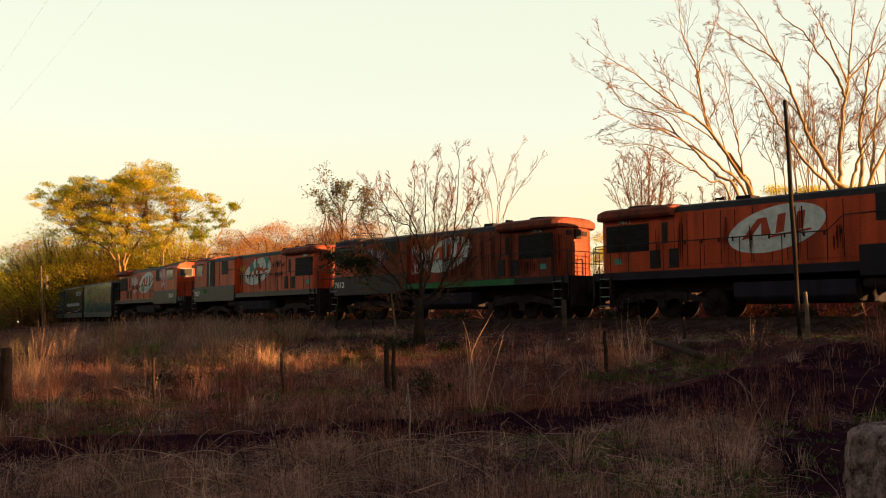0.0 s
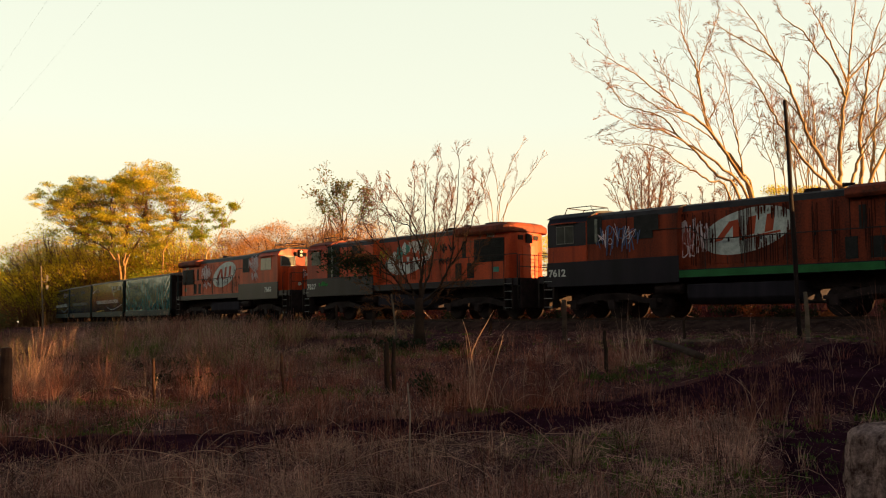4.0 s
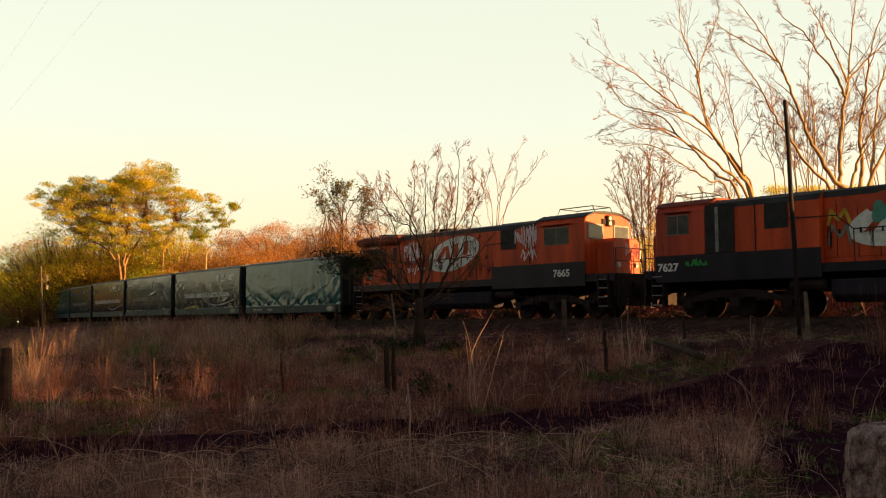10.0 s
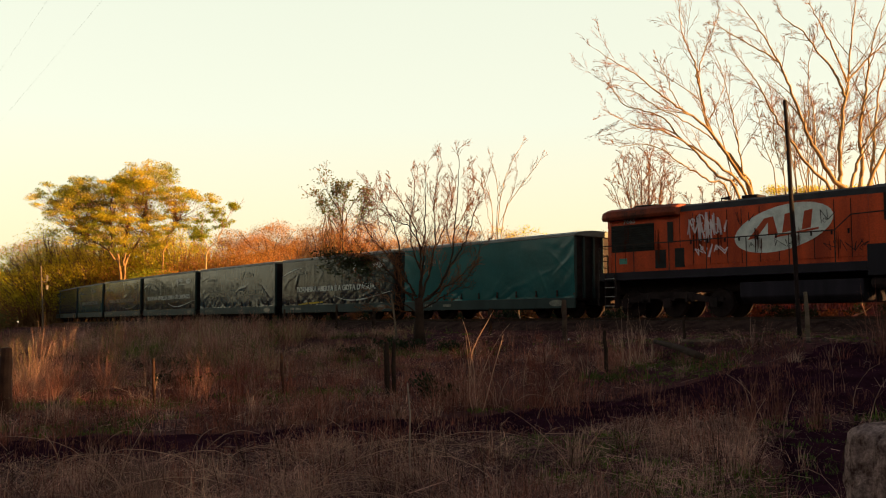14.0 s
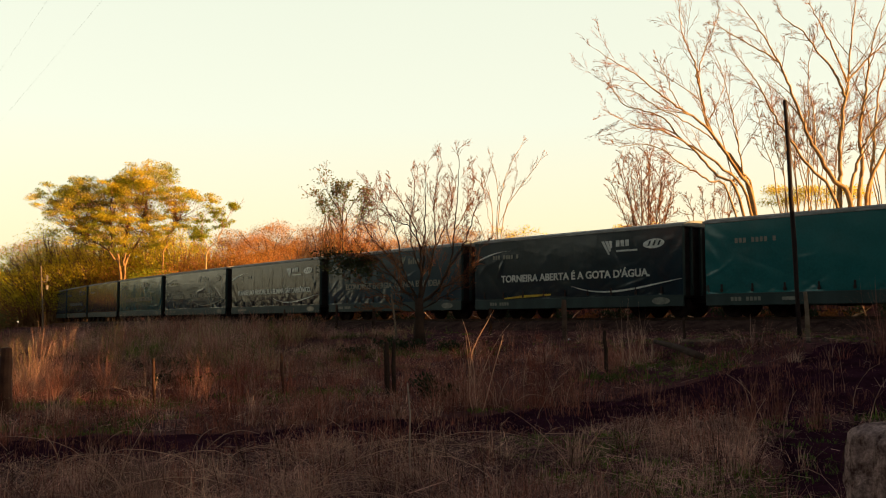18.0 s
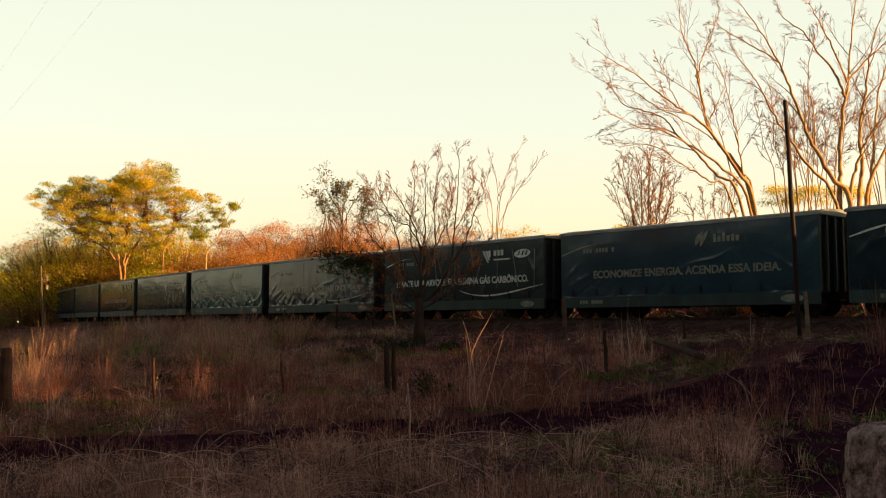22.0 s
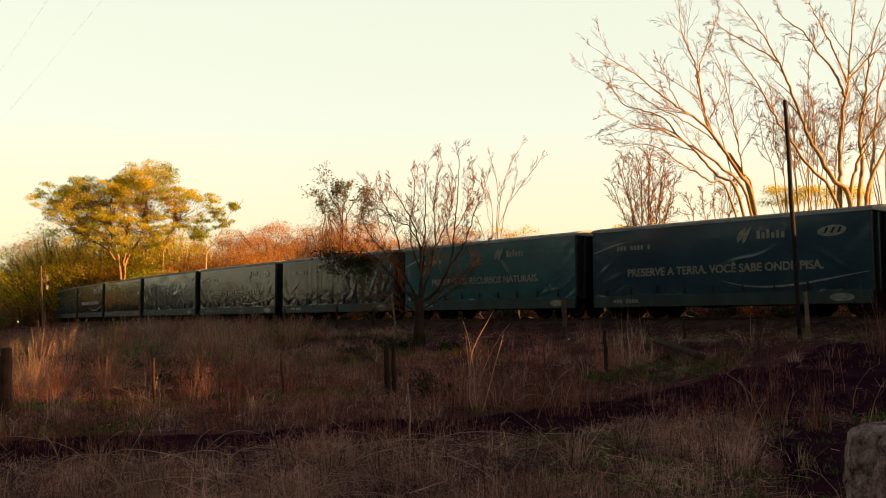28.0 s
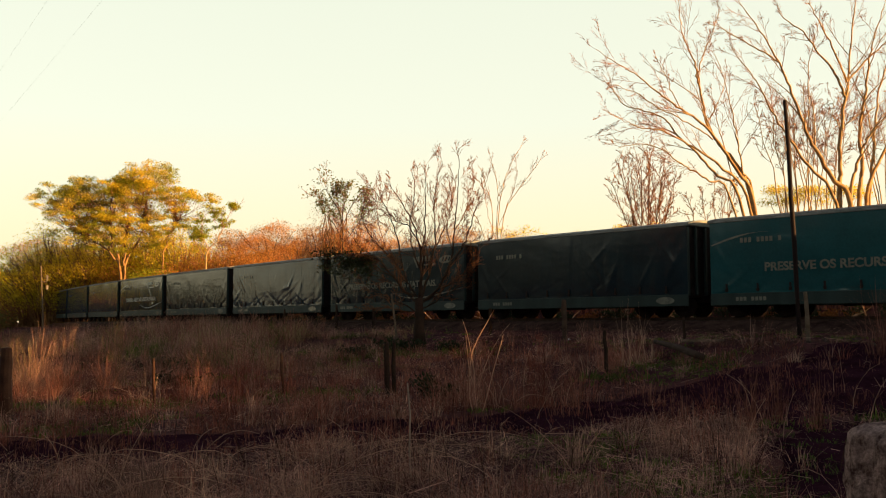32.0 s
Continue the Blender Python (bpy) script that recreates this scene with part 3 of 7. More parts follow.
    # end of the long hood: number boards, lamp, door
    part("end_lamp", Geo().box(dx + 0.54, dx + 0.68, -0.16, 0.16, 3.0, 3.35), BLACK, loco)
    part("end_door", Geo().box(dx + 0.60, dx + 0.64, -0.33, 0.33, 1.6, 2.9), paint, loco, bevel=0.01)
    for s in (-1, 1):
        part("end_board", Geo().box(dx + 0.61, dx + 0.68, min(s * 0.3, s * 0.56), max(s * 0.3, s * 0.56), 3.12, 3.3), BLACK, loco)
    # pilots, steps, couplers
    for x, d in ((0.5, -1), (16.1, 1)):
        part("pilot", Geo().box(min(x, x + d * 0.08), max(x, x + d * 0.08), -1.25, 1.25, 0.42, 1.56), BLACK, loco, bevel=0.015)
        part("coupler", Geo().box(min(x, x + d * 0.5), max(x, x + d * 0.5), -0.12, 0.12, 0.78, 1.02).box(min(x + d * 0.4, x + d * 0.58), max(x + d * 0.4, x + d * 0.58), -0.2, 0.2, 0.72, 1.08), BLACK, loco, bevel=0.02)
        for s in (-1, 1):
            st = part("step_well", Geo().box(min(x - d * 0.75, x - d * 0.72), max(x - d * 0.75, x - d * 0.72), min(s * 1.05, s * 1.34), max(s * 1.05, s * 1.34), 0.35, 1.56).box(min(x - d * 0.33, x - d * 0.3), max(x - d * 0.33, x - d * 0.3), min(s * 1.05, s * 1.34), max(s * 1.05, s * 1.34), 0.35, 1.56), BLACK, loco)
            for z in (0.4, 0.72, 1.04, 1.34):
                part("step", Geo().box(min(x - d * 0.72, x - d * 0.33), max(x - d * 0.72, x - d * 0.33), min(s * 1.1, s * 1.36), max(s * 1.1, s * 1.36), z, z + 0.025), PALEGREY, st)
            part("grab_rail", Geo().tube([(x - d * 0.78, s * 1.33, 0.7), (x - d * 0.78, s * 1.33, 2.45), (x - d * 0.74, s * 1.2, 2.52)], 0.017, 6), RAILSTEEL, loco)
            part("grab_rail", Geo().tube([(x - d * 0.04, s * 1.3, 0.7), (x - d * 0.04, s * 1.3, 2.45)], 0.017, 6), RAILSTEEL, loco)
        g = Geo()
        for z in (2.0, 2.45):
            g.tube([(x, -1.25, z), (x, 1.25, z)], 0.017, 6)
        for y in (-1.25, -0.4, 0.4, 1.25):
            g.cyl((x, y, 1.55), (x, y, 2.45), 0.017, 6)
        part("end_rail", g, RAILSTEEL, loco)
    # side walkway handrails
    for s in (-1, 1):
        y = s * 1.27
        part("handrail", Geo().tube([(0.6, y, 2.5), (9.0, y, 2.5), (9.5, y, 2.92), (11.0, y + s * 0.1, 2.95)], 0.019, 6), RAILSTEEL, loco)
        for k in range(7):
            x = 0.6 + k * 1.4
            part("stanchion", Geo().cyl((x, y, 1.5), (x, y, 2.5), 0.017, 6), RAILSTEEL, loco)
    # bogies, three axles each
    sets = make_bogie(loco, 3.15, (-1.7, 0.0, 1.75), 0.46, WHEEL_L, 1.05)
    sets += make_bogie(loco, 12.9, (-1.75, 0.0, 1.7), 0.46, WHEEL_L, 1.05)
    # number under the cab
    for s in (-1, 1):
        xc = cab1 - 1.45 if F > 0 else cab1 - 0.98
        m = pose(xc - 0.05 if s < 0 else xc + 0.9, s * 1.36, 1.52, 90, 0, 0 if s < 0 else 180)
        lettering("fleet_number", number, 0.36, WHITE, loco, m, 0.80)
    for s in (-1, 1):
        lettering("hood_number", number, 0.2, WORN, loco, pose(dx + (1.5 if s < 0 else 2.0), s * 1.004, 3.27, 90, 0, 0 if s < 0 else 180), 0.5)
    # oval emblem with slanted bars
    ex = 7.27 if F > 0 else 7.67
    for s in (-1, 1):
        y = 1.006 if s > 0 else -1.012
        ks = 1 if s < 0 else -1
        em = part("emblem", Geo().disc(ex, 2.71, 1.6, 0.69, y, 0.006, tilt=0.16 * ks), emblem, loco, "white oval company emblem")
        y2 = 1.012 if s > 0 else -1.018
        for pts in ([(-1.15, -0.12), (-0.85, -0.12), (-0.3, 0.42), (-0.58, 0.42)], [(-0.46, 0.3), (-0.28, 0.42), (-0.15, -0.14), (-0.46, -0.14)], [(0.0, -0.16), (0.28, -0.16), (0.36, 0.4), (0.1, 0.4)], [(0.62, -0.2), (0.9, -0.2), (0.98, 0.34), (0.72, 0.34)], [(-0.25, -0.25), (1.15, -0.3), (1.15, -0.24), (-0.25, -0.19)]):
            part("emblem_bar", Geo().prism([(ex + ks * u, 2.71 + w + 0.16 * u) for u, w in pts], y2, y2 + 0.006, "y"), LOGORED, em)
    return loco, sets


def add_loco(rear, facing, *a, **k):
    loco, sets = make_loco(*a, facing=facing, **k)
    TRAIN.append((loco, rear, LOCO, facing, sets))
    return loco


l4 = add_loco(-16.75, 1, "7665", 12.4, 14.75, 15.6, "orange and dark grey diesel locomotive with white scrawled tags")
l3 = add_loco(0.0, -1, "7627", 13.75, 15.6, 16.1, "orange diesel locomotive with a red cab and a defaced oval emblem", cabpaint=REDCAB)
l2 = add_loco(16.55, -1, "7612", 13.75, 15.6, 16.1, "grimy orange diesel locomotive with a green sill stripe", paint=GRIMY, cabpaint=ORANGE, emblem=WORN, dark_cab=True)
l1 = add_loco(33.2, 1, "7611", 12.4, 14.75, 15.9, "leading orange and dark grey diesel locomotive with oval emblem")


def on_side(loco, name, facing, full, shape, material, label="", lift=0.0):
    """Paint on the side that faces the field; shape(g, put, y) places it by metres from the rear coupler."""
    y = (1.335 if full else 1.02) + lift
    g = Geo()
    if facing > 0:
        shape(g, lambda x: x, -y)
    else:
        shape(g, lambda x: LOCO - x, y)
    return part(name, g, material, loco, label)


def tag(loco, facing, full, x0, x1, z0, z1, n, w, seed, material, label):
    def shape(g, put, y):
        a, b = sorted((put(x0), put(x1)))
        scrawl(g, a, b, z0, z1, y, n, w, seed)
    return on_side(loco, "painted_tag", facing, full, shape, material, label, 0.002 * (seed % 7) + (0.028 if z1 < 2.0 and full else 0))


def blob(loco, facing, full, x, z, rx, rz, material, seed, label="", lift=0.0):
    r = random.Random(seed)

    def shape(g, put, y):
        pts = []
        for k in range(22):
            a = k / 22 * 6.283
            q = 1 + 0.18 * math.sin(a * 3 + seed) + r.uniform(-0.06, 0.06)
            pts.append((put(x) + rx * q * math.cos(a), z + rz * q * math.sin(a)))
        g.prism(pts, y, y + 0.003, "y")
    return on_side(loco, "painted_blob", facing, full, shape, material, label, lift)


def smear(loco, facing, x0, x1, z0, z1, n, seed, material, label, lift=0.006):
    """Soot run down the side in narrow uneven streaks."""
    r = random.Random(seed)

    def shape(g, put, y):
        for k in range(n):
            x = put(x0 + (x1 - x0) * (k + r.uniform(-0.3, 0.3)) / n)
            w = (x1 - x0) / n * r.uniform(0.25, 1.0)
            a, b = z0 + (z1 - z0) * 0.55 * r.random() ** 2.5, z1 - (z1 - z0) * 0.5 * r.random() ** 2.5
            g.prism([(x - w * 0.2, a), (x + w * 0.25, a + 0.02), (x + w * 0.5, (a + b) / 2), (x + w * 0.4, b), (x - w * 0.35, b - 0.03), (x - w * 0.5, (a + b) / 2 + 0.1)], y + 0.0002 * k, y + 0.0002 * k + 0.002, "y")
    return tagged(on_side(loco, "soot_run", facing, False, shape, material, label, lift), label, kind="stuff")


def defacements():
    # white tags of the rear locomotive
    tag(l4, 1, False, 4.0, 5.4, 2.45, 3.4, 12, 0.055, 3, SPRAYWHITE, "white sprayed tag")
    tag(l4, 1, False, 4.3, 5.35, 1.95, 2.4, 5, 0.05, 5, SPRAYWHITE, "white sprayed tag")
    tag(l4, 1, True, 11.3, 12.9, 2.6, 3.6, 12, 0.06, 8, SPRAYWHITE, "white sprayed tag")
    tag(l4, 1, True, 11.6, 12.6, 2.15, 2.75, 6, 0.045, 9, SPRAYWHITE, "white sprayed tag")
    tag(l4, 1, False, 5.6, 6.6, 2.9, 3.35, 2, 0.025, 12, SPRAYBLACK, "black sprayed loop")
    tag(l4, 1, False, 6.3, 7.9, 2.1, 2.4, 4, 0.02, 13, SPRAYBLACK, "black scribble under the emblem")
    tag(l4, 1, False, 8.7, 9.9, 1.85, 2.3, 4, 0.025, 14, SPRAYBLACK, "black scribble")
    tag(l4, 1, False, 8.4, 8.9, 2.7, 3.2, 2, 0.025, 15, SPRAYBLACK, "black scribble")
    g = Geo()
    for k in range(9):
        a = k * 0.7
        g.box(14.76 + 1.14, 14.77 + 1.14, -0.45 + 0.1 * k, -0.40 + 0.1 * k, 2.2 + 0.12 * math.sin(a), 2.55 + 0.12 * math.cos(a * 1.6))
    part("painted_tag", g, SPRAYWHITE, l4, "white sprayed tag on the nose")
    # the red-cabbed locomotive: zigzag, blots over the emblem, black scrawl
    on_side(l3, "painted_zigzag", -1, False, lambda g, put, y: stroke(g, [(put(6.75), 2.7), (put(6.85), 3.1), (put(7.05), 2.82), (put(7.25), 3.1), (put(7.4), 2.72)], 0.1, y), YELLOW, "yellow sprayed zigzag")
    on_side(l3, "painted_zigzag", -1, False, lambda g, put, y: stroke(g, [(put(6.75), 2.1), (put(6.85), 2.65), (put(7.1), 2.3), (put(7.3), 2.65), (put(7.4), 2.1)], 0.08, y), FADED, "grey sprayed zigzag")
    blob(l3, -1, False, 8.25, 3.25, 0.7, 0.3, LOGORED, 1, "red overspray on the emblem", 0.004)
    blob(l3, -1, False, 9.3, 2.85, 1.05, 0.13, LOGORED, 2, "red overspray on the emblem", 0.006)
    for k, (x, z, rx, rz) in enumerate(((8.25, 2.95, 0.24, 0.3), (8.75, 3.1, 0.22, 0.26), (10.0, 3.2, 0.3, 0.32))):
        blob(l3, -1, False, x, z, rx, rz, SPRAYTEAL, 4 + k, "teal sprayed blot", 0.008)
    for k, (x, z) in enumerate(((8.6, 3.15), (9.35, 3.12), (9.8, 3.05))):
        blob(l3, -1, False, x, z, 0.14, 0.26, WHITE, 8 + k, "white sprayed blot", 0.011)
    blob(l3, -1, False, 10.75, 2.5, 0.3, 0.6, LOGORED, 21, "red overspray", 0.003)
    tag(l3, -1, False, 10.8, 12.2, 2.75, 3.2, 5, 0.06, 16, SPRAYBLACK, "black scrawled tag")
    tag(l3, -1, False, 11.0, 11.8, 2.3, 2.65, 3, 0.05, 17, SPRAYBLACK, "black scrawled tag")
    tag(l3, -1, True, 2.2, 2.9, 1.6, 1.88, 5, 0.08, 28, PAINTGREEN, "green sprayed scrawl")
    # the grimy locomotive
    tag(l2, -1, True, 3.3, 5.1, 2.1, 3.4, 9, 0.055, 18, SPRAYBLUE, "blue sprayed tag")
    tag(l2, -1, True, 3.4, 5.0, 2.4, 3.3, 5, 0.03, 20, SPRAYWHITE, "white outline of the sprayed tag")
    tag(l2, -1, False, 5.6, 7.6, 1.8, 3.35, 14, 0.06, 22, SPRAYWHITE, "pinkish white sprayed tag")
    tag(l2, -1, False, 5.7, 7.2, 2.0, 3.05, 8, 0.05, 24, SPRAYROSE, "rose fill of the sprayed tag")
    blob(l2, -1, False, 5.85, 2.5, 0.24, 0.42, GRIME, 31, "dark sprayed blot", 0.014)
    on_side(l2, "panel", -1, True, lambda g, put, y: g.box(min(put(5.0), put(5.9)), max(put(5.0), put(5.9)), y - 0.003, y + 0.003, 2.96, 3.48), GRILLE, "dark mesh panel")
    for k, (x0, x1, z0, z1, n) in enumerate(((6.95, 7.9, 1.65, 3.45, 16), (8.7, 9.15, 1.6, 3.5, 10), (9.2, 10.4, 1.6, 2.6, 14), (9.3, 10.5, 3.0, 3.5, 12), (10.3, 10.6, 1.6, 3.5, 6), (11.1, 11.3, 1.6, 3.4, 4), (11.7, 11.95, 1.6, 3.4, 5), (12.6, 13.0, 1.6, 3.4, 8), (13.2, 14.2, 1.6, 2.3, 14), (5.2, 5.6, 1.6, 3.0, 8), (6.2, 6.9, 3.2, 3.5, 9), (15.0, 15.6, 1.6, 3.2, 10))):
        smear(l2, -1, x0, x1, z0, z1, n, 60 + k, GRIME, "dark soot runs", 0.005 + 0.0015 * (k % 4))
    for k in range(8):
        x = 5.75 + 1.05 * k
        on_side(l2, "stripe_gap", -1, True, lambda g, put, y: g.box(min(put(x), put(x + 0.1)), max(put(x), put(x + 0.1)), y - 0.03, y - 0.02, 1.31, 1.52), BLACK, "black break in the green stripe")
    for lc, f, sd in ((l4, 1, 80), (l3, -1, 90), (l1, 1, 100)):
        r = random.Random(sd)
        for k in range(7):
            x0 = 1.3 + 1.25 * k + r.uniform(0, 0.5)
            smear(lc, f, x0, x0 + r.uniform(0.1, 0.35), r.uniform(1.6, 2.0), r.uniform(2.6, 3.4), 5, sd + k, GRIME, "thin soot runs", 0.004)
    on_side(l2, "sill_stripe", -1, True, lambda g, put, y: g.box(put(13.3), put(4.9), y - 0.025, y - 0.015, 1.30, 1.53), GREENBAND, "green sill stripe")


GRIME = mat("soot", (0.03, 0.014, 0.012), (0.10, 0.022, 0.012), rough=0.85, scale=3.5, fine=30, spec=0.02, streak=True)
defacements()


def make_wagon_parts():
    """The meshes that all tarpaulin wagons share."""
    M = {}
    M["sill"] = mesh_of("side_sill", Geo().box(0.42, 10.22, -0.045, 0.045, 0.36, 0.74), SILL, bevel=0.012)
    M["floor"] = mesh_of("floor", Geo().box(0.4, 10.1, -1.28, 1.28, 0.66, 0.78).box(0.3, 10.25, -0.3, 0.3, 0.5, 0.66), BLACK, bevel=0.01)
    M["roof"] = mesh_of("roof", Geo().prism(rounded_roof(1.37, 3.06, 3.22, 12, 0.07), 0.36, 10.3, "x"), WROOF, bevel=0.01)
    M["cover"] = mesh_of("eave", Geo().box(0.38, 10.28, -0.03, 0.03, 2.98, 3.05), EAVEPALE, bevel=0.008)
    M["post"] = mesh_of("corner_post", Geo().box(-0.06, 0.06, -0.06, 0.06, 0.72, 3.06), SILL, bevel=0.008)
    M["endpost"] = mesh_of("end_post", Geo().box(-0.04, 0.04, -0.05, 0.05, 0.72, 3.06), SILL, bevel=0.008)
    M["endwall"] = mesh_of("end_wall", Geo().box(-0.02, 0.02, -1.25, 1.25, 0.72, 3.05), BLACK)
    M["coupler"] = mesh_of("coupler", Geo().box(0, 0.45, -0.1, 0.1, 0.52, 0.74).box(0.34, 0.5, -0.17, 0.17, 0.48, 0.78), BLACK, bevel=0.015)
    M["buckle"] = mesh_of("strap", Geo().box(-0.028, 0.028, -0.014, 0.014, 0, 0.25).box(-0.04, 0.04, -0.022, 0.022, 0.02, 0.1), BLACK)
    g = Geo()
    for y in (-0.22, 0.22):
        g.cyl((0, y, 0.35), (0, y, 2.9), 0.016, 6)
    M["rail"] = mesh_of("ladder", g, RAILSTEEL)
    M["rung"] = mesh_of("rung", Geo().cyl((0, -0.22, 0), (0, 0.22, 0), 0.013, 6), PALEGREY)
    g = Geo()
    for k in range(5):
        g.box(3.0 + k * 0.9, 3.06 + k * 0.9, -1.1, 1.1, 0.42, 0.6)
    g.tube([(4.3, -0.6, 0.45), (4.35, -0.6, 0.45), (5.3, -0.6, 0.45), (5.35, -0.6, 0.45)], [0.08, 0.15, 0.15, 0.08], 10)
    M["gear"] = mesh_of("brake_gear", g, BLACK)
    return M


WM = make_wagon_parts()


def tarp_mesh(seed, slack, material, nx=170, nz=48):
    """A curtain of tarpaulin: taut above, wavy and creased towards the foot."""
    r = random.Random(seed)
    g = Geo()
    dips = [(r.uniform(0.6, 9.8), r.uniform(0.12, 0.5) * (1 + (r.random() < 0.2)), r.choice((-1, 1)) * r.uniform(0.5, 2.6)) for _ in range(46)]
    # broad slack folds, thickest towards the ends of the curtain
    swags = []
    for k in range(13):
        cx = r.uniform(0.5, 2.2) if k < 4 else r.uniform(6.2, 10.0) if k < 10 else r.uniform(2.5, 6.2)
        a = r.choice((-1, 1)) * r.uniform(0.35, 1.25)
        swags.append((cx, r.uniform(0.9, 2.3), math.cos(a), math.sin(a), r.uniform(0.35, 0.9), r.uniform(0.035, 0.1), r.uniform(0.2, 0.7) * (0.012 + 0.25 * slack) * (1 if k < 10 else 0.3)))
    for j in range(nz + 1):
        w = j / nz
        z = 0.68 + 2.32 * w
        for i in range(nx + 1):
            x = 0.44 + 9.78 * i / nx
            low = (1 - w) ** 2
            y = 0.012 * noise.noise((x * 0.55, z * 0.7, seed)) + 0.38 * slack * (0.3 + low) * noise.noise((x * 1.1 + z * 0.8, z * 1.4, seed + 7.0))
            y += 0.009 * noise.noise((x * 3.2, z * 0.45, seed + 3.3)) * (0.4 + low) + 0.0035 * noise.noise((x * 8.5, z * 0.5, seed + 5.1)) + 0.002 * noise.noise((x * 2.0, z * 7.0, seed + 9.1))
            for cx, h, lean in dips:
                t = (x - cx) - lean * (z - 0.7)
                if z < 0.7 + h * 1.6:
                    y += (0.004 + 0.12 * slack) * math.exp(-(t * 15 / (1 + abs(lean) * 0.4)) ** 2) * max(0, 1 - (z - 0.7) / (h * 1.6)) ** 0.6
            for e, sg in ((0.44, 1), (10.22, -1)):
                t = abs(x - e)
                if t < 1.4:
                    y += 0.014 * math.sin((z * 9 + sg * x * 9)) * (1 - t / 1.4) * slack * 9
            for cx, cz, ca, sa, long, thin, deep in swags:
                p, q = (x - cx) * ca + (z - cz) * sa, (z - cz) * ca - (x - cx) * sa + 0.12 * math.sin(2.5 * (x - cx))
                if abs(p) < 2 * long and abs(q) < 4 * thin:
                    y -= deep * math.exp(-(p / long) ** 2 - (q / thin) ** 2) * (1 + q / thin)
            y *= min(1.0, (1 - w) * 6) * (0.35 if w < 0.03 else 1)
            g.v.append((x, y - 0.018 * math.sin(math.pi * w), z))
    n = nx + 1
    for j in range(nz):
        for i in range(nx):
            g.f.append((j * n + i, j * n + i + 1, (j + 1) * n + i + 1, (j + 1) * n + i))
    return mesh_of("tarpaulin_curtain", g, material, smooth=True)


TARP_MESHES = [tarp_mesh(1.0, 0.05, TARPS[0]), tarp_mesh(2.0, 0.025, TARPS[1]), tarp_mesh(3.0, 0.022, TARPS[2]), tarp_mesh(4.0, 0.018, TARPS[1]), tarp_mesh(5.0, 0.022, TARPS[2]), tarp_mesh(6.0, 0.02, TARPS[3])]


FAR_TARPS = [tarp_mesh(11.0 + k, 0.03, m, 24, 8) for k, m in enumerate((TARPS[0], TARPS[1], TARPS[2], TARPS[1], TARPS[2], TARPS[0]))]


def make_wagon(curtain, label):
    w = root("covered_wagon", label, "freight wagon", "tarpaulin wagons of the train")
    for s in (-1, 1):
        shared("side_sill", WM["sill"], w, pose(0, s * 1.31, 0))
        shared("eave", WM["cover"], w, pose(0, s * 1.345, 0))
        c = shared("tarpaulin_curtain", (TARP_MESHES if s < 0 else FAR_TARPS)[curtain], w, pose(0, -1.335, 0) if s < 0 else pose(10.66, 1.335, 0, 0, 0, 180))
        for k in range(9):
            shared("strap", WM["buckle"], w, pose(1.0 + k * 1.05, s * 1.375, 0.78))
        for x in (0.48, 10.18):
            shared("corner_post", WM["post"], w, pose(x, s * 1.27, 0))
    shared("floor", WM["floor"], w)
    shared("roof", WM["roof"], w)
    for x in (0.52, 10.14):
        shared("end_wall", WM["endwall"], w, pose(x, 0, 0))
        for y in (-0.8, -0.25, 0.25, 0.8):
            shared("end_post", WM["endpost"], w, pose(x + (0.06 if x > 5 else -0.06), y, 0))
    shared("coupler", WM["coupler"], w, pose(10.2, 0, 0))
    shared("coupler", WM["coupler"], w, pose(0.4, 0, 0, 0, 0, 180))
    shared("brake_gear", WM["gear"], w)
    for x, y in ((10.27, 0.98), (0.37, -0.98)):
        ld = shared("ladder", WM["rail"], w, pose(x, y, 0))
        for k in range(7):
            shared("rung", WM["rung"], ld, pose(0, 0, 0.45 + 0.38 * k))
    sets = make_bogie(w, 1.75, (-0.8, 0.8), 0.40, WHEEL_W, 0.95) + make_bogie(w, 8.75, (-0.8, 0.8), 0.40, WHEEL_W, 0.95)
    return w, sets


def swoosh(w, x, z, length, rise, width, material, y=-1.378):
    """A thin printed arc that tapers to its end."""
    g = Geo()
    n = 12
    pts = []
    for k in range(n + 1):
        u = k / n
        pts.append((x + length * u, z + rise * math.sin(u * math.pi * 0.55), width * (0.25 + math.sin(math.pi * min(1, u * 1.15 + 0.05)) * 0.9) * (1 - 0.75 * u)))
    g.prism([(p[0], p[1] - p[2] / 2) for p in pts] + [(p[0], p[1] + p[2] / 2) for p in reversed(pts)], y, y + 0.004, "y")
    return part("printed_arc", g, material, w)


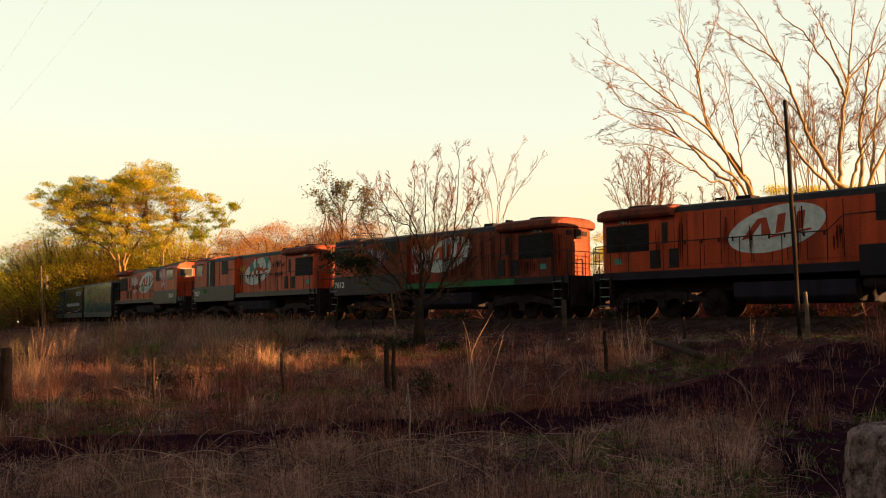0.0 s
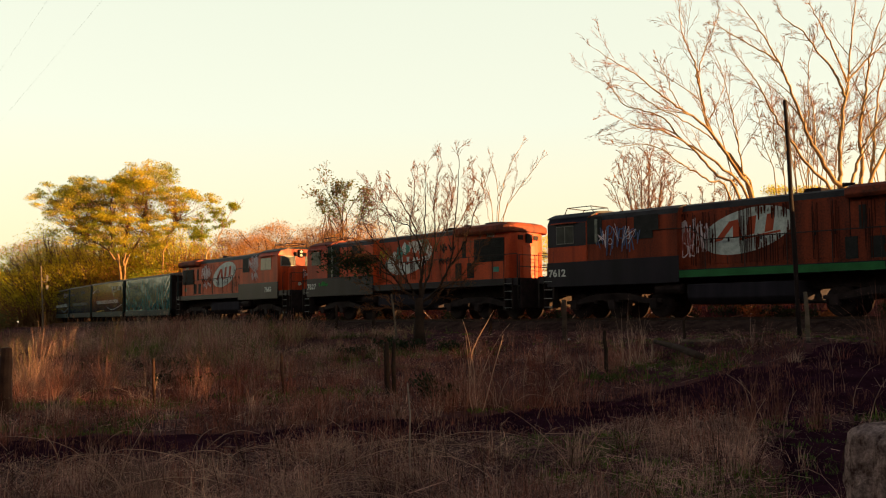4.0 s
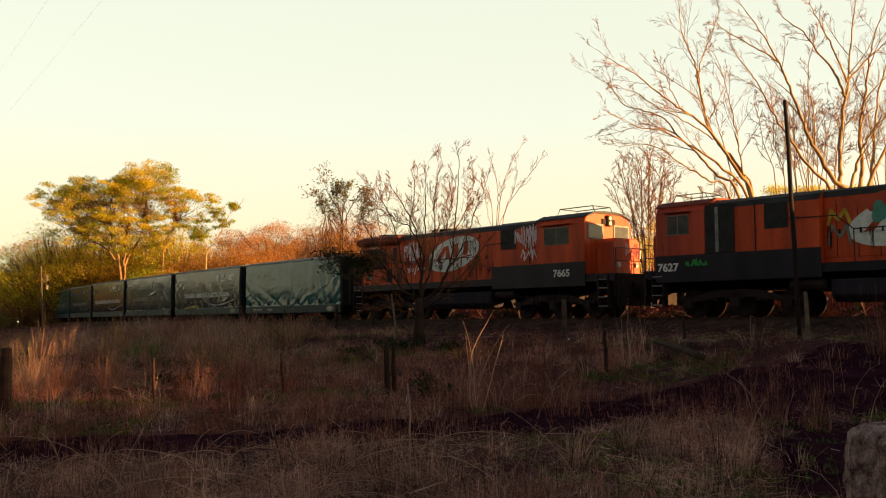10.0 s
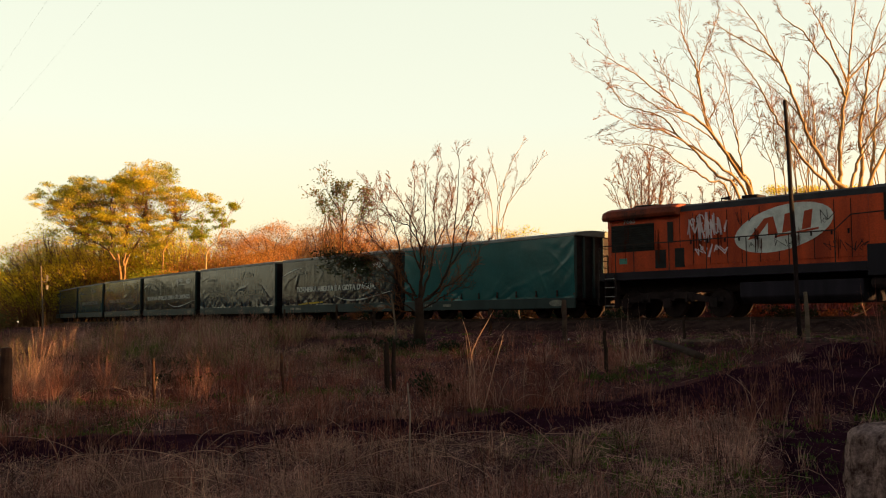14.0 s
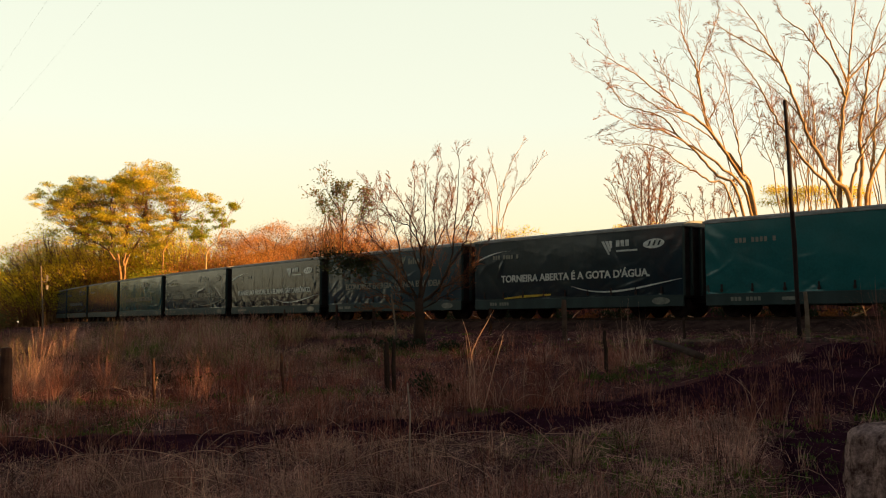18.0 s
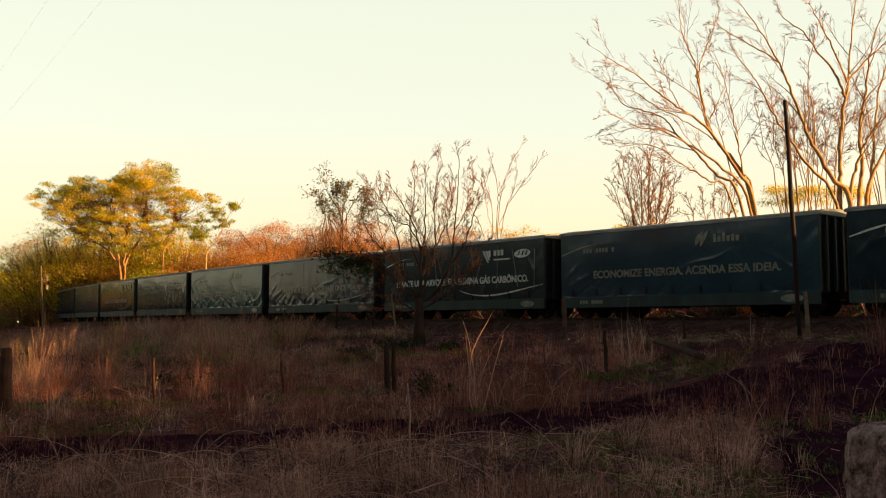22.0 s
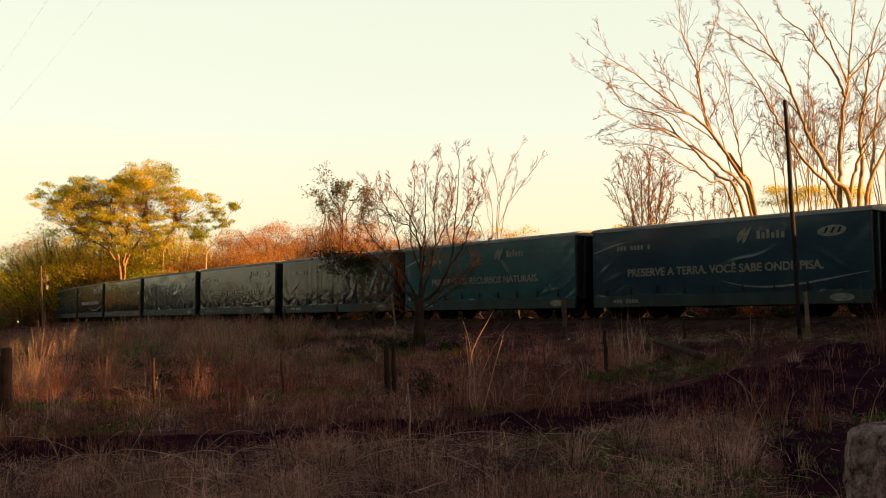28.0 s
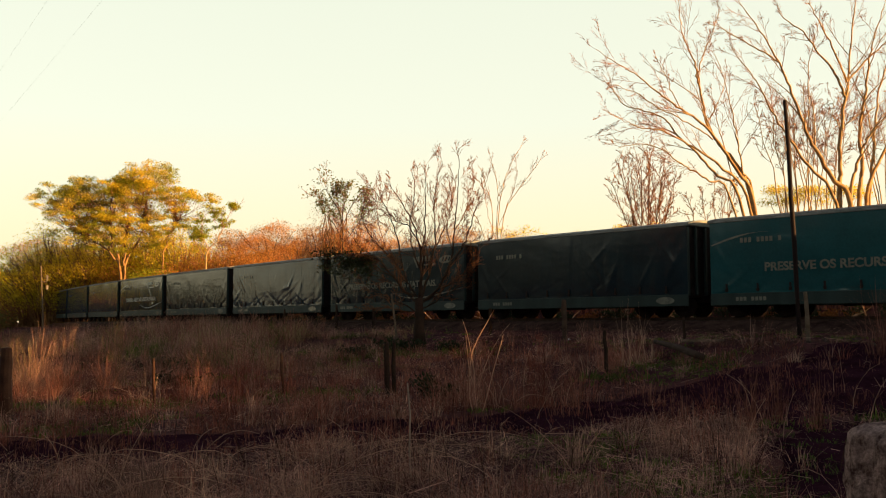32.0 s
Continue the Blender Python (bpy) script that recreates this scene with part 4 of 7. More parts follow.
def company_marks(w, kind, material, oval=True, y=-1.378):
    if kind == "wedge":       # slanted wedge bars and three plain letter blocks
        g = Geo()
        for k in range(3):
            x = 6.9 + 0.17 * k
            g.prism([(x, 2.68), (x + 0.13, 2.68), (7.28 + 0.05 * k, 2.2 + 0.12 * k), (7.2 + 0.05 * k, 2.2 + 0.1 * k)], y, y + 0.004, "y")
        part("wedge_mark", g, material, w)
        for k in range(3):
            part("name_bar", Geo().box(7.55 + 0.2 * k, 7.7 + 0.2 * k, y, y + 0.004, 2.46, 2.68), material, w)
        part("name_bar", Geo().box(7.55, 8.45, y, y + 0.004, 2.28, 2.34), material, w)
    elif kind == "leaf":
        g = Geo()
        for fx, fz, tx, tz, belly in ((6.12, 2.30, 6.42, 2.76, 0.11), (6.30, 2.26, 6.60, 2.78, 0.10)):
            out, back = [], []
            for k in range(9):
                u = k / 8
                x, z, b = fx + (tx - fx) * u ** 1.2, fz + (tz - fz) * u, belly * math.sin(math.pi * u) ** 0.8
                out.append((x - b, z + 0.4 * b))
                back.append((x + 0.45 * b, z - 0.2 * b))
            g.prism(out + back[-2:0:-1], y, y + 0.004, "y")
        part("leaf_mark", g, material, w)
        for k, h in enumerate((0.26, 0.2, 0.28, 0.18, 0.22, 0.18)):
            part("name_bar", Geo().box(6.76 + 0.16 * k, 6.87 + 0.16 * k, y, y + 0.004, 2.38, 2.38 + h), material, w)
    if oval:
        em = part("emblem", Geo().disc(9.12, 2.48, 0.43, 0.16, y, 0.004, 28, tilt=0.05), material, w, "small pale oval emblem")
        for k in range(3):
            x = 8.87 + 0.2 * k
            part("emblem_bar", Geo().prism([(x, 2.41), (x + 0.08, 2.41), (x + 0.16, 2.58), (x + 0.09, 2.58)], y - 0.003, y + 0.001, "y"), TARPS[1], em)


def slogan(w, words, material, x, z, width, size=0.34, y=-1.378):
    lettering("slogan_word", words, size, material, w, pose(x, y, z, 90, 0, 0), width)


def add_wagon(k, curtain, label):
    w, sets = make_wagon(curtain, label)
    TRAIN.append((w, -16.9 - WAGON * k, WAGON, 1, sets))
    return w


BAR = mesh_of("bar", Geo().box(0, 0.095, -0.002, 0.002, 0, 1), FADED)


def bars(w, name, x, z, y, h, n, gaps, step):
    for k in range(n):
        if k not in gaps:
            shared(name, BAR, w, Matrix.Translation((x + step * k, y, z)) @ Matrix.Diagonal((1, 1, h, 1)))


def low_marks(w, material):
    bars(w, "stencil_bar", 1.3, 0.5, -1.36, 0.12, 8, (3,), 0.13)
    part("emblem", Geo().disc(9.35, 0.55, 0.36, 0.12, -1.362, 0.004, 24), material, w)


def code_bar(w, material, x=1.5, z=2.3):
    bars(w, "code_bar", x, z, -1.378, 0.15, 10, (3, 8), 0.14)


WAGONS = [   # curtain, mark, words, ink, where the words start and how long they are, oval at the top
    (0, "plain", "", None, 0, 0, False), (1, "wedge", "TORNEIRA ABERTA É A GOTA D'ÁGUA.", WORN, 1.94, 7.0, True), (2, "leaf", "ECONOMIZE ENERGIA, ACENDA ESSA IDEIA.", FADED, 1.95, 7.1, False),
    (3, "wedge", "PLANTE UMA ÁRVORE, ELA ELIMINA GÁS CARBÔNICO.", WORN, 1.37, 8.06, True), (2, "leaf", "PRESERVE A TERRA, VOCÊ SABE ONDE PISA.", FADED, 1.93, 6.92, True), (5, "leaf", "PRESERVE OS RECURSOS NATURAIS.", FADED, 2.3, 6.13, False),
    (3, "plain", "", None, 0, 0, False), (3, "wedge", "PRESERVE OS RECURSOS NATURAIS.", FADED, 2.0, 6.5, True), (4, "plain", "", None, 0, 0, False), (3, "plain", "", None, 0, 0, False), (1, "wedge", "TORNEIRA ABERTA É A GOTA D'ÁGUA.", WORN, 1.94, 7.0, True), (4, "plain", "", None, 0, 0, False),
    (2, "plain", "", None, 0, 0, False), (3, "plain", "", None, 0, 0, False), (1, "plain", "", None, 0, 0, False), (3, "plain", "", None, 0, 0, False), (1, "plain", "", None, 0, 0, False), (3, "plain", "", None, 0, 0, False)]


def dipping_arc(w, material, y=-1.378):
    """A long printed line that dips and climbs again towards the wagon's front."""
    pts = []
    for k in range(17):
        u = k / 16
        x = 5.5 + 4.7 * u
        z = 1.15 - 0.95 * u * (1 - u) * (1.75 - 1.25 * u) + 0.12 * u
        pts.append((x, z, 0.012 + 0.05 * math.sin(math.pi * u)))
    g = Geo().prism([(p[0], p[1] - p[2] / 2) for p in pts] + [(p[0], p[1] + p[2] / 2) for p in reversed(pts)], y, y + 0.004, "y")
    return part("printed_arc", g, material, w)


def build_wagons():
    names = {0: "teal", 1: "blackish-green", 2: "petrol-green", 3: "dark green", 4: "grey-green", 5: "deep teal"}
    for k, (curtain, kind, words, ink, x0, wide, oval) in enumerate(WAGONS, 1):
        lab = "freight wagon with %s tarpaulin sides%s" % (names[curtain], " and printed slogan" if words else " without slogan")
        w = add_wagon(k, curtain, lab)
        low_marks(w, FADED)
        code_bar(w, FADED)
        if kind != "plain":
            company_marks(w, kind, ink, oval=oval)
            swoosh(w, 0.5, 2.26, 1.95, 0.34, 0.075, ink)
            if k not in (3, 6):
                dipping_arc(w, ink)
            slogan(w, words, ink, x0, 1.40, wide, 0.36)
        if k == 1:
            part("stain", Geo().box(3.0, 3.5, -1.363, -1.358, 0.5, 0.6), FADED, w)
        if k == 2:
            part("stripe", Geo().prism([(2.1, 0.74), (4.5, 0.84), (4.5, 0.9), (3.2, 0.88), (2.1, 0.79)], -1.383, -1.378, "y"), YELLOW, w, "yellow painted stripe")
        if k == 4:      # chalky drips and slashes over the print
            for j, (x, z0, z1, dx) in enumerate(((3.1, 1.2, 2.75, 0.1), (4.15, 1.1, 2.8, -0.16), (5.2, 1.15, 2.7, 0.12), (4.6, 1.1, 2.2, 0.35), (6.4, 1.3, 2.8, -0.1), (6.5, 1.4, 2.4, 0.4), (7.75, 1.2, 2.8, 0.05), (2.0, 2.05, 2.6, -0.4), (8.9, 1.2, 2.7, -0.3), (9.75, 1.1, 2.6, 0.05))):
                part("chalk_slash", stroke(Geo(), [(x, z0), (x + dx * 0.5, (z0 + z1) / 2), (x + dx, z1)], 0.022, -1.403), FADED, w)


build_wagons()

# ============ things beside the line ============


def quad_mesh(name, q, material):
    """A mesh of loose quads from an array of N x 4 x 3."""
    n = len(q)
    me = bpy.data.meshes.new(name)
    me.vertices.add(n * 4)
    me.vertices.foreach_set("co", np.ascontiguousarray(q, dtype=np.float32).ravel())
    me.loops.add(n * 4)
    me.loops.foreach_set("vertex_index", np.arange(n * 4, dtype=np.int32))
    me.polygons.add(n)
    me.polygons.foreach_set("loop_start", np.arange(n, dtype=np.int32) * 4)
    me.update(calc_edges=True)
    me.materials.append(material)
    return me


def scatter(rng, n, rx, ry, rz):
    """Points that fill an ellipsoid, thinning outwards."""
    v = rng.normal(size=(n, 3))
    v /= np.linalg.norm(v, axis=1)[:, None]
    return v * (rng.uniform(size=(n, 1)) ** 0.5) * np.array([rx, ry, rz])


def leaf_quads(c, size, rng, flat=0.0):
    """Pointed leaves with random turns about the centres c."""
    n = len(c)
    u = rng.normal(size=(n, 3))
    u[:, 2] *= 1 - flat
    u /= np.linalg.norm(u, axis=1)[:, None]
    w = np.cross(u, rng.normal(size=(n, 3)))
    w /= np.linalg.norm(w, axis=1)[:, None]
    s = size * rng.uniform(0.55, 1.35, (n, 1))
    return np.stack([c - u * s, c + w * s * 0.45, c + u * s, c - w * s * 0.45], axis=1)


def bend(p0, d, length, n, wob, up, rng):
    """A wandering line of n steps from p0 towards d."""
    pts = [Vector(p0)]
    d = Vector(d).normalized()
    for k in range(n):
        d = (d + Vector(rng.normal(size=3)) * wob + Vector((0, 0, up))).normalized()
        pts.append(pts[-1] + d * (length / n))
    return pts


def through_points(pts, rng, wob, n=4):
    """A line through given points, with small wanderings between them."""
    out = []
    P = [Vector(p) for p in pts]
    for k in range(len(P) - 1):
        a, b = P[max(k - 1, 0)], P[min(k + 2, len(P) - 1)]
        for j in range(n):
            u = j / n
            m1, m2 = (P[k + 1] - a) * 0.5, (b - P[k]) * 0.5
            q = P[k] * (2 * u ** 3 - 3 * u * u + 1) + m1 * (u ** 3 - 2 * u * u + u) + P[k + 1] * (3 * u * u - 2 * u ** 3) + m2 * (u ** 3 - u * u)
            out.append(q + Vector(rng.normal(size=3)) * (wob if k + j else 0))
    return out + [P[-1]]


class Wood:
    """Limbs and twigs of one tree, with the places where its leaves sit."""

    def __init__(self, seed, wob=0.12, up=0.05, spread=0.75, thin=0.5, flat=1.0, density=1.0, least=0.004):
        self.rng = np.random.default_rng(seed)
        self.limb, self.twig, self.tips = Geo(), Geo(), []
        self.wob, self.up, self.spread, self.thin, self.flat, self.density, self.least = wob, up, spread, thin, flat, density, least

    def stem(self, pts, r0, r1, levels, start=0.3, kids=7, reach=0.42):
        n = len(pts)
        radii = [r1 + (r0 - r1) * (1 - k / (n - 1)) ** 1.15 for k in range(n)]
        big = r0 > 0.022
        (self.limb if big else self.twig).tube(pts, radii, 7 if r0 > 0.06 else (5 if big else 3), cap=False)
        total = sum((pts[k + 1] - pts[k]).length for k in range(n - 1))
        if levels <= 0:
            self.tips.append(pts[-1])
            self.tips.append(pts[n // 2])
            return
        m = max(2, int(kids * self.density))
        for k in range(m):
            u = start + (1 - start) * (k + self.rng.uniform(0, 1)) / m
            f = min(u * (n - 1), n - 1.001)
            i = int(f)
            p = pts[i].lerp(pts[i + 1], f - i)
            d = (pts[i + 1] - pts[i]).normalized()
            side = Vector(self.rng.normal(size=3))
            side = (side - d * side.dot(d))
            side.z *= self.flat
            side.normalize()
            nd = d + side * self.spread * self.rng.uniform(0.5, 1.4)
            ln = total * reach * (1.15 - 0.65 * u) * self.rng.uniform(0.6, 1.3)
            rr = max((r0 + (r1 - r0) * u) * self.thin * self.rng.uniform(0.75, 1.1), self.least * 1.3)
            self.stem(bend(p, nd, ln, 5 if levels > 1 else 4, self.wob, self.up, self.rng), rr, max(rr * 0.35, self.least), levels - 1, 0.2, max(3, int(kids * 0.62)), 0.42)

    def finish(self, name, label, bark, twigmat, leaf=None, per_tip=8, leaf_size=0.12, leaf_spread=0.25, group="", sparse=1):
        tree = tagged(new(name), label, "tree" if "tree" in name else "shrub", group)
        part("trunk", self.limb, bark, tree, smooth=True)
        if self.twig.v:
            tagged(part("twig_mass", self.twig, twigmat, tree, smooth=True), kind="stuff")
        if leaf is not None and self.tips:
            t = np.array([tuple(p) for p in self.tips[::sparse]])
            c = np.repeat(t, per_tip, axis=0) + scatter(self.rng, len(t) * per_tip, leaf_spread * 1.6, leaf_spread * 1.6, leaf_spread)
            ob = new("crown", quad_mesh("crown", leaf_quads(c, leaf_size, self.rng), leaf))
            ob.parent = tree
        return tree


FRONT_TREE = []


def grow(w, limbs, taper, levels, start, kids, reach, girth=0.55):
    for pts, r in limbs:
        w.stem(through_points(pts, w.rng, 0.02, 5), r * girth, taper, levels, start, kids, reach)


def bare_trees():
    # tall pale-barked tree leaning over the train
    w = Wood(11, least=0.0045, wob=0.10, up=-0.01, spread=0.6, thin=0.5)
    grow(w, (
            ([(12.9, 38, -0.3), (12.33, 38, 4.76), (11.82, 37.88, 5.65), (11.14, 37.75, 6.65), (10.24, 37.62, 7.72), (9.43, 37.5, 8.21), (8.52, 37.38, 8.85), (7.73, 37.25, 9.48), (6.83, 37.12, 9.99), (6.04, 37, 10.5)], 0.16),
            ([(12.7, 37.9, -0.3), (12.04, 37.8, 4.73), (11.08, 37.6, 5.83), (10.26, 37.4, 6.45), (9.22, 37.2, 7.01), (8.41, 37, 7.3), (7.6, 36.8, 7.38), (6.91, 36.6, 7.61), (6.18, 36.4, 7.96)], 0.12),
            ([(12.6, 37.8, -0.3), (11.67, 37.6, 4.71), (10.89, 37.75, 5.59), (10.17, 37.9, 6.52), (9.43, 38.05, 7.28), (9.03, 38.2, 7.91), (8.39, 38.35, 8.29), (7.39, 38.5, 8.63), (6.86, 38.65, 9.46), (6.38, 38.8, 9.79)], 0.12),
            ([(12.95, 38.1, -0.3), (12.31, 38.2, 4.9), (11.52, 38.28, 6.51), (10.97, 38.36, 7.22), (10.69, 38.44, 8), (10.51, 38.52, 9.11), (10.41, 38.6, 9.72), (10.33, 38.68, 10.44), (10.07, 38.76, 11.13), (9.87, 38.84, 11.96), (9.78, 38.92, 13.08), (9.63, 39, 14.12)], 0.15),
            ([(10.55, 38.8, 9.53), (10.6, 38.92, 10.22), (10.81, 39.04, 10.9), (11.26, 39.16, 11.81), (11.53, 39.28, 12.71), (11.52, 39.4, 13.77)], 0.06),
            ([(13, 38.2, -0.3), (12.44, 38.3, 5.02), (12.04, 38.18, 5.74), (11.87, 38.07, 6.7), (11.68, 37.95, 7.66), (11.42, 37.83, 8.78), (11.17, 37.72, 9.72), (10.84, 37.6, 10.47)], 0.09),
            ([(12.5, 37.6, -0.3), (11.24, 37.5, 4.81), (10.43, 37.33, 5.35), (9.67, 37.17, 5.77), (9.04, 37, 6.1), (8.51, 36.83, 6.52), (7.6, 36.67, 6.69), (6.76, 36.5, 6.51)], 0.09),
            ([(10.7, 37.6, 7.03), (9.95, 37.4, 7.49), (9.13, 37.2, 7.9), (8.32, 37, 8.24), (7.41, 36.8, 8.78), (6.61, 36.6, 9)], 0.06),
            ([(9.57, 37.6, 8.15), (9.1, 37.47, 8.87), (8.76, 37.33, 9.63), (8.4, 37.2, 10.27)], 0.045),
            ([(11.69, 38.2, 5.42), (11.41, 38.3, 6.68), (11.17, 38.4, 7.69), (11.06, 38.5, 8.52), (10.95, 38.6, 9.25)], 0.05)), 0.010, 3, 0.34, 12, 0.18)
    w.finish("bare_tree", "tall leafless tree with pale sunlit bark behind the railway", BARK, TWIG, LEAFRED, 1, 0.03, 0.08, sparse=16)
    # many-stemmed tall tree
    w = Wood(23, least=0.0045, wob=0.10, up=-0.01, spread=0.6, thin=0.5)
    grow(w, (
            ([(17.2, 40, -0.3), (17.07, 40, 4.75), (16.42, 39.91, 5.65), (15.76, 39.82, 6.74), (15.29, 39.73, 7.58), (14.82, 39.64, 8.83), (14.35, 39.56, 10.04), (14.01, 39.47, 10.74), (13.4, 39.38, 11.77), (12.6, 39.29, 12.88), (11.99, 39.2, 13.82)], 0.17),
            ([(14.03, 39.4, 10.62), (13.38, 39.25, 10.97), (12.41, 39.1, 11.48), (11.51, 38.95, 11.94), (10.84, 38.8, 12.13)], 0.055),
            ([(16.9, 39.9, -0.3), (16.39, 39.8, 4.73), (15.27, 39.69, 6.24), (14.56, 39.57, 7.27), (14.02, 39.46, 7.99), (13.54, 39.34, 8.8), (13.01, 39.23, 9.77), (12.34, 39.11, 10.65), (11.9, 39, 11.24)], 0.11),
            ([(16.9, 40.2, -0.3), (16.7, 40.2, 4.78), (16.81, 40.23, 6.22), (16.84, 40.26, 7.43), (17.08, 40.29, 9.09), (17.27, 40.31, 9.88), (17.47, 40.34, 11.8), (17.79, 40.37, 13.59), (17.97, 40.4, 14.84)], 0.17),
            ([(17.14, 40.3, 9.34), (16.8, 40.42, 10.4), (16.2, 40.54, 11.27), (15.55, 40.66, 12.3), (14.69, 40.78, 13.09), (14.37, 40.9, 14.29)], 0.085),
            ([(17.4, 40.4, -0.3), (17.64, 40.5, 4.81), (17.87, 40.57, 6.27), (17.84, 40.64, 7.99), (18.14, 40.71, 9.23), (18.36, 40.79, 10.49), (18.55, 40.86, 11.5), (19.06, 40.93, 12.92), (19.49, 41, 14.3)], 0.16),
            ([(17.24, 40.3, 9.97), (16.66, 40.12, 11.3), (16.14, 39.95, 12.23), (15.58, 39.77, 13.2), (15.21, 39.6, 14.07)], 0.07),
            ([(17.27, 40.3, 10.07), (18.09, 40.47, 10.9), (19.12, 40.63, 11.78), (20.02, 40.8, 12.72)], 0.07),
            ([(17.3, 40.1, -0.3), (17.15, 40.2, 4.78), (17.42, 40.08, 6.39), (17.79, 39.96, 7.33), (18.23, 39.84, 8.05), (19.11, 39.72, 8.88), (20.28, 39.6, 9.93)], 0.13),
            ([(15.26, 39.8, 7.36), (15.34, 39.72, 8.54), (15.35, 39.65, 10.4), (15.59, 39.58, 11.39), (15.78, 39.5, 12.33)], 0.04),
            ([(17.8, 40.5, -0.3), (18.05, 40.6, 5.06), (18.82, 40.83, 6.8), (19.86, 41.05, 8.81), (20.92, 41.27, 11.1), (21.63, 41.5, 13.44)], 0.15),
            ([(17.7, 40.6, -0.3), (18.26, 40.8, 5.09), (18.67, 41.05, 7.82), (19.06, 41.3, 9.86), (19.85, 41.55, 11.94), (20.3, 41.8, 14.06)], 0.12)), 0.011, 3, 0.34, 12, 0.165, 0.72)
    w.finish("bare_tree", "tall leafless many-stemmed tree with golden bark", BARK, TWIG, LEAFRED, 1, 0.03, 0.08, sparse=16)
    # rounded bare shrub-tree
    w = Wood(31, least=0.0085, wob=0.17, up=0.03, spread=0.7, thin=0.6)
    b = Vector((9.9, 46, -0.2))
    for k in range(19):
        a = k * 2.4
        q = math.sqrt((k + 0.5) / 19)
        top = Vector((9.75 + 1.7 * math.cos(a) * q, 46 + 1.6 * math.sin(a) * q, 8.2 - 1.7 * q * q))
        w.stem(through_points([b, b.lerp(top, 0.45) + Vector((0, 0, 0.9)), top], w.rng, 0.06), 0.04, 0.011, 3, 0.42, 9, 0.19)
    w.finish("bare_tree", "rounded leafless tree of fine reddish twigs", BROWNBARK, TWIG)
    # reddish fine-twigged trees further back
    for sd, cx, cy, wd, top, n in ((37, 19.3, 52, 2.2, 12.0, 10), (39, 23.6, 50, 2.2, 11.8, 9), (45, 22.4, 56, 2.4, 12.6, 9), (41, 16.6, 58, 1.8, 8.4, 6)):
        w = Wood(sd, least=0.0085, wob=0.17, up=0.02, spread=0.8, thin=0.6)
        b = Vector((cx, cy, -0.2))
        for k in range(n):
            a = k / n * 6.283
            tip = Vector((cx + wd * math.cos(a) * (0.5 + 0.5 * (k % 2)), cy + wd * 0.8 * math.sin(a), top - 0.9 * ((k * 5) % 4) / 3))
            w.stem(through_points([b, b.lerp(tip, 0.5) + Vector((0, 0, 0.8)), tip], w.rng, 0.08), 0.055, 0.014, 3, 0.62, 10, 0.15)
        w.finish("bare_tree", "leafless tree of fine reddish twigs further back", BARK, TWIG, LEAFRED, 1, 0.05, 0.12, sparse=9)
    # the tree in front of the train
    w = Wood(47, least=0.0042, wob=0.11, up=0.04, spread=0.65, thin=0.5)
    w.limb.tube([(-0.77, 31, -0.95), (-0.78, 31, -0.4), (-0.77, 31, 0.1), (-0.79, 31, 0.66)], [0.24, 0.17, 0.15, 0.125], 12)
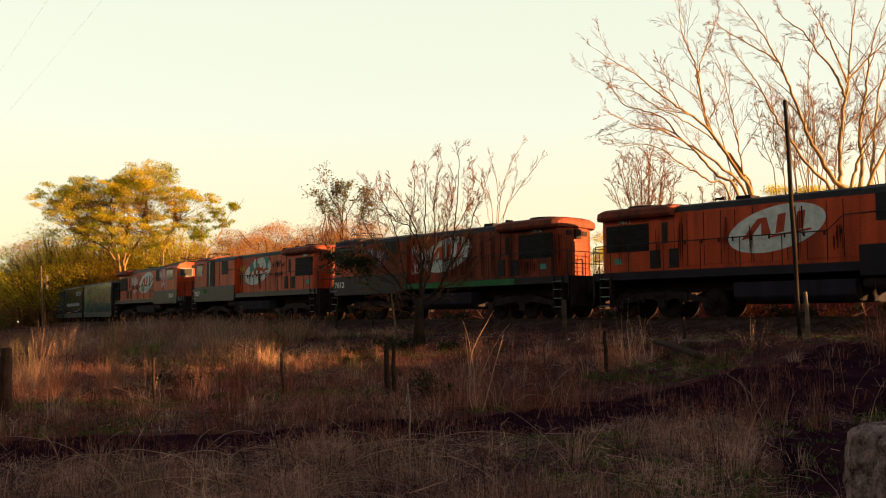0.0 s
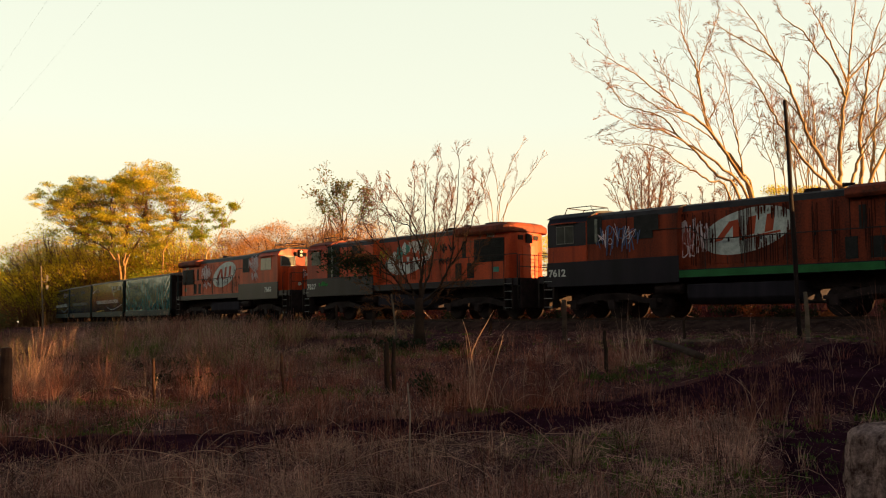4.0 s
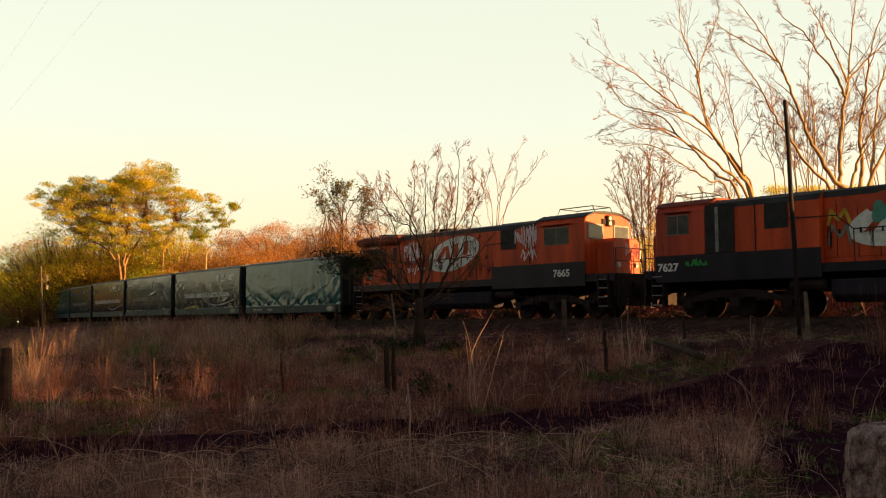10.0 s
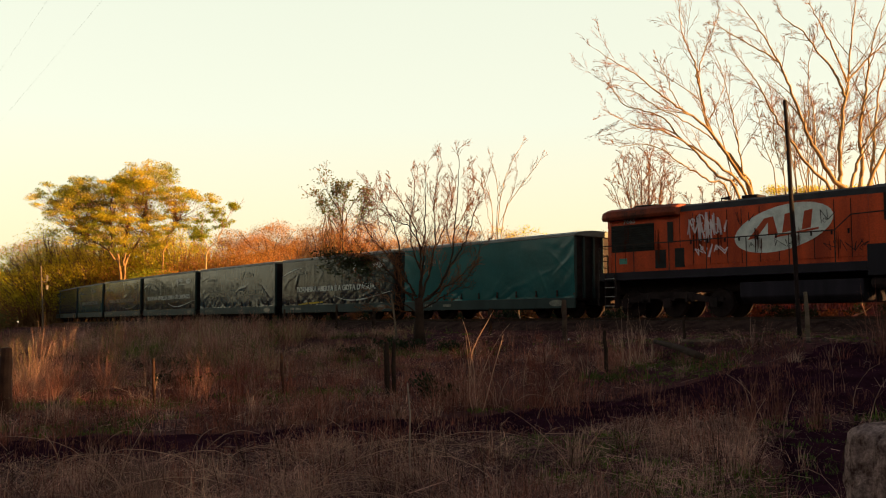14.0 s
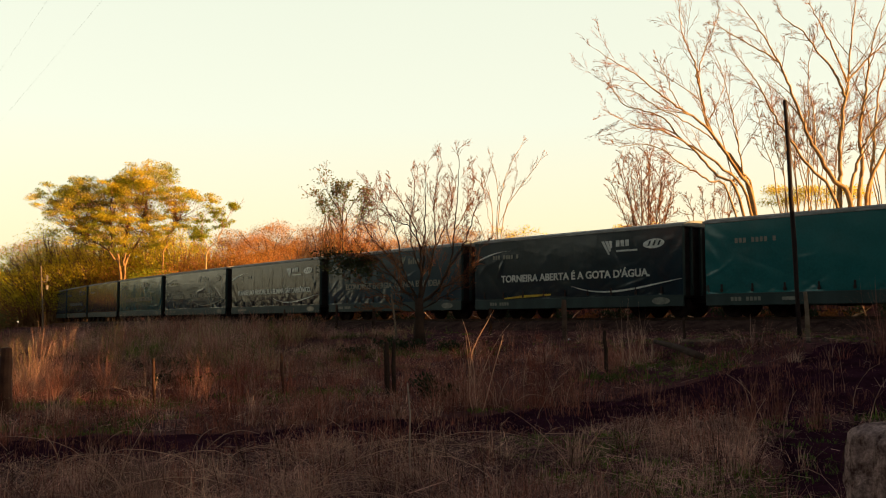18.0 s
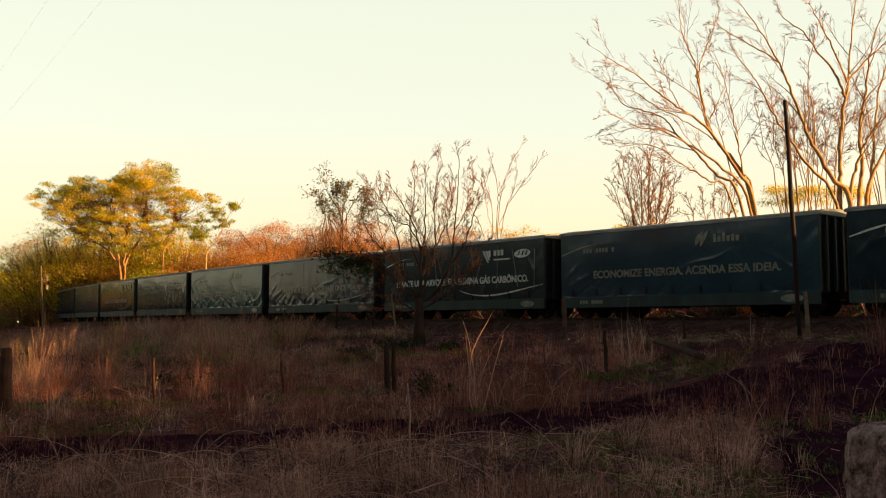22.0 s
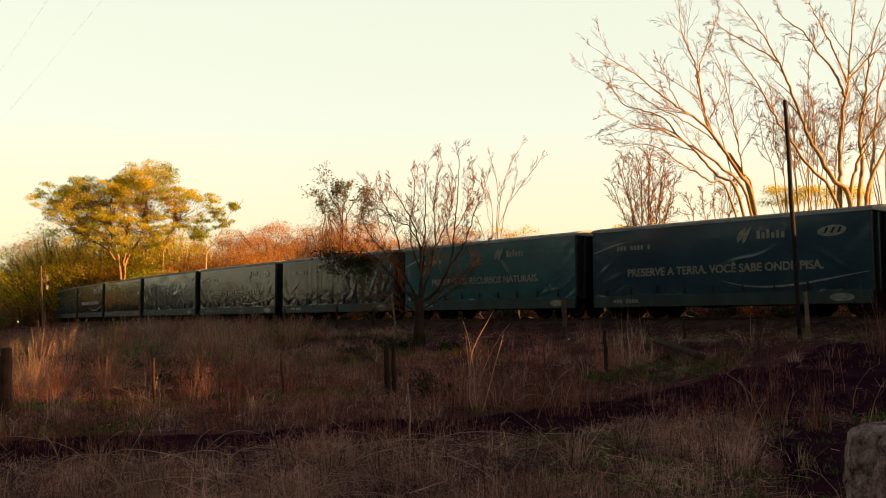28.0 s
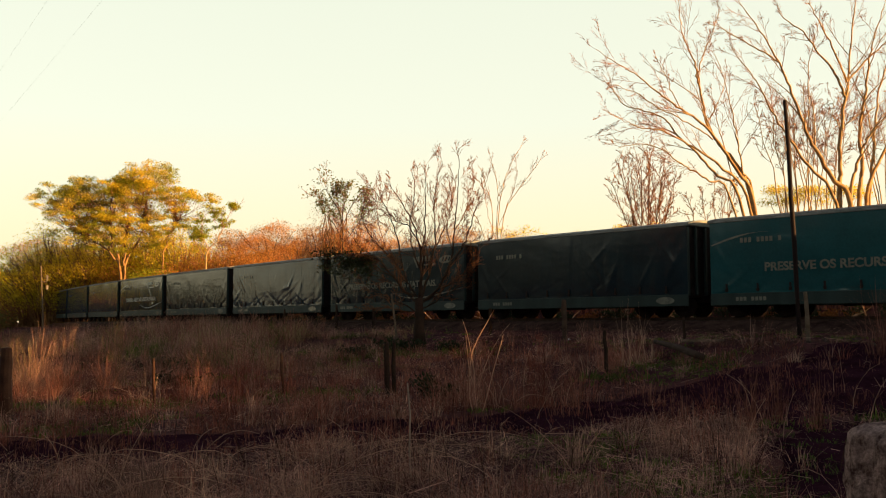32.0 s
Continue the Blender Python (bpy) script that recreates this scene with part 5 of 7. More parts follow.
    grow(w, (
            ([(-0.84, 31, 0.71), (-1.14, 31.07, 1.17), (-1.32, 31.13, 1.72), (-1.45, 31.2, 2.46), (-1.73, 31.27, 3.36), (-2.14, 31.33, 4.04), (-2.52, 31.4, 4.39)], 0.07),
            ([(-0.77, 31, 0.65), (-0.71, 30.92, 1.34), (-0.76, 30.84, 2.25), (-0.92, 30.76, 2.97), (-1.41, 30.68, 3.84), (-1.73, 30.6, 4.42)], 0.08),
            ([(-0.72, 31, 0.71), (-0.66, 31.04, 1.53), (-0.62, 31.08, 2.45), (-0.58, 31.12, 3.37), (-0.56, 31.16, 4.31), (-0.58, 31.2, 5.1)], 0.08),
            ([(-0.7, 31, 0.65), (-0.44, 31.1, 1.53), (-0.26, 31.2, 2.46), (-0.29, 31.3, 3.39), (-0.23, 31.4, 4.34), (-0.01, 31.5, 5.18)], 0.08),
            ([(-0.63, 31, 0.58), (-0.15, 30.9, 0.97), (0.2, 30.8, 1.69), (0.34, 30.7, 2.41), (0.42, 30.6, 3.31), (0.5, 30.5, 4.39), (0.52, 30.4, 5.43)], 0.085),
            ([(0.14, 30.5, 1.57), (0.65, 30.43, 2.3), (0.92, 30.35, 3.1), (1.19, 30.27, 3.81), (1.41, 30.2, 4.38)], 0.05),
            ([(-0.88, 31, 0.71), (-1.26, 30.9, 0.89), (-1.62, 30.8, 1.34), (-2.06, 30.7, 1.88), (-2.6, 30.6, 2.24), (-3.13, 30.5, 2.92)], 0.075),
            ([(-1.18, 31.1, 1.17), (-1.73, 31.24, 2), (-2.2, 31.38, 2.48), (-2.49, 31.52, 2.9), (-2.69, 31.66, 3.48), (-2.48, 31.8, 4.03)], 0.055),
            ([(-0.77, 31, 2.26), (-1.08, 31.15, 2.97), (-1.51, 31.3, 3.21), (-1.93, 31.45, 3.6), (-2.35, 31.6, 4.04)], 0.045),
            ([(-0.71, 31, 1.53), (-0.98, 30.8, 2.25), (-1.03, 30.6, 3.14), (-0.87, 30.4, 4.02), (-1.01, 30.2, 4.75)], 0.05),
            ([(-0.35, 31.3, 2.09), (0.02, 31.47, 2.85), (0.21, 31.63, 3.46), (0.31, 31.8, 4.16)], 0.045),
            ([(-1.54, 31, 1.31), (-2.04, 30.95, 1.6), (-2.44, 30.9, 1.86), (-2.95, 30.85, 2.04), (-3.52, 30.8, 1.86)], 0.045),
            ([(0.29, 30.6, 2.22), (0.11, 30.8, 2.97), (0.3, 31, 3.73), (0.21, 31.2, 4.49)], 0.035),
            ([(0.38, 30.6, 2.77), (0.75, 30.7, 3.5), (0.99, 30.8, 4.25), (0.95, 30.9, 5)], 0.035),
            ([(-1.73, 31.2, 2), (-2.09, 31.03, 3), (-2.11, 30.87, 3.72), (-1.97, 30.7, 4.34)], 0.035),
            ([(-0.8, 31, 0.2), (-1.5, 30.8, 0.55), (-2.2, 30.7, 0.95), (-2.9, 30.6, 1.3)], 0.05), ([(-0.75, 31, 0.3), (-0.1, 30.8, 0.6), (0.6, 30.7, 1.1), (1.1, 30.6, 1.8)], 0.05),
            ([(-0.78, 31, 0.4), (-1.2, 31.3, 0.9), (-1.9, 31.5, 1.3), (-2.5, 31.6, 1.5)], 0.045), ([(-0.7, 31, 0.45), (0.1, 31.3, 1.0), (0.9, 31.5, 1.7), (1.3, 31.6, 2.5)], 0.045),
            ([(-0.8, 31, 0.0), (-1.4, 30.6, 0.25), (-2.0, 30.5, 0.35), (-2.6, 30.4, 0.3)], 0.035)), 0.006, 3, 0.15, 13, 0.27)
    FRONT_TREE.append(w.finish("bare_tree", "small spreading half-bare tree with dark trunk before the train", DARKBARK, BROWNTWIG, LEAFRED, 1, 0.024, 0.1, sparse=14))
    # thin bare crown rising behind the train
    w = Wood(53, least=0.006, wob=0.13, up=0.04, spread=0.5, thin=0.5)
    grow(w, (
            ([(2.58, 52, 3.82), (2.71, 52, 5.67), (2.42, 52, 7.16), (2.06, 52, 8.22)], 0.05),
            ([(2.94, 52, 3.82), (3.02, 52.1, 5.37), (3.23, 52.2, 6.94), (3.65, 52.3, 8.2), (4.58, 52.4, 10)], 0.06),
            ([(3.07, 52, 3.82), (3.42, 51.9, 5.91), (4.03, 51.8, 6.88), (4.96, 51.7, 8.1), (5.48, 51.6, 8.88)], 0.05),
            ([(2.45, 52, 3.82), (1.92, 52.15, 5.38), (1.43, 52.3, 6.18)], 0.04),
            ([(2.82, 52, 3.82), (2.97, 52.15, 6), (2.99, 52.3, 7.26), (2.76, 52.45, 8.54), (2.52, 52.6, 9.26)], 0.045),
            ([(2.88, 52, 4.13), (2.4, 51.8, 5.9), (2.22, 51.6, 7.01), (1.66, 51.4, 7.69)], 0.035),
            ([(3.05, 52, 5.05), (3.67, 51.93, 6.59), (4.05, 51.87, 7.82), (3.96, 51.8, 8.74)], 0.03)), 0.009, 3, 0.35, 8, 0.16)
    w.limb.tube([(3.0, 52, -0.3), (2.98, 52, 2.0), (3.1, 52, 4.2)], [0.14, 0.1, 0.07], 8)
    w.finish("bare_tree", "thin leafless tree with upright orange-lit branches", BARK, TWIG)


def leafy_trees():
    # dusky half-leafed tree behind the wagons
    w = Wood(61, wob=0.16, up=0.05, spread=0.8, thin=0.5, least=0.008)
    grow(w, (
            ([(-6.6, 62, -0.3), (-6.47, 62, 4.25), (-6.47, 62, 5.53), (-6.66, 62, 6.82), (-7.18, 62, 7.75), (-7.66, 62, 8.49), (-7.99, 62, 8.12)], 0.1),
            ([(-6.47, 62, 5.53), (-6.5, 61.83, 6.8), (-6.26, 61.67, 7.89), (-5.96, 61.5, 8.78)], 0.07),
            ([(-6.51, 62, 6.09), (-5.94, 62.17, 7.39), (-5.3, 62.33, 8.34), (-4.94, 62.5, 8.28)], 0.06),
            ([(-6.62, 62, 6.82), (-6.9, 62.15, 7.95), (-6.77, 62.3, 9.01)], 0.05),
            ([(-6.51, 62, 5.17), (-7.08, 61.87, 6.26), (-7.73, 61.73, 6.98), (-7.93, 61.6, 7.81)], 0.05),
            ([(-6.47, 62, 4.98), (-5.55, 61.87, 6.07), (-5.06, 61.73, 6.86), (-4.8, 61.6, 7.5)], 0.05)), 0.015, 3, 0.3, 10, 0.24)
    w.finish("leafy_tree", "dusky half-bare tree with olive leaves in last light", BROWNBARK, BROWNTWIG, LEAFOLIVE, 1, 0.085, 0.3, sparse=1)
    # the spreading yellow-lit tree: forked trunks under flat layers of leaves
    w = Wood(71, wob=0.14, up=0.03, spread=0.7, thin=0.5, flat=0.6)
    b = Vector((-30.5, 91, -0.2))
    forks = []
    for line, r in (([b, (-30.6, 91, 5.2), (-31.3, 90.6, 7.2), (-31.4, 90.2, 9.2)], 0.15), ([b + Vector((0.3, 0, 0)), (-30.2, 91.3, 5.4), (-29.3, 91.5, 7.2), (-28.6, 91.8, 9.6)], 0.14),
                    ([(-30.3, 91, 5.3), (-29.9, 90.4, 7.6), (-29.6, 89.9, 8.8)], 0.11), ([(-30.7, 91, 5.4), (-32.0, 90.8, 7.0), (-33.6, 90.6, 7.8)], 0.10),
                    ([(-26.9, 92, -0.2), (-26.9, 92, 5.2), (-26.5, 92, 7.8), (-25.6, 92, 9.6)], 0.10)):
        pts = through_points(line, w.rng, 0.07, 5)
        w.limb.tube(pts, [r * (1 - 0.55 * k / (len(pts) - 1)) for k in range(len(pts))], 9, cap=False)
        forks.append((pts[-1], r * 0.45))
    leaves = []
    for cx, cz, rx, rz, thick in ((-36.31, 8.5, 1.4, 0.5, 0.3), (-33.9, 8.32, 1.7, 0.75, 0.7), (-31.64, 8.53, 1.82, 0.64, 0.7), (-29.22, 8.84, 1.39, 0.48, 0.6), (-27.07, 8.62, 1.18, 0.43, 0.6), (-34.67, 11.68, 1.82, 0.75, 0.9), (-31.98, 12.05, 1.93, 0.75, 0.9), (-29.57, 12.63, 1.82, 0.75, 0.9), (-35.72, 10.93, 1.6, 0.64, 0.8), (-24.96, 11.2, 1.39, 0.43, 0.4), (-36.56, 11.91, 1.82, 0.75, 0.8), (-34.15, 12.55, 2.14, 0.96, 1), (-31.46, 12.97, 2.35, 0.86, 1), (-28.78, 13.5, 2.03, 0.96, 1), (-27.06, 14.31, 1.07, 0.64, 0.9), (-33.31, 11.13, 2.14, 1.07, 1), (-30.62, 11.45, 2.14, 1.07, 1), (-28.1, 12.08, 1.82, 0.86, 1), (-26.06, 12.4, 1.28, 0.64, 0.7), (-26.04, 11.42, 1.28, 0.43, 0.5), (-23.36, 11.74, 1.93, 0.43, 0.45), (-22.05, 11.08, 1.18, 0.48, 0.5), (-35.17, 10.06, 1.71, 0.86, 0.9), (-32.89, 9.18, 1.93, 0.96, 1), (-35.6, 9.5, 1.5, 0.7, 0.5), (-30.64, 9.93, 1.28, 0.54, 0.6), (-29.37, 10.68, 1.07, 0.64, 0.6), (-37.12, 10.93, 1.18, 0.43, 0.5), (-24.52, 10.55, 1.28, 0.54, 0.3), (-37.4, 11.5, 1.0, 0.4, 0.4), (-24.44, 12.01, 1.18, 0.32, 0.5),
                                  (-33.2, 7.3, 1.8, 0.7, 0.6), (-30.9, 7.0, 1.9, 0.7, 0.5), (-28.4, 7.5, 1.8, 0.7, 0.7), (-26.4, 7.9, 1.6, 0.6, 0.7), (-31.6, 9.8, 1.7, 0.8, 0.8), (-28.6, 9.7, 1.5, 0.7, 0.7), (-26.9, 10.2, 1.3, 0.6, 0.6), (-27.4, 13.3, 1.5, 0.7, 0.9), (-24.9, 9.3, 1.3, 0.6, 0.6)):
        for k in range(int(4 + 9 * rx * thick)):
            a, q = w.rng.uniform(0, 6.283), math.sqrt(w.rng.uniform())
            tip = Vector((cx + rx * q * math.cos(a), 91 + w.rng.uniform(-3.2, 3.2), cz + rz * q * math.sin(a)))
            f, r = min(forks, key=lambda e: (e[0] - tip).length)
            mid = f.lerp(tip, 0.55) + Vector((0, 0, -0.3 + w.rng.uniform(-0.3, 0.4)))
            w.stem(through_points([f, mid, tip], w.rng, 0.1), r * w.rng.uniform(0.2, 0.4), 0.012, 1, 0.55, 4, 0.25)
            leaves.append((tip, w.rng.uniform(0.5, 1.05) * (0.55 + 0.45 * thick)))
    w.tips = []
    tree = w.finish("leafy_tree", "broad umbrella-crowned tree with yellow-green sunlit leaves", OCHREBARK, TWIG)
    cs = [np.array(tuple(p)) + scatter(w.rng, int(300 * q * q), 1.05 * q, 1.1 * q, 0.42 * q) + np.array([0, 0, 0.15]) for p, q in leaves]
    for k, m in enumerate((LEAFYELLOW, LEAFYELLOW, LEAFGREEN, LEAFYELLOW, LEAFGREEN)):
        cr = new("crown", quad_mesh("crown", leaf_quads(np.concatenate(cs[k::5]), 0.078, w.rng), m))
        cr.parent = tree
    # distant flat-crowned tree
    rng = np.random.default_rng(901)
    b = Vector((33.0, 84, -0.2))
    g, cs = Geo(), []
    for k in range(20):
        tip = Vector((33 + rng.uniform(-4.2, 3.4), 84 + rng.uniform(-2.5, 2.5), 10.6 + rng.uniform(-0.6, 0.9)))
        line = through_points([b, b.lerp(tip, 0.5) + Vector((0, 0, -1.2)), tip], rng, 0.1)
        g.tube(line, [0.16 - 0.145 * q / 8 for q in range(len(line))], 5, cap=False)
        cs.append(np.array(tuple(tip)) + scatter(rng, 420, 1.3, 1.1, 0.5))
    tree = tagged(new("leafy_tree"), "distant flat-crowned tree with yellowish leaves", "tree")
    part("trunk", g, BARK, tree, smooth=True)
    cr = new("crown", quad_mesh("crown", leaf_quads(np.concatenate(cs), 0.07, rng), LEAFYELLOW))
    cr.parent = tree
    # small leaning tree with dark leaf masses beside it
    w = Wood(73, wob=0.15, up=0.03, spread=0.75, thin=0.5, least=0.012)
    grow(w, (
            ([(-22.0, 89, -0.2), (-22.0, 89, 5.1), (-21.8, 89, 6.6), (-21.0, 89, 7.4), (-20.3, 89, 8.9), (-19.6, 89, 10.5)], 0.2),
            ([(-21.8, 89, 6.6), (-22.3, 88.6, 8.0), (-22.1, 88.4, 9.2)], 0.1), ([(-22.0, 89, 5.8), (-23.1, 89.2, 7.3), (-23.9, 89.4, 8.3)], 0.1),
            ([(-21.0, 89, 7.4), (-20.6, 88.6, 8.2), (-19.7, 88.5, 9.2)], 0.08), ([(-20.4, 89, 8.6), (-21.0, 89.3, 9.6), (-21.5, 89.5, 10.3)], 0.07)), 0.02, 2, 0.5, 5, 0.28)
    w.tips = []
    tree = w.finish("leafy_tree", "slender leaning tree with sparse dark green leaves", BARK, TWIG)
    cs = []
    for cx, cz, rx, rz in ((-23.85, 8.41, 1.05, 0.42), (-21.97, 9.25, 0.94, 0.52), (-21.95, 8.04, 0.84, 0.42), (-20.18, 9.03, 0.73, 0.42), (-22.89, 7.78, 0.73, 0.31), (-19.57, 10.67, 0.31, 0.31), (-20.98, 9.88, 0.73, 0.42)):
        for k in range(9):
            cs.append(np.array([cx + w.rng.uniform(-rx, rx), 89 + w.rng.uniform(-1.2, 1.2), cz + w.rng.uniform(-rz, rz)]) + scatter(w.rng, 80, 0.45, 0.45, 0.22))
    cr = new("crown", quad_mesh("crown", leaf_quads(np.concatenate(cs), 0.085, w.rng), LEAFGREEN))
    cr.parent = tree


def bush(name, cx, cy, rx, ry, h, material, n, size, seed, label, z0=None, group=""):
    """A shrub: fanning stems and an uneven crown of leaves in lumps."""
    rng = np.random.default_rng(seed)
    z0 = lie(cx, cy) if z0 is None else z0
    g = Geo()
    lumps = []
    for k in range(max(8, min(90, int(n / 160)))):
        a, r = rng.uniform(0, 6.283), math.sqrt(rng.uniform(0, 1))
        hh = h * (0.35 + 0.65 * rng.uniform(0.2, 1) * (1 - 0.5 * r * r))
        tip = Vector((cx + rx * r * math.cos(a), cy + ry * r * math.sin(a), z0 + hh))
        foot = Vector((cx + 0.25 * rx * r * math.cos(a), cy + 0.25 * ry * r * math.sin(a), z0 - 0.05))
        g.tube(through_points([foot, foot.lerp(tip, 0.5) + Vector((0, 0, 0.1 * h)), tip], rng, 0.02 * h, 3), [0.009 * h, 0.008 * h] + [0.005 * h] * 4 + [0.0015 * h], 4, cap=False)
        lumps.append((tip, foot.lerp(tip, rng.uniform(0.35, 0.9))))
    t = np.array([tuple(p) for pair in lumps for p in pair])
    m = max(3, n // len(t))
    rad = 0.16 * (rx + h) / 2 + 0.05
    c = np.repeat(t, m, axis=0) + scatter(rng, len(t) * m, rad * 1.7, rad * 1.7, rad * 1.1)
    c[:, 2] = np.maximum(c[:, 2], z0 + 0.03)
    ob = tagged(new(name), label, "shrub" if "shrub" in name else "tree", group)
    part("stem", g, OCHREBARK if h > 4 else BROWNBARK, ob, smooth=True)
    cr = new("crown", quad_mesh("crown", leaf_quads(c, size, rng), material))
    cr.parent = ob
    return ob


def shrubs():
    k = 0
    # lit thicket at the foot of the spreading tree
    for px, py, rx, h, m, lab in ((-46, 104, 7, 7.4, LEAFYELLOW, "yellow-green"), (-53, 112, 7, 6.4, LEAFYELLOW, "yellow-green"), (-60, 118, 8, 6.6, LEAFORANGE, "ochre"), (-40.5, 99, 5, 10.2, LEAFYELLOW, "yellow-green"), (-36, 98, 5, 11.0, LEAFYELLOW, "yellow-green"), (-31, 97, 5, 5.6, LEAFORANGE, "ochre"), (-26.5, 96, 5, 8.2, LEAFYELLOW, "yellow-green"), (-33.5, 99, 5, 10.6, LEAFYELLOW, "yellow-green"), (-38.5, 99, 5, 10.2, LEAFYELLOW, "yellow-green"), (-43, 101, 5, 9.0, LEAFYELLOW, "yellow-green"), (-29, 98, 5, 9.8, LEAFGREEN, "green"),
                              (-22, 95, 4.5, 6.6, LEAFORANGE, "ochre"), (-18, 94, 4, 6.6, LEAFORANGE, "ochre"), (-49, 120, 8, 7.2, LEAFGREEN, "green"), (-62, 132, 9, 7.6, LEAFGREEN, "green"), (-70, 135, 10, 7.6, LEAFORANGE, "ochre"), (-43, 116, 6, 9.5, LEAFORANGE, "ochre")):
        k += 1
        bush("tall_shrub", px, py, rx, 4.5, h, m, 16000, 0.08, 100 + k, "%s thicket shrub glowing in low sun behind the train" % lab, group="thicket behind the line")
    for px, py, rx, h, m, lab in ((-26.3, 87.5, 2.2, 4.8, LEAFGREEN, "green"), (-32.8, 97, 2.6, 6.6, LEAFYELLOW, "yellow-green"), (-24.0, 84.5, 2.0, 4.4, LEAFORANGE, "ochre"), (-28.3, 92.5, 2.2, 5.4, LEAFGREEN, "green"), (-36.5, 103, 3.0, 7.5, LEAFGREEN, "green")):
        k += 1
        bush("tall_shrub", px, py, rx, 1.8, h, m, 7000, 0.085, 500 + k, "%s shrub at the foot of the spreading tree" % lab, group="thicket behind the line")
    # russet shrubs behind the middle wagons
    for px, py, rx, h in ((-9.0, 64, 2.2, 5.4), (-7.2, 66, 2.2, 6.2), (-5.0, 65, 2.0, 5.6), (-11.4, 70, 2.0, 4.8), (-2.6, 60, 2.2, 4.8), (0.2, 58, 2.0, 4.6), (3.6, 60, 2.2, 5.0), (-8.2, 63.5, 1.3, 7.4), (-6.9, 63.8, 1.2, 7.8), (-5.6, 63.6, 1.1, 6.6)):
        k += 1
        bush("russet_shrub", px, py, rx, 1.8, h, LEAFRED, 5000, 0.04, 100 + k, "russet half-bare shrub lit by low sun", group="russet shrubs")
    # dark weeds at the trackside, left of the field
    for px, py, rx, h, m in ((-34.0, 68, 3.5, 2.6, LEAFOLIVE), (-38.0, 75, 4.0, 3.1, LEAFRED), (-43.0, 84, 4.5, 3.6, LEAFOLIVE), (-46, 96, 4.5, 4.0, LEAFRED), (-52, 104, 5, 4.4, LEAFOLIVE)):
        k += 1
        bush("trackside_shrub", px, py, rx, 2.0, h, m, 6000, 0.07, 100 + k, "dull olive or russet shrub beside the track", group="trackside shrubs")
    for i in range(40):
        sx = -58 + i * 2.6
        x, y, th = along(sx)
        d = 7.5 + 3.5 * ((i * 37) % 10) / 10
        k += 1
        m = (LEAFORANGE, LEAFRED, LEAFDARK)[i % 3]
        bush("verge_shrub", x - math.sin(th) * d, y + math.cos(th) * d, 1.7, 1.1, 1.3 + 0.5 * ((i * 13) % 7) / 7, m, 700, 0.09, 300 + i, "low scrubby bush on the far side of the track", group="scrub behind the track")
    # scrub close behind the rails, mostly near-black, added for the shade under the train
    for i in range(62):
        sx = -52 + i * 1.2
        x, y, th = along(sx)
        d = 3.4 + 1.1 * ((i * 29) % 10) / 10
        bush("verge_shrub", x - math.sin(th) * d, y + math.cos(th) * d, 0.9, 0.5, (0.5 if sx < -14 else 0.52) + 0.3 * ((i * 17) % 9) / 9, LEAFDARK if i % 3 else LEAFRED, 480, 0.065, 700 + i, "low near-black bush added behind the rails for the verge's shade" if i % 3 else "low russet bush close behind the rails", group="scrub behind the track")
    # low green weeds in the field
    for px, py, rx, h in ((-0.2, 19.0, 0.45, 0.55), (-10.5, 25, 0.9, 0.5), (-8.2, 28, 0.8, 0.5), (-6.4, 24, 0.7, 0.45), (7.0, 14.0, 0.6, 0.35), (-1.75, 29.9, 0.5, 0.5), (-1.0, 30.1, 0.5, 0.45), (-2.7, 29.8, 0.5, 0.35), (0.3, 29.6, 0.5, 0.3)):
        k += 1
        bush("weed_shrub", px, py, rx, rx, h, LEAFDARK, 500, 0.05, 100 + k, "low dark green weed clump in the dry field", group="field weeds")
    # dark leaves on the low outer branch of the tree before the train
    rng = np.random.default_rng(5)
    tips = []
    foot = Vector((-2.05, 30.75, 1.86))
    for k in range(14):
        tip = Vector((-3.45 + rng.uniform(-0.85, 1.1), 31.0 + rng.uniform(-0.4, 0.4), 1.72 + rng.uniform(-0.4, 0.4)))
        line = through_points([foot, foot.lerp(tip, 0.5) + Vector((0, 0, 0.15)), tip], rng, 0.03, 4)
        part("leafy_branch", Geo().tube(line, [0.022, 0.018, 0.015, 0.013, 0.012, 0.01, 0.008, 0.006, 0.004], 4, cap=False), DARKBARK, FRONT_TREE[0], smooth=True)
        tips += [tip, line[-2], line[-3], line[-4]]
    t = np.array([tuple(p) for p in tips])
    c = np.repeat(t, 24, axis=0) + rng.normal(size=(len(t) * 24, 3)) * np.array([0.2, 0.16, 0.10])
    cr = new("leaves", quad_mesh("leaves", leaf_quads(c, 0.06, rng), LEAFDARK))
    cr.parent = FRONT_TREE[0]
    tagged(cr, "dark green leaves on a low branch", kind="stuff")


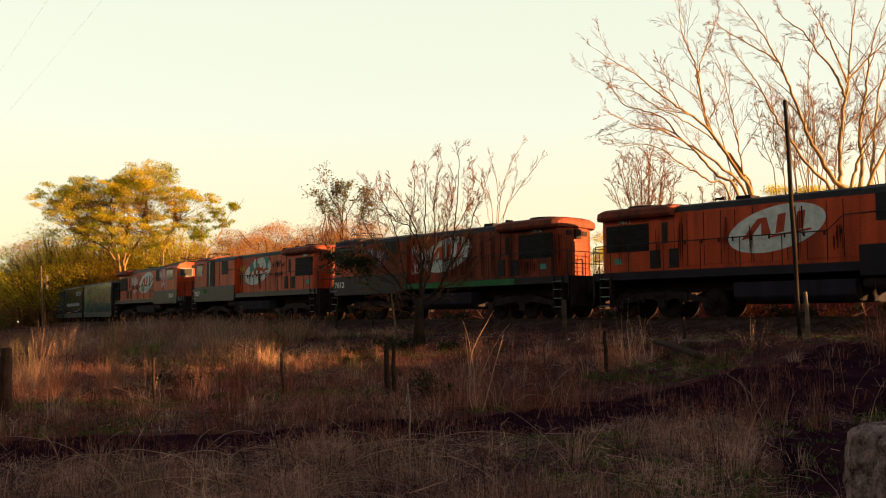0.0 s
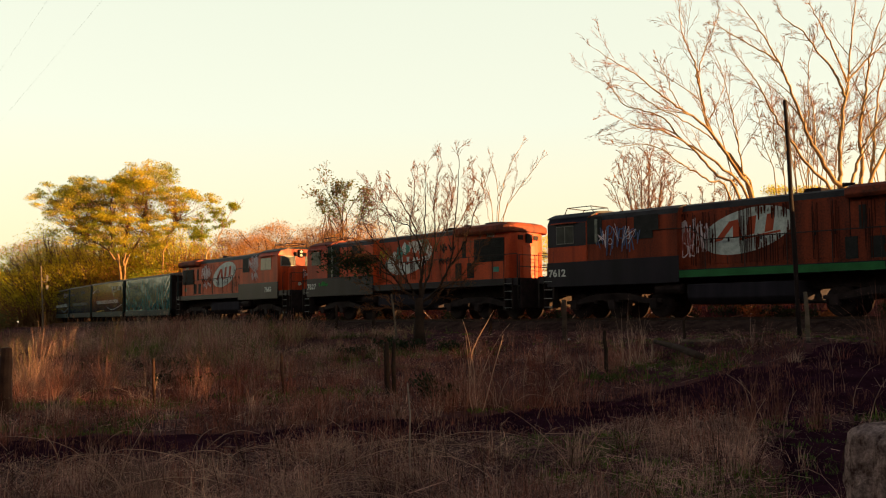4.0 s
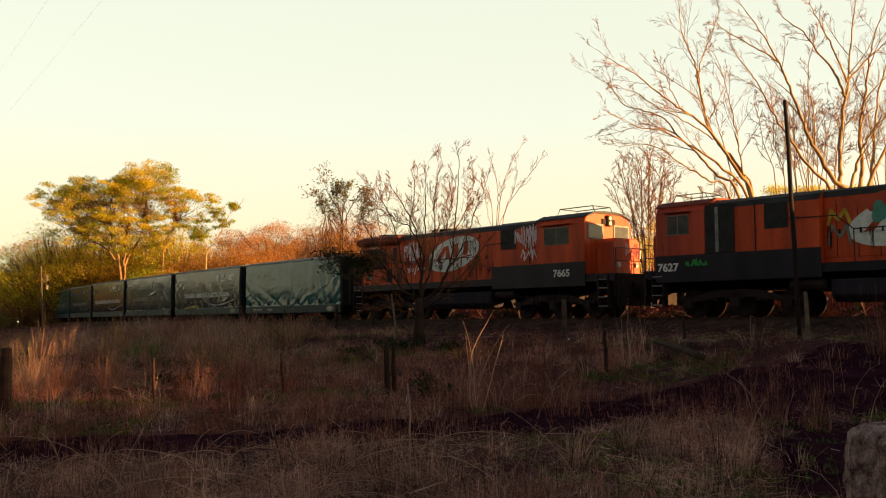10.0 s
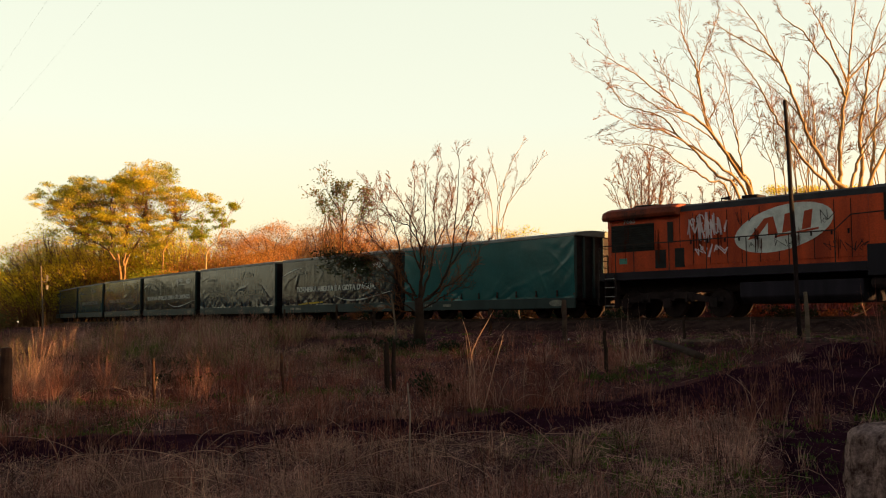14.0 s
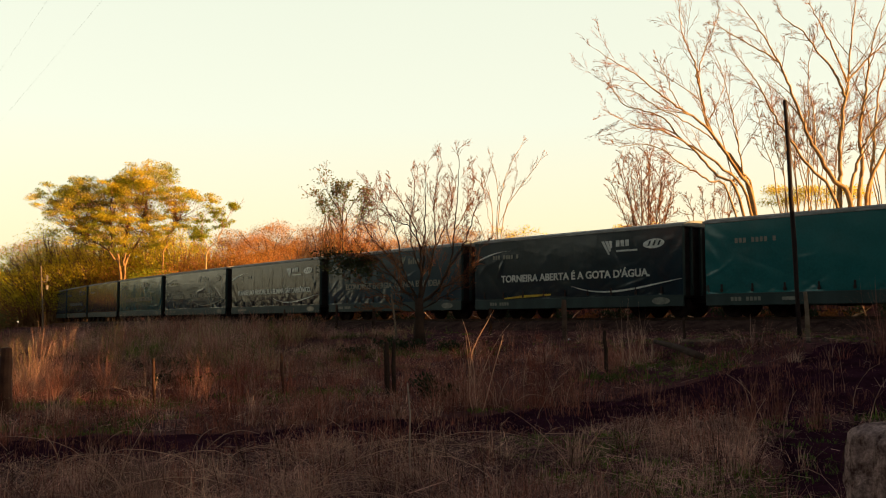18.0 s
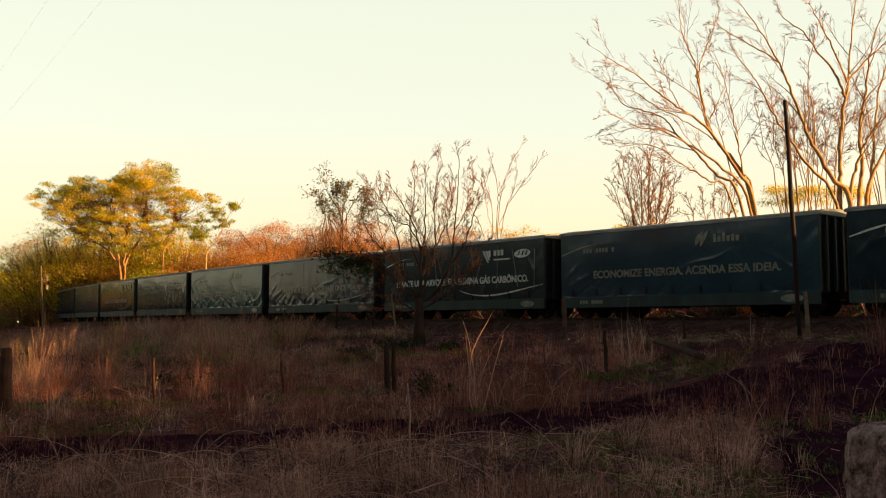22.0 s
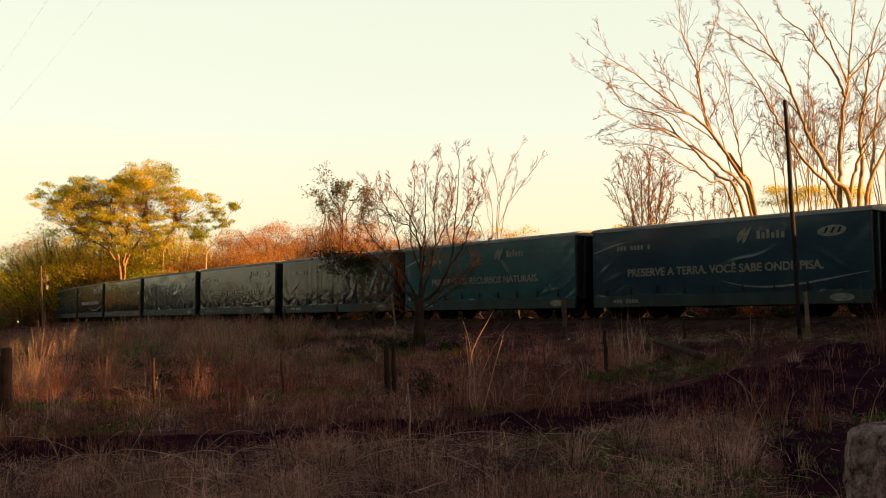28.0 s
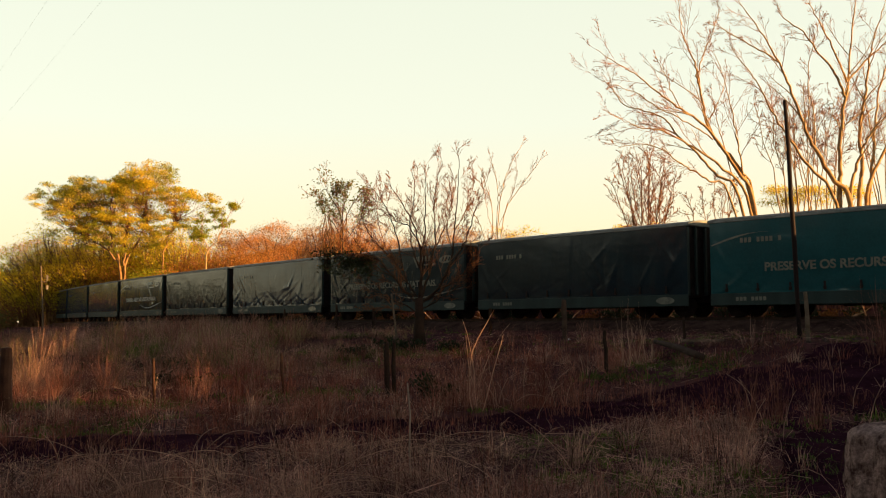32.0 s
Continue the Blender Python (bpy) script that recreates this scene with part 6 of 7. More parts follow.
def woodland(name, spots, h, material, per, size, seed, label, dense=False):
    """Far trees that nobody could count, as one mass of leaves and trunks."""
    rng = np.random.default_rng(seed)
    cs, g = [], Geo()
    for x, y, *k in spots:
        hh = h * k[0] * rng.uniform(0.93, 1.04) if k else h * rng.uniform(0.8, 1.12)
        z0 = lie(x, y)
        r = hh * rng.uniform(0.25, 0.42)
        nl = 9 if dense else 15
        lump = np.clip(rng.normal(size=(nl, 3)), -1.5, 1.5) * np.array([r * 0.55, r * 0.55, hh * 0.17]) + np.array([x, y, z0 + hh * 0.66])
        if dense:
            lump[:, 2] = z0 + hh * rng.uniform(0.1, 0.92, nl)
        cs.append(np.repeat(lump, per // nl, axis=0) + scatter(rng, nl * (per // nl), r * (0.46 if dense else 0.33), r * (0.46 if dense else 0.33), r * (0.36 if dense else 0.22)))
        g.tube([(x, y, z0 - 0.2), (x + rng.normal() * 0.3, y, z0 + hh * 0.4), (x + rng.normal() * 0.8, y, z0 + hh * 0.75)], [hh * 0.018, hh * 0.014, hh * 0.006], 5, cap=False)
        for k in range(3):
            a = rng.uniform(0, 6.28)
            g.tube([(x, y, z0 + hh * 0.35), (x + math.cos(a) * r * 0.5, y + math.sin(a) * r * 0.5, z0 + hh * 0.65), (x + math.cos(a) * r, y + math.sin(a) * r, z0 + hh * 0.85)], [hh * 0.006, hh * 0.004, hh * 0.0015], 4, cap=False)
    c = np.concatenate(cs)
    ob = tagged(new(name), label, "woodland", kind="stuff")
    part("trunk", g, DARKBARK, ob, smooth=True)
    cr = new("foliage", quad_mesh("foliage", leaf_quads(c, size, rng), material))
    cr.parent = ob


def woods():
    rng = np.random.default_rng(9)

    def strip(x0, x1, y0, y1, n):
        return [(rng.uniform(x0, x1), rng.uniform(y0, y1)) for _ in range(n)]
    woodland("far_woodland", strip(-70, -8, 140, 165, 46), 13.5, LEAFORANGE, 3000, 0.10, 1, "distant russet and ochre woodland along the horizon")
    woodland("far_woodland", strip(-40, 45, 145, 172, 46), 13.0, LEAFORANGE, 3000, 0.10, 2, "distant russet woodland behind the railway")
    woodland("far_woodland", strip(5, 80, 120, 150, 30), 12.0, LEAFYELLOW, 2600, 0.10, 3, "distant yellow-green woodland behind bare trees")
    woodland("far_woodland", strip(-110, -58, 120, 170, 36), 9.5, LEAFGREEN, 1600, 0.14, 4, "distant green woodland along the railway curve")
    # an unseen wood added beyond the field's side to block the low sun
    low = Vector((math.cos(radians(SUN_AZ)), -math.sin(radians(SUN_AZ))))
    across = Vector((-low.y, low.x))
    spots = []
    # tree heights by band decide which parts of the field get sun
    for _ in range(125):
        u = rng.uniform(-34, 46)
        p = low * rng.uniform(46, 62) + across * u
        if u > 30.0:
            continue
        spots.append((p.x, p.y, rng.uniform(0.85, 1.15) if u < 15.0 else rng.uniform(0.55, 0.68) if u < 17.6 else rng.uniform(0.76, 0.88) if u < 23.5 else rng.uniform(0.42, 0.58) if u < 28.6 else rng.uniform(0.95, 1.1)))
    woodland("shade_woodland", spots, 10.2, LEAFDARK, 170, 0.55, 5, "unseen dense low wood added to shade the dry field", dense=True)
    spots = []
    for _ in range(150):
        p = low * rng.uniform(44, 60) + across * rng.uniform(-34, 14.8)
        spots.append((p.x, p.y))
    woodland("shade_woodland", spots, 8.3, LEAFDARK, 200, 0.55, 8, "unseen lower wood added to shade the near field", dense=True)
    # an unseen grove added behind the camera to hold back sky light
    spots = []
    for _ in range(260):
        a = radians(rng.uniform(160, 290))
        r = rng.uniform(24, 46)
        spots.append((r * math.cos(a), r * math.sin(a)))
    woodland("grove", spots, 15.0, LEAFDARK, 200, 1.15, 6, "unseen tall dark grove added behind the camera to cut sky light", dense=True)
    # more unseen groves, added out of view for the tarpaulins to mirror darkly
    woodland("grove", strip(-112, -80, 124, 150, 24), 10, LEAFDARK, 260, 0.8, 16, "unseen dark grove added beyond the bend of the railway", dense=True)
    woodland("grove", strip(-95, -58, -30, 46, 60), 18, LEAFDARK, 240, 0.9, 7, "unseen tall grove added left of view to darken wagon reflections", dense=True)
    woodland("grove", strip(-95, -58, 46, 66, 22), 14, LEAFDARK, 240, 0.9, 17, "unseen lower grove added left of view to darken wagon reflections", dense=True)
    woodland("grove", strip(-92, -66, 92, 110, 8), 9, LEAFDARK, 240, 0.8, 18, "unseen loose grove added for dark patches in wagon reflections", dense=True)


def grass_mesh(name, spots, rng, material, h, blades, spread, width, lean=0.35):
    """Tufts of blades; spots as rows of x, y, scale."""
    P = np.repeat(np.array(spots, dtype=float), blades, axis=0)
    n = len(P)
    z = np.repeat(np.array([lie(x, y) for x, y, _ in spots]), blades)
    off = rng.normal(size=(n, 2)) * spread * P[:, 2:3]
    base = np.stack([P[:, 0] + off[:, 0], P[:, 1] + off[:, 1], z - 0.03], axis=1)
    hh = (h * P[:, 2] * rng.uniform(0.35, 1.15, n))[:, None]
    a = rng.uniform(0, 2 * np.pi, n)
    out = np.stack([np.cos(a), np.sin(a), np.zeros(n)], axis=1)
    ln = np.abs(rng.normal(size=(n, 1))) * lean
    up = np.array([0, 0, 1.0])
    side = np.cross(out, up) * width * rng.uniform(0.6, 1.4, (n, 1))
    mid = base + (up * 0.6 + out * ln * 0.35) * hh
    tip = base + (up * np.maximum(0.35, 1 - ln * 0.55) + out * ln) * hh
    q1 = np.stack([base - side, base + side, mid + side * 0.75, mid - side * 0.75], axis=1)
    q2 = np.stack([mid - side * 0.75, mid + side * 0.75, tip + side * 0.12, tip - side * 0.12], axis=1)
    return quad_mesh(name, np.concatenate([q1, q2]), material)


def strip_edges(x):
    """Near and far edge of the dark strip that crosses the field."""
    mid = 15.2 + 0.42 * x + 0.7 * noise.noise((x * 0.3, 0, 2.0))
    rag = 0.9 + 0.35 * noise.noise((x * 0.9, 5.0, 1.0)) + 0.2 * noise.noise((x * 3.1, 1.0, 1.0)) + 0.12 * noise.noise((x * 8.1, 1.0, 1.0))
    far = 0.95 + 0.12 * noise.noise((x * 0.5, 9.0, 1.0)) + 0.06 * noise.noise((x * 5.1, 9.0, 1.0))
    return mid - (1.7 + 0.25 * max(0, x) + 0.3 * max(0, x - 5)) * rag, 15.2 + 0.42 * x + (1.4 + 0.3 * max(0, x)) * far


def strip_depth(x, y):
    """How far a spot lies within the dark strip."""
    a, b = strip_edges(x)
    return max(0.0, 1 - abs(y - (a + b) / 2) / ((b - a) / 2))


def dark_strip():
    """A sheet of darker plum-brown ground in a ragged strip across the field."""
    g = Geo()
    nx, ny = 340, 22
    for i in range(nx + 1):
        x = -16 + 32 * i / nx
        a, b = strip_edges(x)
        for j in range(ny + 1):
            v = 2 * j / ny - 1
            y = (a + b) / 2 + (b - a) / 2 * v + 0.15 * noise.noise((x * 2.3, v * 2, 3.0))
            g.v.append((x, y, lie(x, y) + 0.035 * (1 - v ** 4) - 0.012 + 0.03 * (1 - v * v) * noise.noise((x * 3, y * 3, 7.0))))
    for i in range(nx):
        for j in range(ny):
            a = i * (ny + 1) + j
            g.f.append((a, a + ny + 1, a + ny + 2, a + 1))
    thing("dark_earth", g, DARKGROUND, "ragged dark plum-brown strip of ground across the field", "earth", kind="structure", smooth=True)


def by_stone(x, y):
    """Whether a spot lies in the dark corner beside the big stone."""
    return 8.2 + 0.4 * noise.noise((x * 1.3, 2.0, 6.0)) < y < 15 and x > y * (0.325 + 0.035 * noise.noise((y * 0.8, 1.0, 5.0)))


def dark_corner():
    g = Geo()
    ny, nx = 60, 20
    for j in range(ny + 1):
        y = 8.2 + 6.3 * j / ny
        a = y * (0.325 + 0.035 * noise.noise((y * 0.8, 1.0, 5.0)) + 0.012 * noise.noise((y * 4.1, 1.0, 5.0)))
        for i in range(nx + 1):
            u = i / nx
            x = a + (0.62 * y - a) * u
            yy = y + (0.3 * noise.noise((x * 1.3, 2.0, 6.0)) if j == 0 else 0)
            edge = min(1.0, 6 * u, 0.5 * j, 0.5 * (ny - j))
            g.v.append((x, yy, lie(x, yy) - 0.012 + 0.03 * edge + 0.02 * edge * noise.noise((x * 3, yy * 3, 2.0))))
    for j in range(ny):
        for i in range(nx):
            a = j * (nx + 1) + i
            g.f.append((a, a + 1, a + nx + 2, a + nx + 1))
    thing("dark_earth", g, DARKGROUND, "dark plum-brown patch of ground beside the big stone", "earth", kind="structure", smooth=True)


def tussock_quads(x, y, h, reach, n, width, rng, foot=0.1, droop=0.35):
    """Arching blades of one tussock: out and up from a common foot, tips hanging."""
    z = lie(x, y)
    a = rng.uniform(0, 2 * np.pi, n)
    out = np.stack([np.cos(a), np.sin(a), np.zeros(n)], axis=1)
    r = np.abs(rng.normal(size=(n, 1)))
    hh = h * rng.uniform(0.4, 1.1, (n, 1))
    rc = reach * r * rng.uniform(0.5, 1.2, (n, 1))
    dr = droop * np.clip(r, 0, 1.6)
    base = np.array([x, y, z - 0.02]) + out * foot * rng.uniform(0, 1, (n, 1)) + rng.normal(size=(n, 3)) * np.array([foot, foot, 0]) * 0.5
    kink = rng.normal(size=(n, 3)) * 0.03 * h
    up = np.array([0, 0, 1.0])
    side = np.stack([-np.sin(a), np.cos(a), np.zeros(n)], axis=1) + rng.normal(size=(n, 3)) * np.array([0.6, 0.6, 0.1])
    side /= np.linalg.norm(side, axis=1)[:, None]
    side *= width * rng.uniform(0.6, 1.4, (n, 1))
    pts = []
    for q in (0.0, 0.4, 0.75, 1.0):
        pts.append(base + up * hh * (q - dr * q * q * 0.8) + out * rc * q ** 1.7 + kink * math.sin(q * 3.0))
    w = (1.0, 0.85, 0.6, 0.15)
    return [np.stack([pts[k] - side * w[k], pts[k] + side * w[k], pts[k + 1] + side * w[k + 1], pts[k + 1] - side * w[k + 1]], axis=1) for k in range(3)]


def field_grass():
    rng = np.random.default_rng(77)
    dry, green, pale, low, litter, russet, ash = [], [], [], [], [], [], []
    nz = noise.noise
    # low tangle, in patches with bare earth between
    for _ in range(21000):
        y = 4.5 + 28 * rng.uniform() ** 1.15
        x = rng.uniform(-0.55, 0.55) * (y + 2)
        d = aside(x, y)
        if d < 2.1:
            continue
        p = nz((x * 0.45, y * 0.45, 8.0)) + 0.7 * nz((x * 1.3, y * 1.3, 3.0))
        bt = strip_depth(x, y)
        wet = nz((x * 0.28, y * 0.35, 20.0)) + 0.4 * nz((x * 1.2, y * 1.2, 2.0))
        if d < 7.5:                 # short turf along the railway
            if p > -0.15 and rng.uniform() < 0.55:
                low.append((x, y, rng.uniform(0.5, 1.3)))
            if wet > 0.12 and rng.uniform() < 0.5:
                green.append((x, y, rng.uniform(0.3, 0.7)))
            if rng.uniform() < 0.14:
                litter.append((x, y))
            elif rng.uniform() < 0.06:
                dry.append((x, y, rng.uniform(0.3, 0.9)))
            continue
        if by_stone(x, y):
            if rng.uniform() < 0.2:
                green.append((x, y, rng.uniform(0.3, 0.8)))
            if rng.uniform() < 0.86:
                continue
        s = rng.uniform(0.35, 1.15) * max(0.3, 1 + 0.8 * p)
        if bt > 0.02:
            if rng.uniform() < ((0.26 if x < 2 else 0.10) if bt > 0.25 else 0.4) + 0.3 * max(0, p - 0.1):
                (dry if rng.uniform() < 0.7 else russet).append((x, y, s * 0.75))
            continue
        if rng.uniform() < (0.5 if y < 13 + 0.4 * x else 0.22):
            litter.append((x, y))
        beyond = y > 15 + 0.42 * x
        if wet > 0.30 and rng.uniform() < 0.8:
            green.append((x, y, s * 0.8))
            continue
        if p < (-0.2 if beyond else 0.0):
            if rng.uniform() < 0.15:
                low.append((x, y, rng.uniform(0.5, 1.2)))
            continue
        if beyond:
            k = rng.uniform()
            if k < 0.40:
                dry.append((x, y, s * 0.85))
            elif k < 0.62:
                russet.append((x, y, s * 0.8))
            elif k < 0.70:
                ash.append((x, y, s * 0.8))
        else:
            k = rng.uniform()
            if k < 0.30:
                ash.append((x, y, s * 0.8))
            elif k < 0.55:
                dry.append((x, y, s * 0.8))
            elif k < 0.62:
                pale.append((x, y, s * 0.6))
    far = []
    for _ in range(2600):
        y = rng.uniform(30, 75)
        x = rng.uniform(-0.52, -0.05) * y
        if aside(x, y) > 6.0:
            far.append((x, y, rng.uniform(0.5, 1.3)))
    behind = []
    for _ in range(2800):
        sx = rng.uniform(-120, 30)
        x, y, th = along(sx)
        d = 5.0 + 8 * rng.uniform() ** 1.3
        behind.append((x - math.sin(th) * d, y + math.cos(th) * d, rng.uniform(0.5, 1.3)))
    lit = []
    for _ in range(700):
        x, y, th = along(rng.uniform(-40, 26))
        d = 2.9 + 4 * rng.uniform() ** 1.3
        lit.append((x - math.sin(th) * d, y + math.cos(th) * d, rng.uniform(0.5, 1.3)))
    for name, spots, m, h, n, sp, wd, ln, lab in (
            ("verge_grass", lit, DRYGRASS, 0.3, 12, 0.3, 0.012, 0.9, "dry sunlit grass close behind the rails"),
            ("dry_grass", dry, DRYGRASS, 0.42, 9, 0.16, 0.0042, 1.1, "dry brown grass and weeds covering the field"),
            ("russet_grass", russet, RUSSETGRASS, 0.48, 8, 0.16, 0.0045, 0.8, "russet weeds in the middle of the field"),
            ("ashen_grass", ash, ASHGRASS, 0.34, 15, 0.16, 0.003, 1.4, "ashen tangled grass near the camera"),
            ("green_grass", green, GREENGRASS, 0.20, 13, 0.10, 0.009, 1.0, "low green weeds among dry grass"),
            ("pale_grass", pale, PALEGRASS, 0.5, 6, 0.12, 0.0036, 1.2, "pale straw-coloured grass stalks"),
            ("short_turf", low, TURF, 0.10, 14, 0.15, 0.008, 0.9, "short brown and green turf beside the railway"),
            ("far_grass", far, TURF, 0.26, 11, 0.35, 0.012, 0.9, "short dry grass along the railway"),
            ("verge_grass", behind, RUSSETGRASS, 1.05, 12, 0.4, 0.02, 0.6, "tall dry grass on the far side of the track")):
        tagged(new(name, grass_mesh(name, spots, rng, m, h, n, sp, wd, ln)), lab, "grass", kind="stuff")
    # tussocks beyond number, by colour
    heaps = {"dry": [], "russet": [], "ash": [], "pale": []}
    for _ in range(2100):
        y = 5 + 25 * rng.uniform() ** 1.1
        x = rng.uniform(-0.52, 0.52) * (y + 1)
        d = aside(x, y)
        if d < 6.5 or strip_depth(x, y) > 0.12 and rng.uniform() < 0.86:
            continue
        if by_stone(x, y) and rng.uniform() < 0.8:
            continue
        beyond = y > 15 + 0.42 * x
        if nz((x * 0.5, y * 0.5, 14.0)) + 0.5 * nz((x * 1.6, y * 1.6, 15.0)) < (-0.12 if beyond else 0.0):
            continue
        k = rng.uniform()
        key = ("dry" if k < 0.5 else "russet" if k < 0.75 else "ash" if k < 0.93 else "pale") if beyond else ("ash" if k < 0.5 else "dry" if k < 0.72 else "pale")
        sz = rng.uniform(0.25, 0.62) * (1.0 if beyond else 0.8) * (1 + 0.5 * (rng.uniform() < 0.12))
        heaps[key] += tussock_quads(x, y, sz, sz * rng.uniform(0.5, 1.1), int(rng.uniform(14, 44)), 0.0042 if y > 11 else 0.0026, rng, 0.06 + 0.12 * rng.uniform(), rng.uniform(0.2, 0.6))
    # rank grass on the railway bank, thickest towards the bend
    for name, m, n, lab, lo, hi, wd in (("bank_tussocks", STRAWGRASS, 170, "straw-coloured grass tussocks along the railway bank", 0.4, 0.9, 0.005), ("bank_grass", DRYGRASS, 520, "rank brown grass along the railway bank", 0.4, 0.95, 0.006), ("bank_weeds", GREENGRASS, 320, "green weeds among the bank grass", 0.3, 0.6, 0.009), ("bank_stalks", ASHGRASS, 700, "ashen stalks among the bank grass", 0.4, 1.0, 0.004)):
        bank = []
        while len(bank) < 3 * n:
            y = rng.uniform(19, 58)
            x = rng.uniform(-0.5, (-0.06 if y < 40 else -0.2) + 0.04 * rng.normal()) * y
            d = aside(x, y)
            if 2.3 < d < 13 and nz((x * 0.45, y * 0.3, 33.0 + n)) + 0.7 * nz((x * 1.6, y * 0.9, 34.0 + n)) > -0.02 - 0.01 * (x + 5):
                sz = rng.uniform(lo, hi) * (0.55 if x > -5 else 1.0 if y < 26 else 1.35) * min(1.0, 0.6 + 0.1 * d)
                bank += tussock_quads(x, y, sz, sz * rng.uniform(0.4, 2.0), int(rng.uniform(12, 50)), wd * rng.uniform(0.7, 1.2), rng, 0.05 + 0.2 * rng.uniform(), rng.uniform(0.2, 1.0))
        tagged(new(name, quad_mesh(name, np.concatenate(bank), m)), lab, "grass", kind="stuff")
    for key, m, lab in (("dry", DRYGRASS, "brown arching grass tussocks"), ("russet", RUSSETGRASS, "russet arching grass tussocks"), ("ash", ASHGRASS, "ashen arching grass tussocks"), ("pale", PALEGRASS, "pale straw grass tussocks")):
        tagged(new("grass_tussocks", quad_mesh("grass_tussocks", np.concatenate(heaps[key]), m)), lab + " all over the field", "grass", kind="stuff")
    # green weeds under the far clumps and by the bank
    g2 = []
    for cx, cy, rx, ry, n in ((-7.0, 25.0, 1.2, 0.7, 60), (-5.6, 25.8, 1.0, 0.5, 40), (-8.6, 18.9, 0.9, 0.4, 45), (-6.9, 19.3, 1.0, 0.4, 40), (-5.6, 19.5, 0.7, 0.4, 30), (-2.9, 20.6, 0.8, 0.5, 35), (-2.2, 21.6, 0.8, 0.4, 35), (-3.6, 19.8, 0.5, 0.3, 25), (-0.9, 29.2, 1.6, 0.7, 80), (0.4, 28.6, 1.2, 0.6, 50), (-2.6, 30.4, 1.0, 0.6, 40), (3.4, 21.4, 0.5, 0.4, 25), (6.4, 22.6, 0.8, 0.6, 30), (5.9, 11.2, 0.5, 0.4, 20), (6.9, 14.8, 0.4, 0.3, 14)):
        for _ in range(n):
            g2.append((cx + rng.normal() * rx * 0.6, cy + rng.normal() * ry * 0.6, rng.uniform(0.4, 1.1)))
    tagged(new("green_weeds", grass_mesh("green_weeds", g2, rng, GREENGRASS, 0.26, 12, 0.09, 0.011, 1.1)), "fresh green weeds at the foot of the bank", "weeds", kind="stuff")
    # straw and dead stems lying about
    L = np.array([(x, y, lie(x, y) + 0.02) for x, y in litter])
    c = np.repeat(L, 6, axis=0) + rng.normal(size=(len(L) * 6, 3)) * np.array([0.2, 0.2, 0.0])
    c[:, 2] += np.abs(rng.normal(size=len(c))) * 0.08
    n = len(c)
    a = rng.uniform(0, 6.283, n)
    u = np.stack([np.cos(a), np.sin(a), rng.normal(size=n) * 0.3], axis=1) * rng.uniform(0.04, 0.2, (n, 1))
    w = np.stack([-np.sin(a), np.cos(a), rng.normal(size=n) * 0.5], axis=1) * rng.uniform(0.0018, 0.004, (n, 1))
    half = n // 4
    q = np.stack([c - u - w, c - u + w, c + u + w * 0.5, c + u - w * 0.5], axis=1)
    tagged(new("straw_litter", quad_mesh("straw_litter", q[:half], PALEGRASS)), "pale broken straw lying on the field", "straw", kind="stuff")
    tagged(new("straw_litter", quad_mesh("straw_litter", q[half:], ASHGRASS)), "brown dead stems lying on the field", "straw", kind="stuff")
    # tall clumps: x, y, height, reach, blades
    straw, brown, ashen = "tall straw-coloured grass clump", "tall brown grass clump", "tall ashen grass clump"
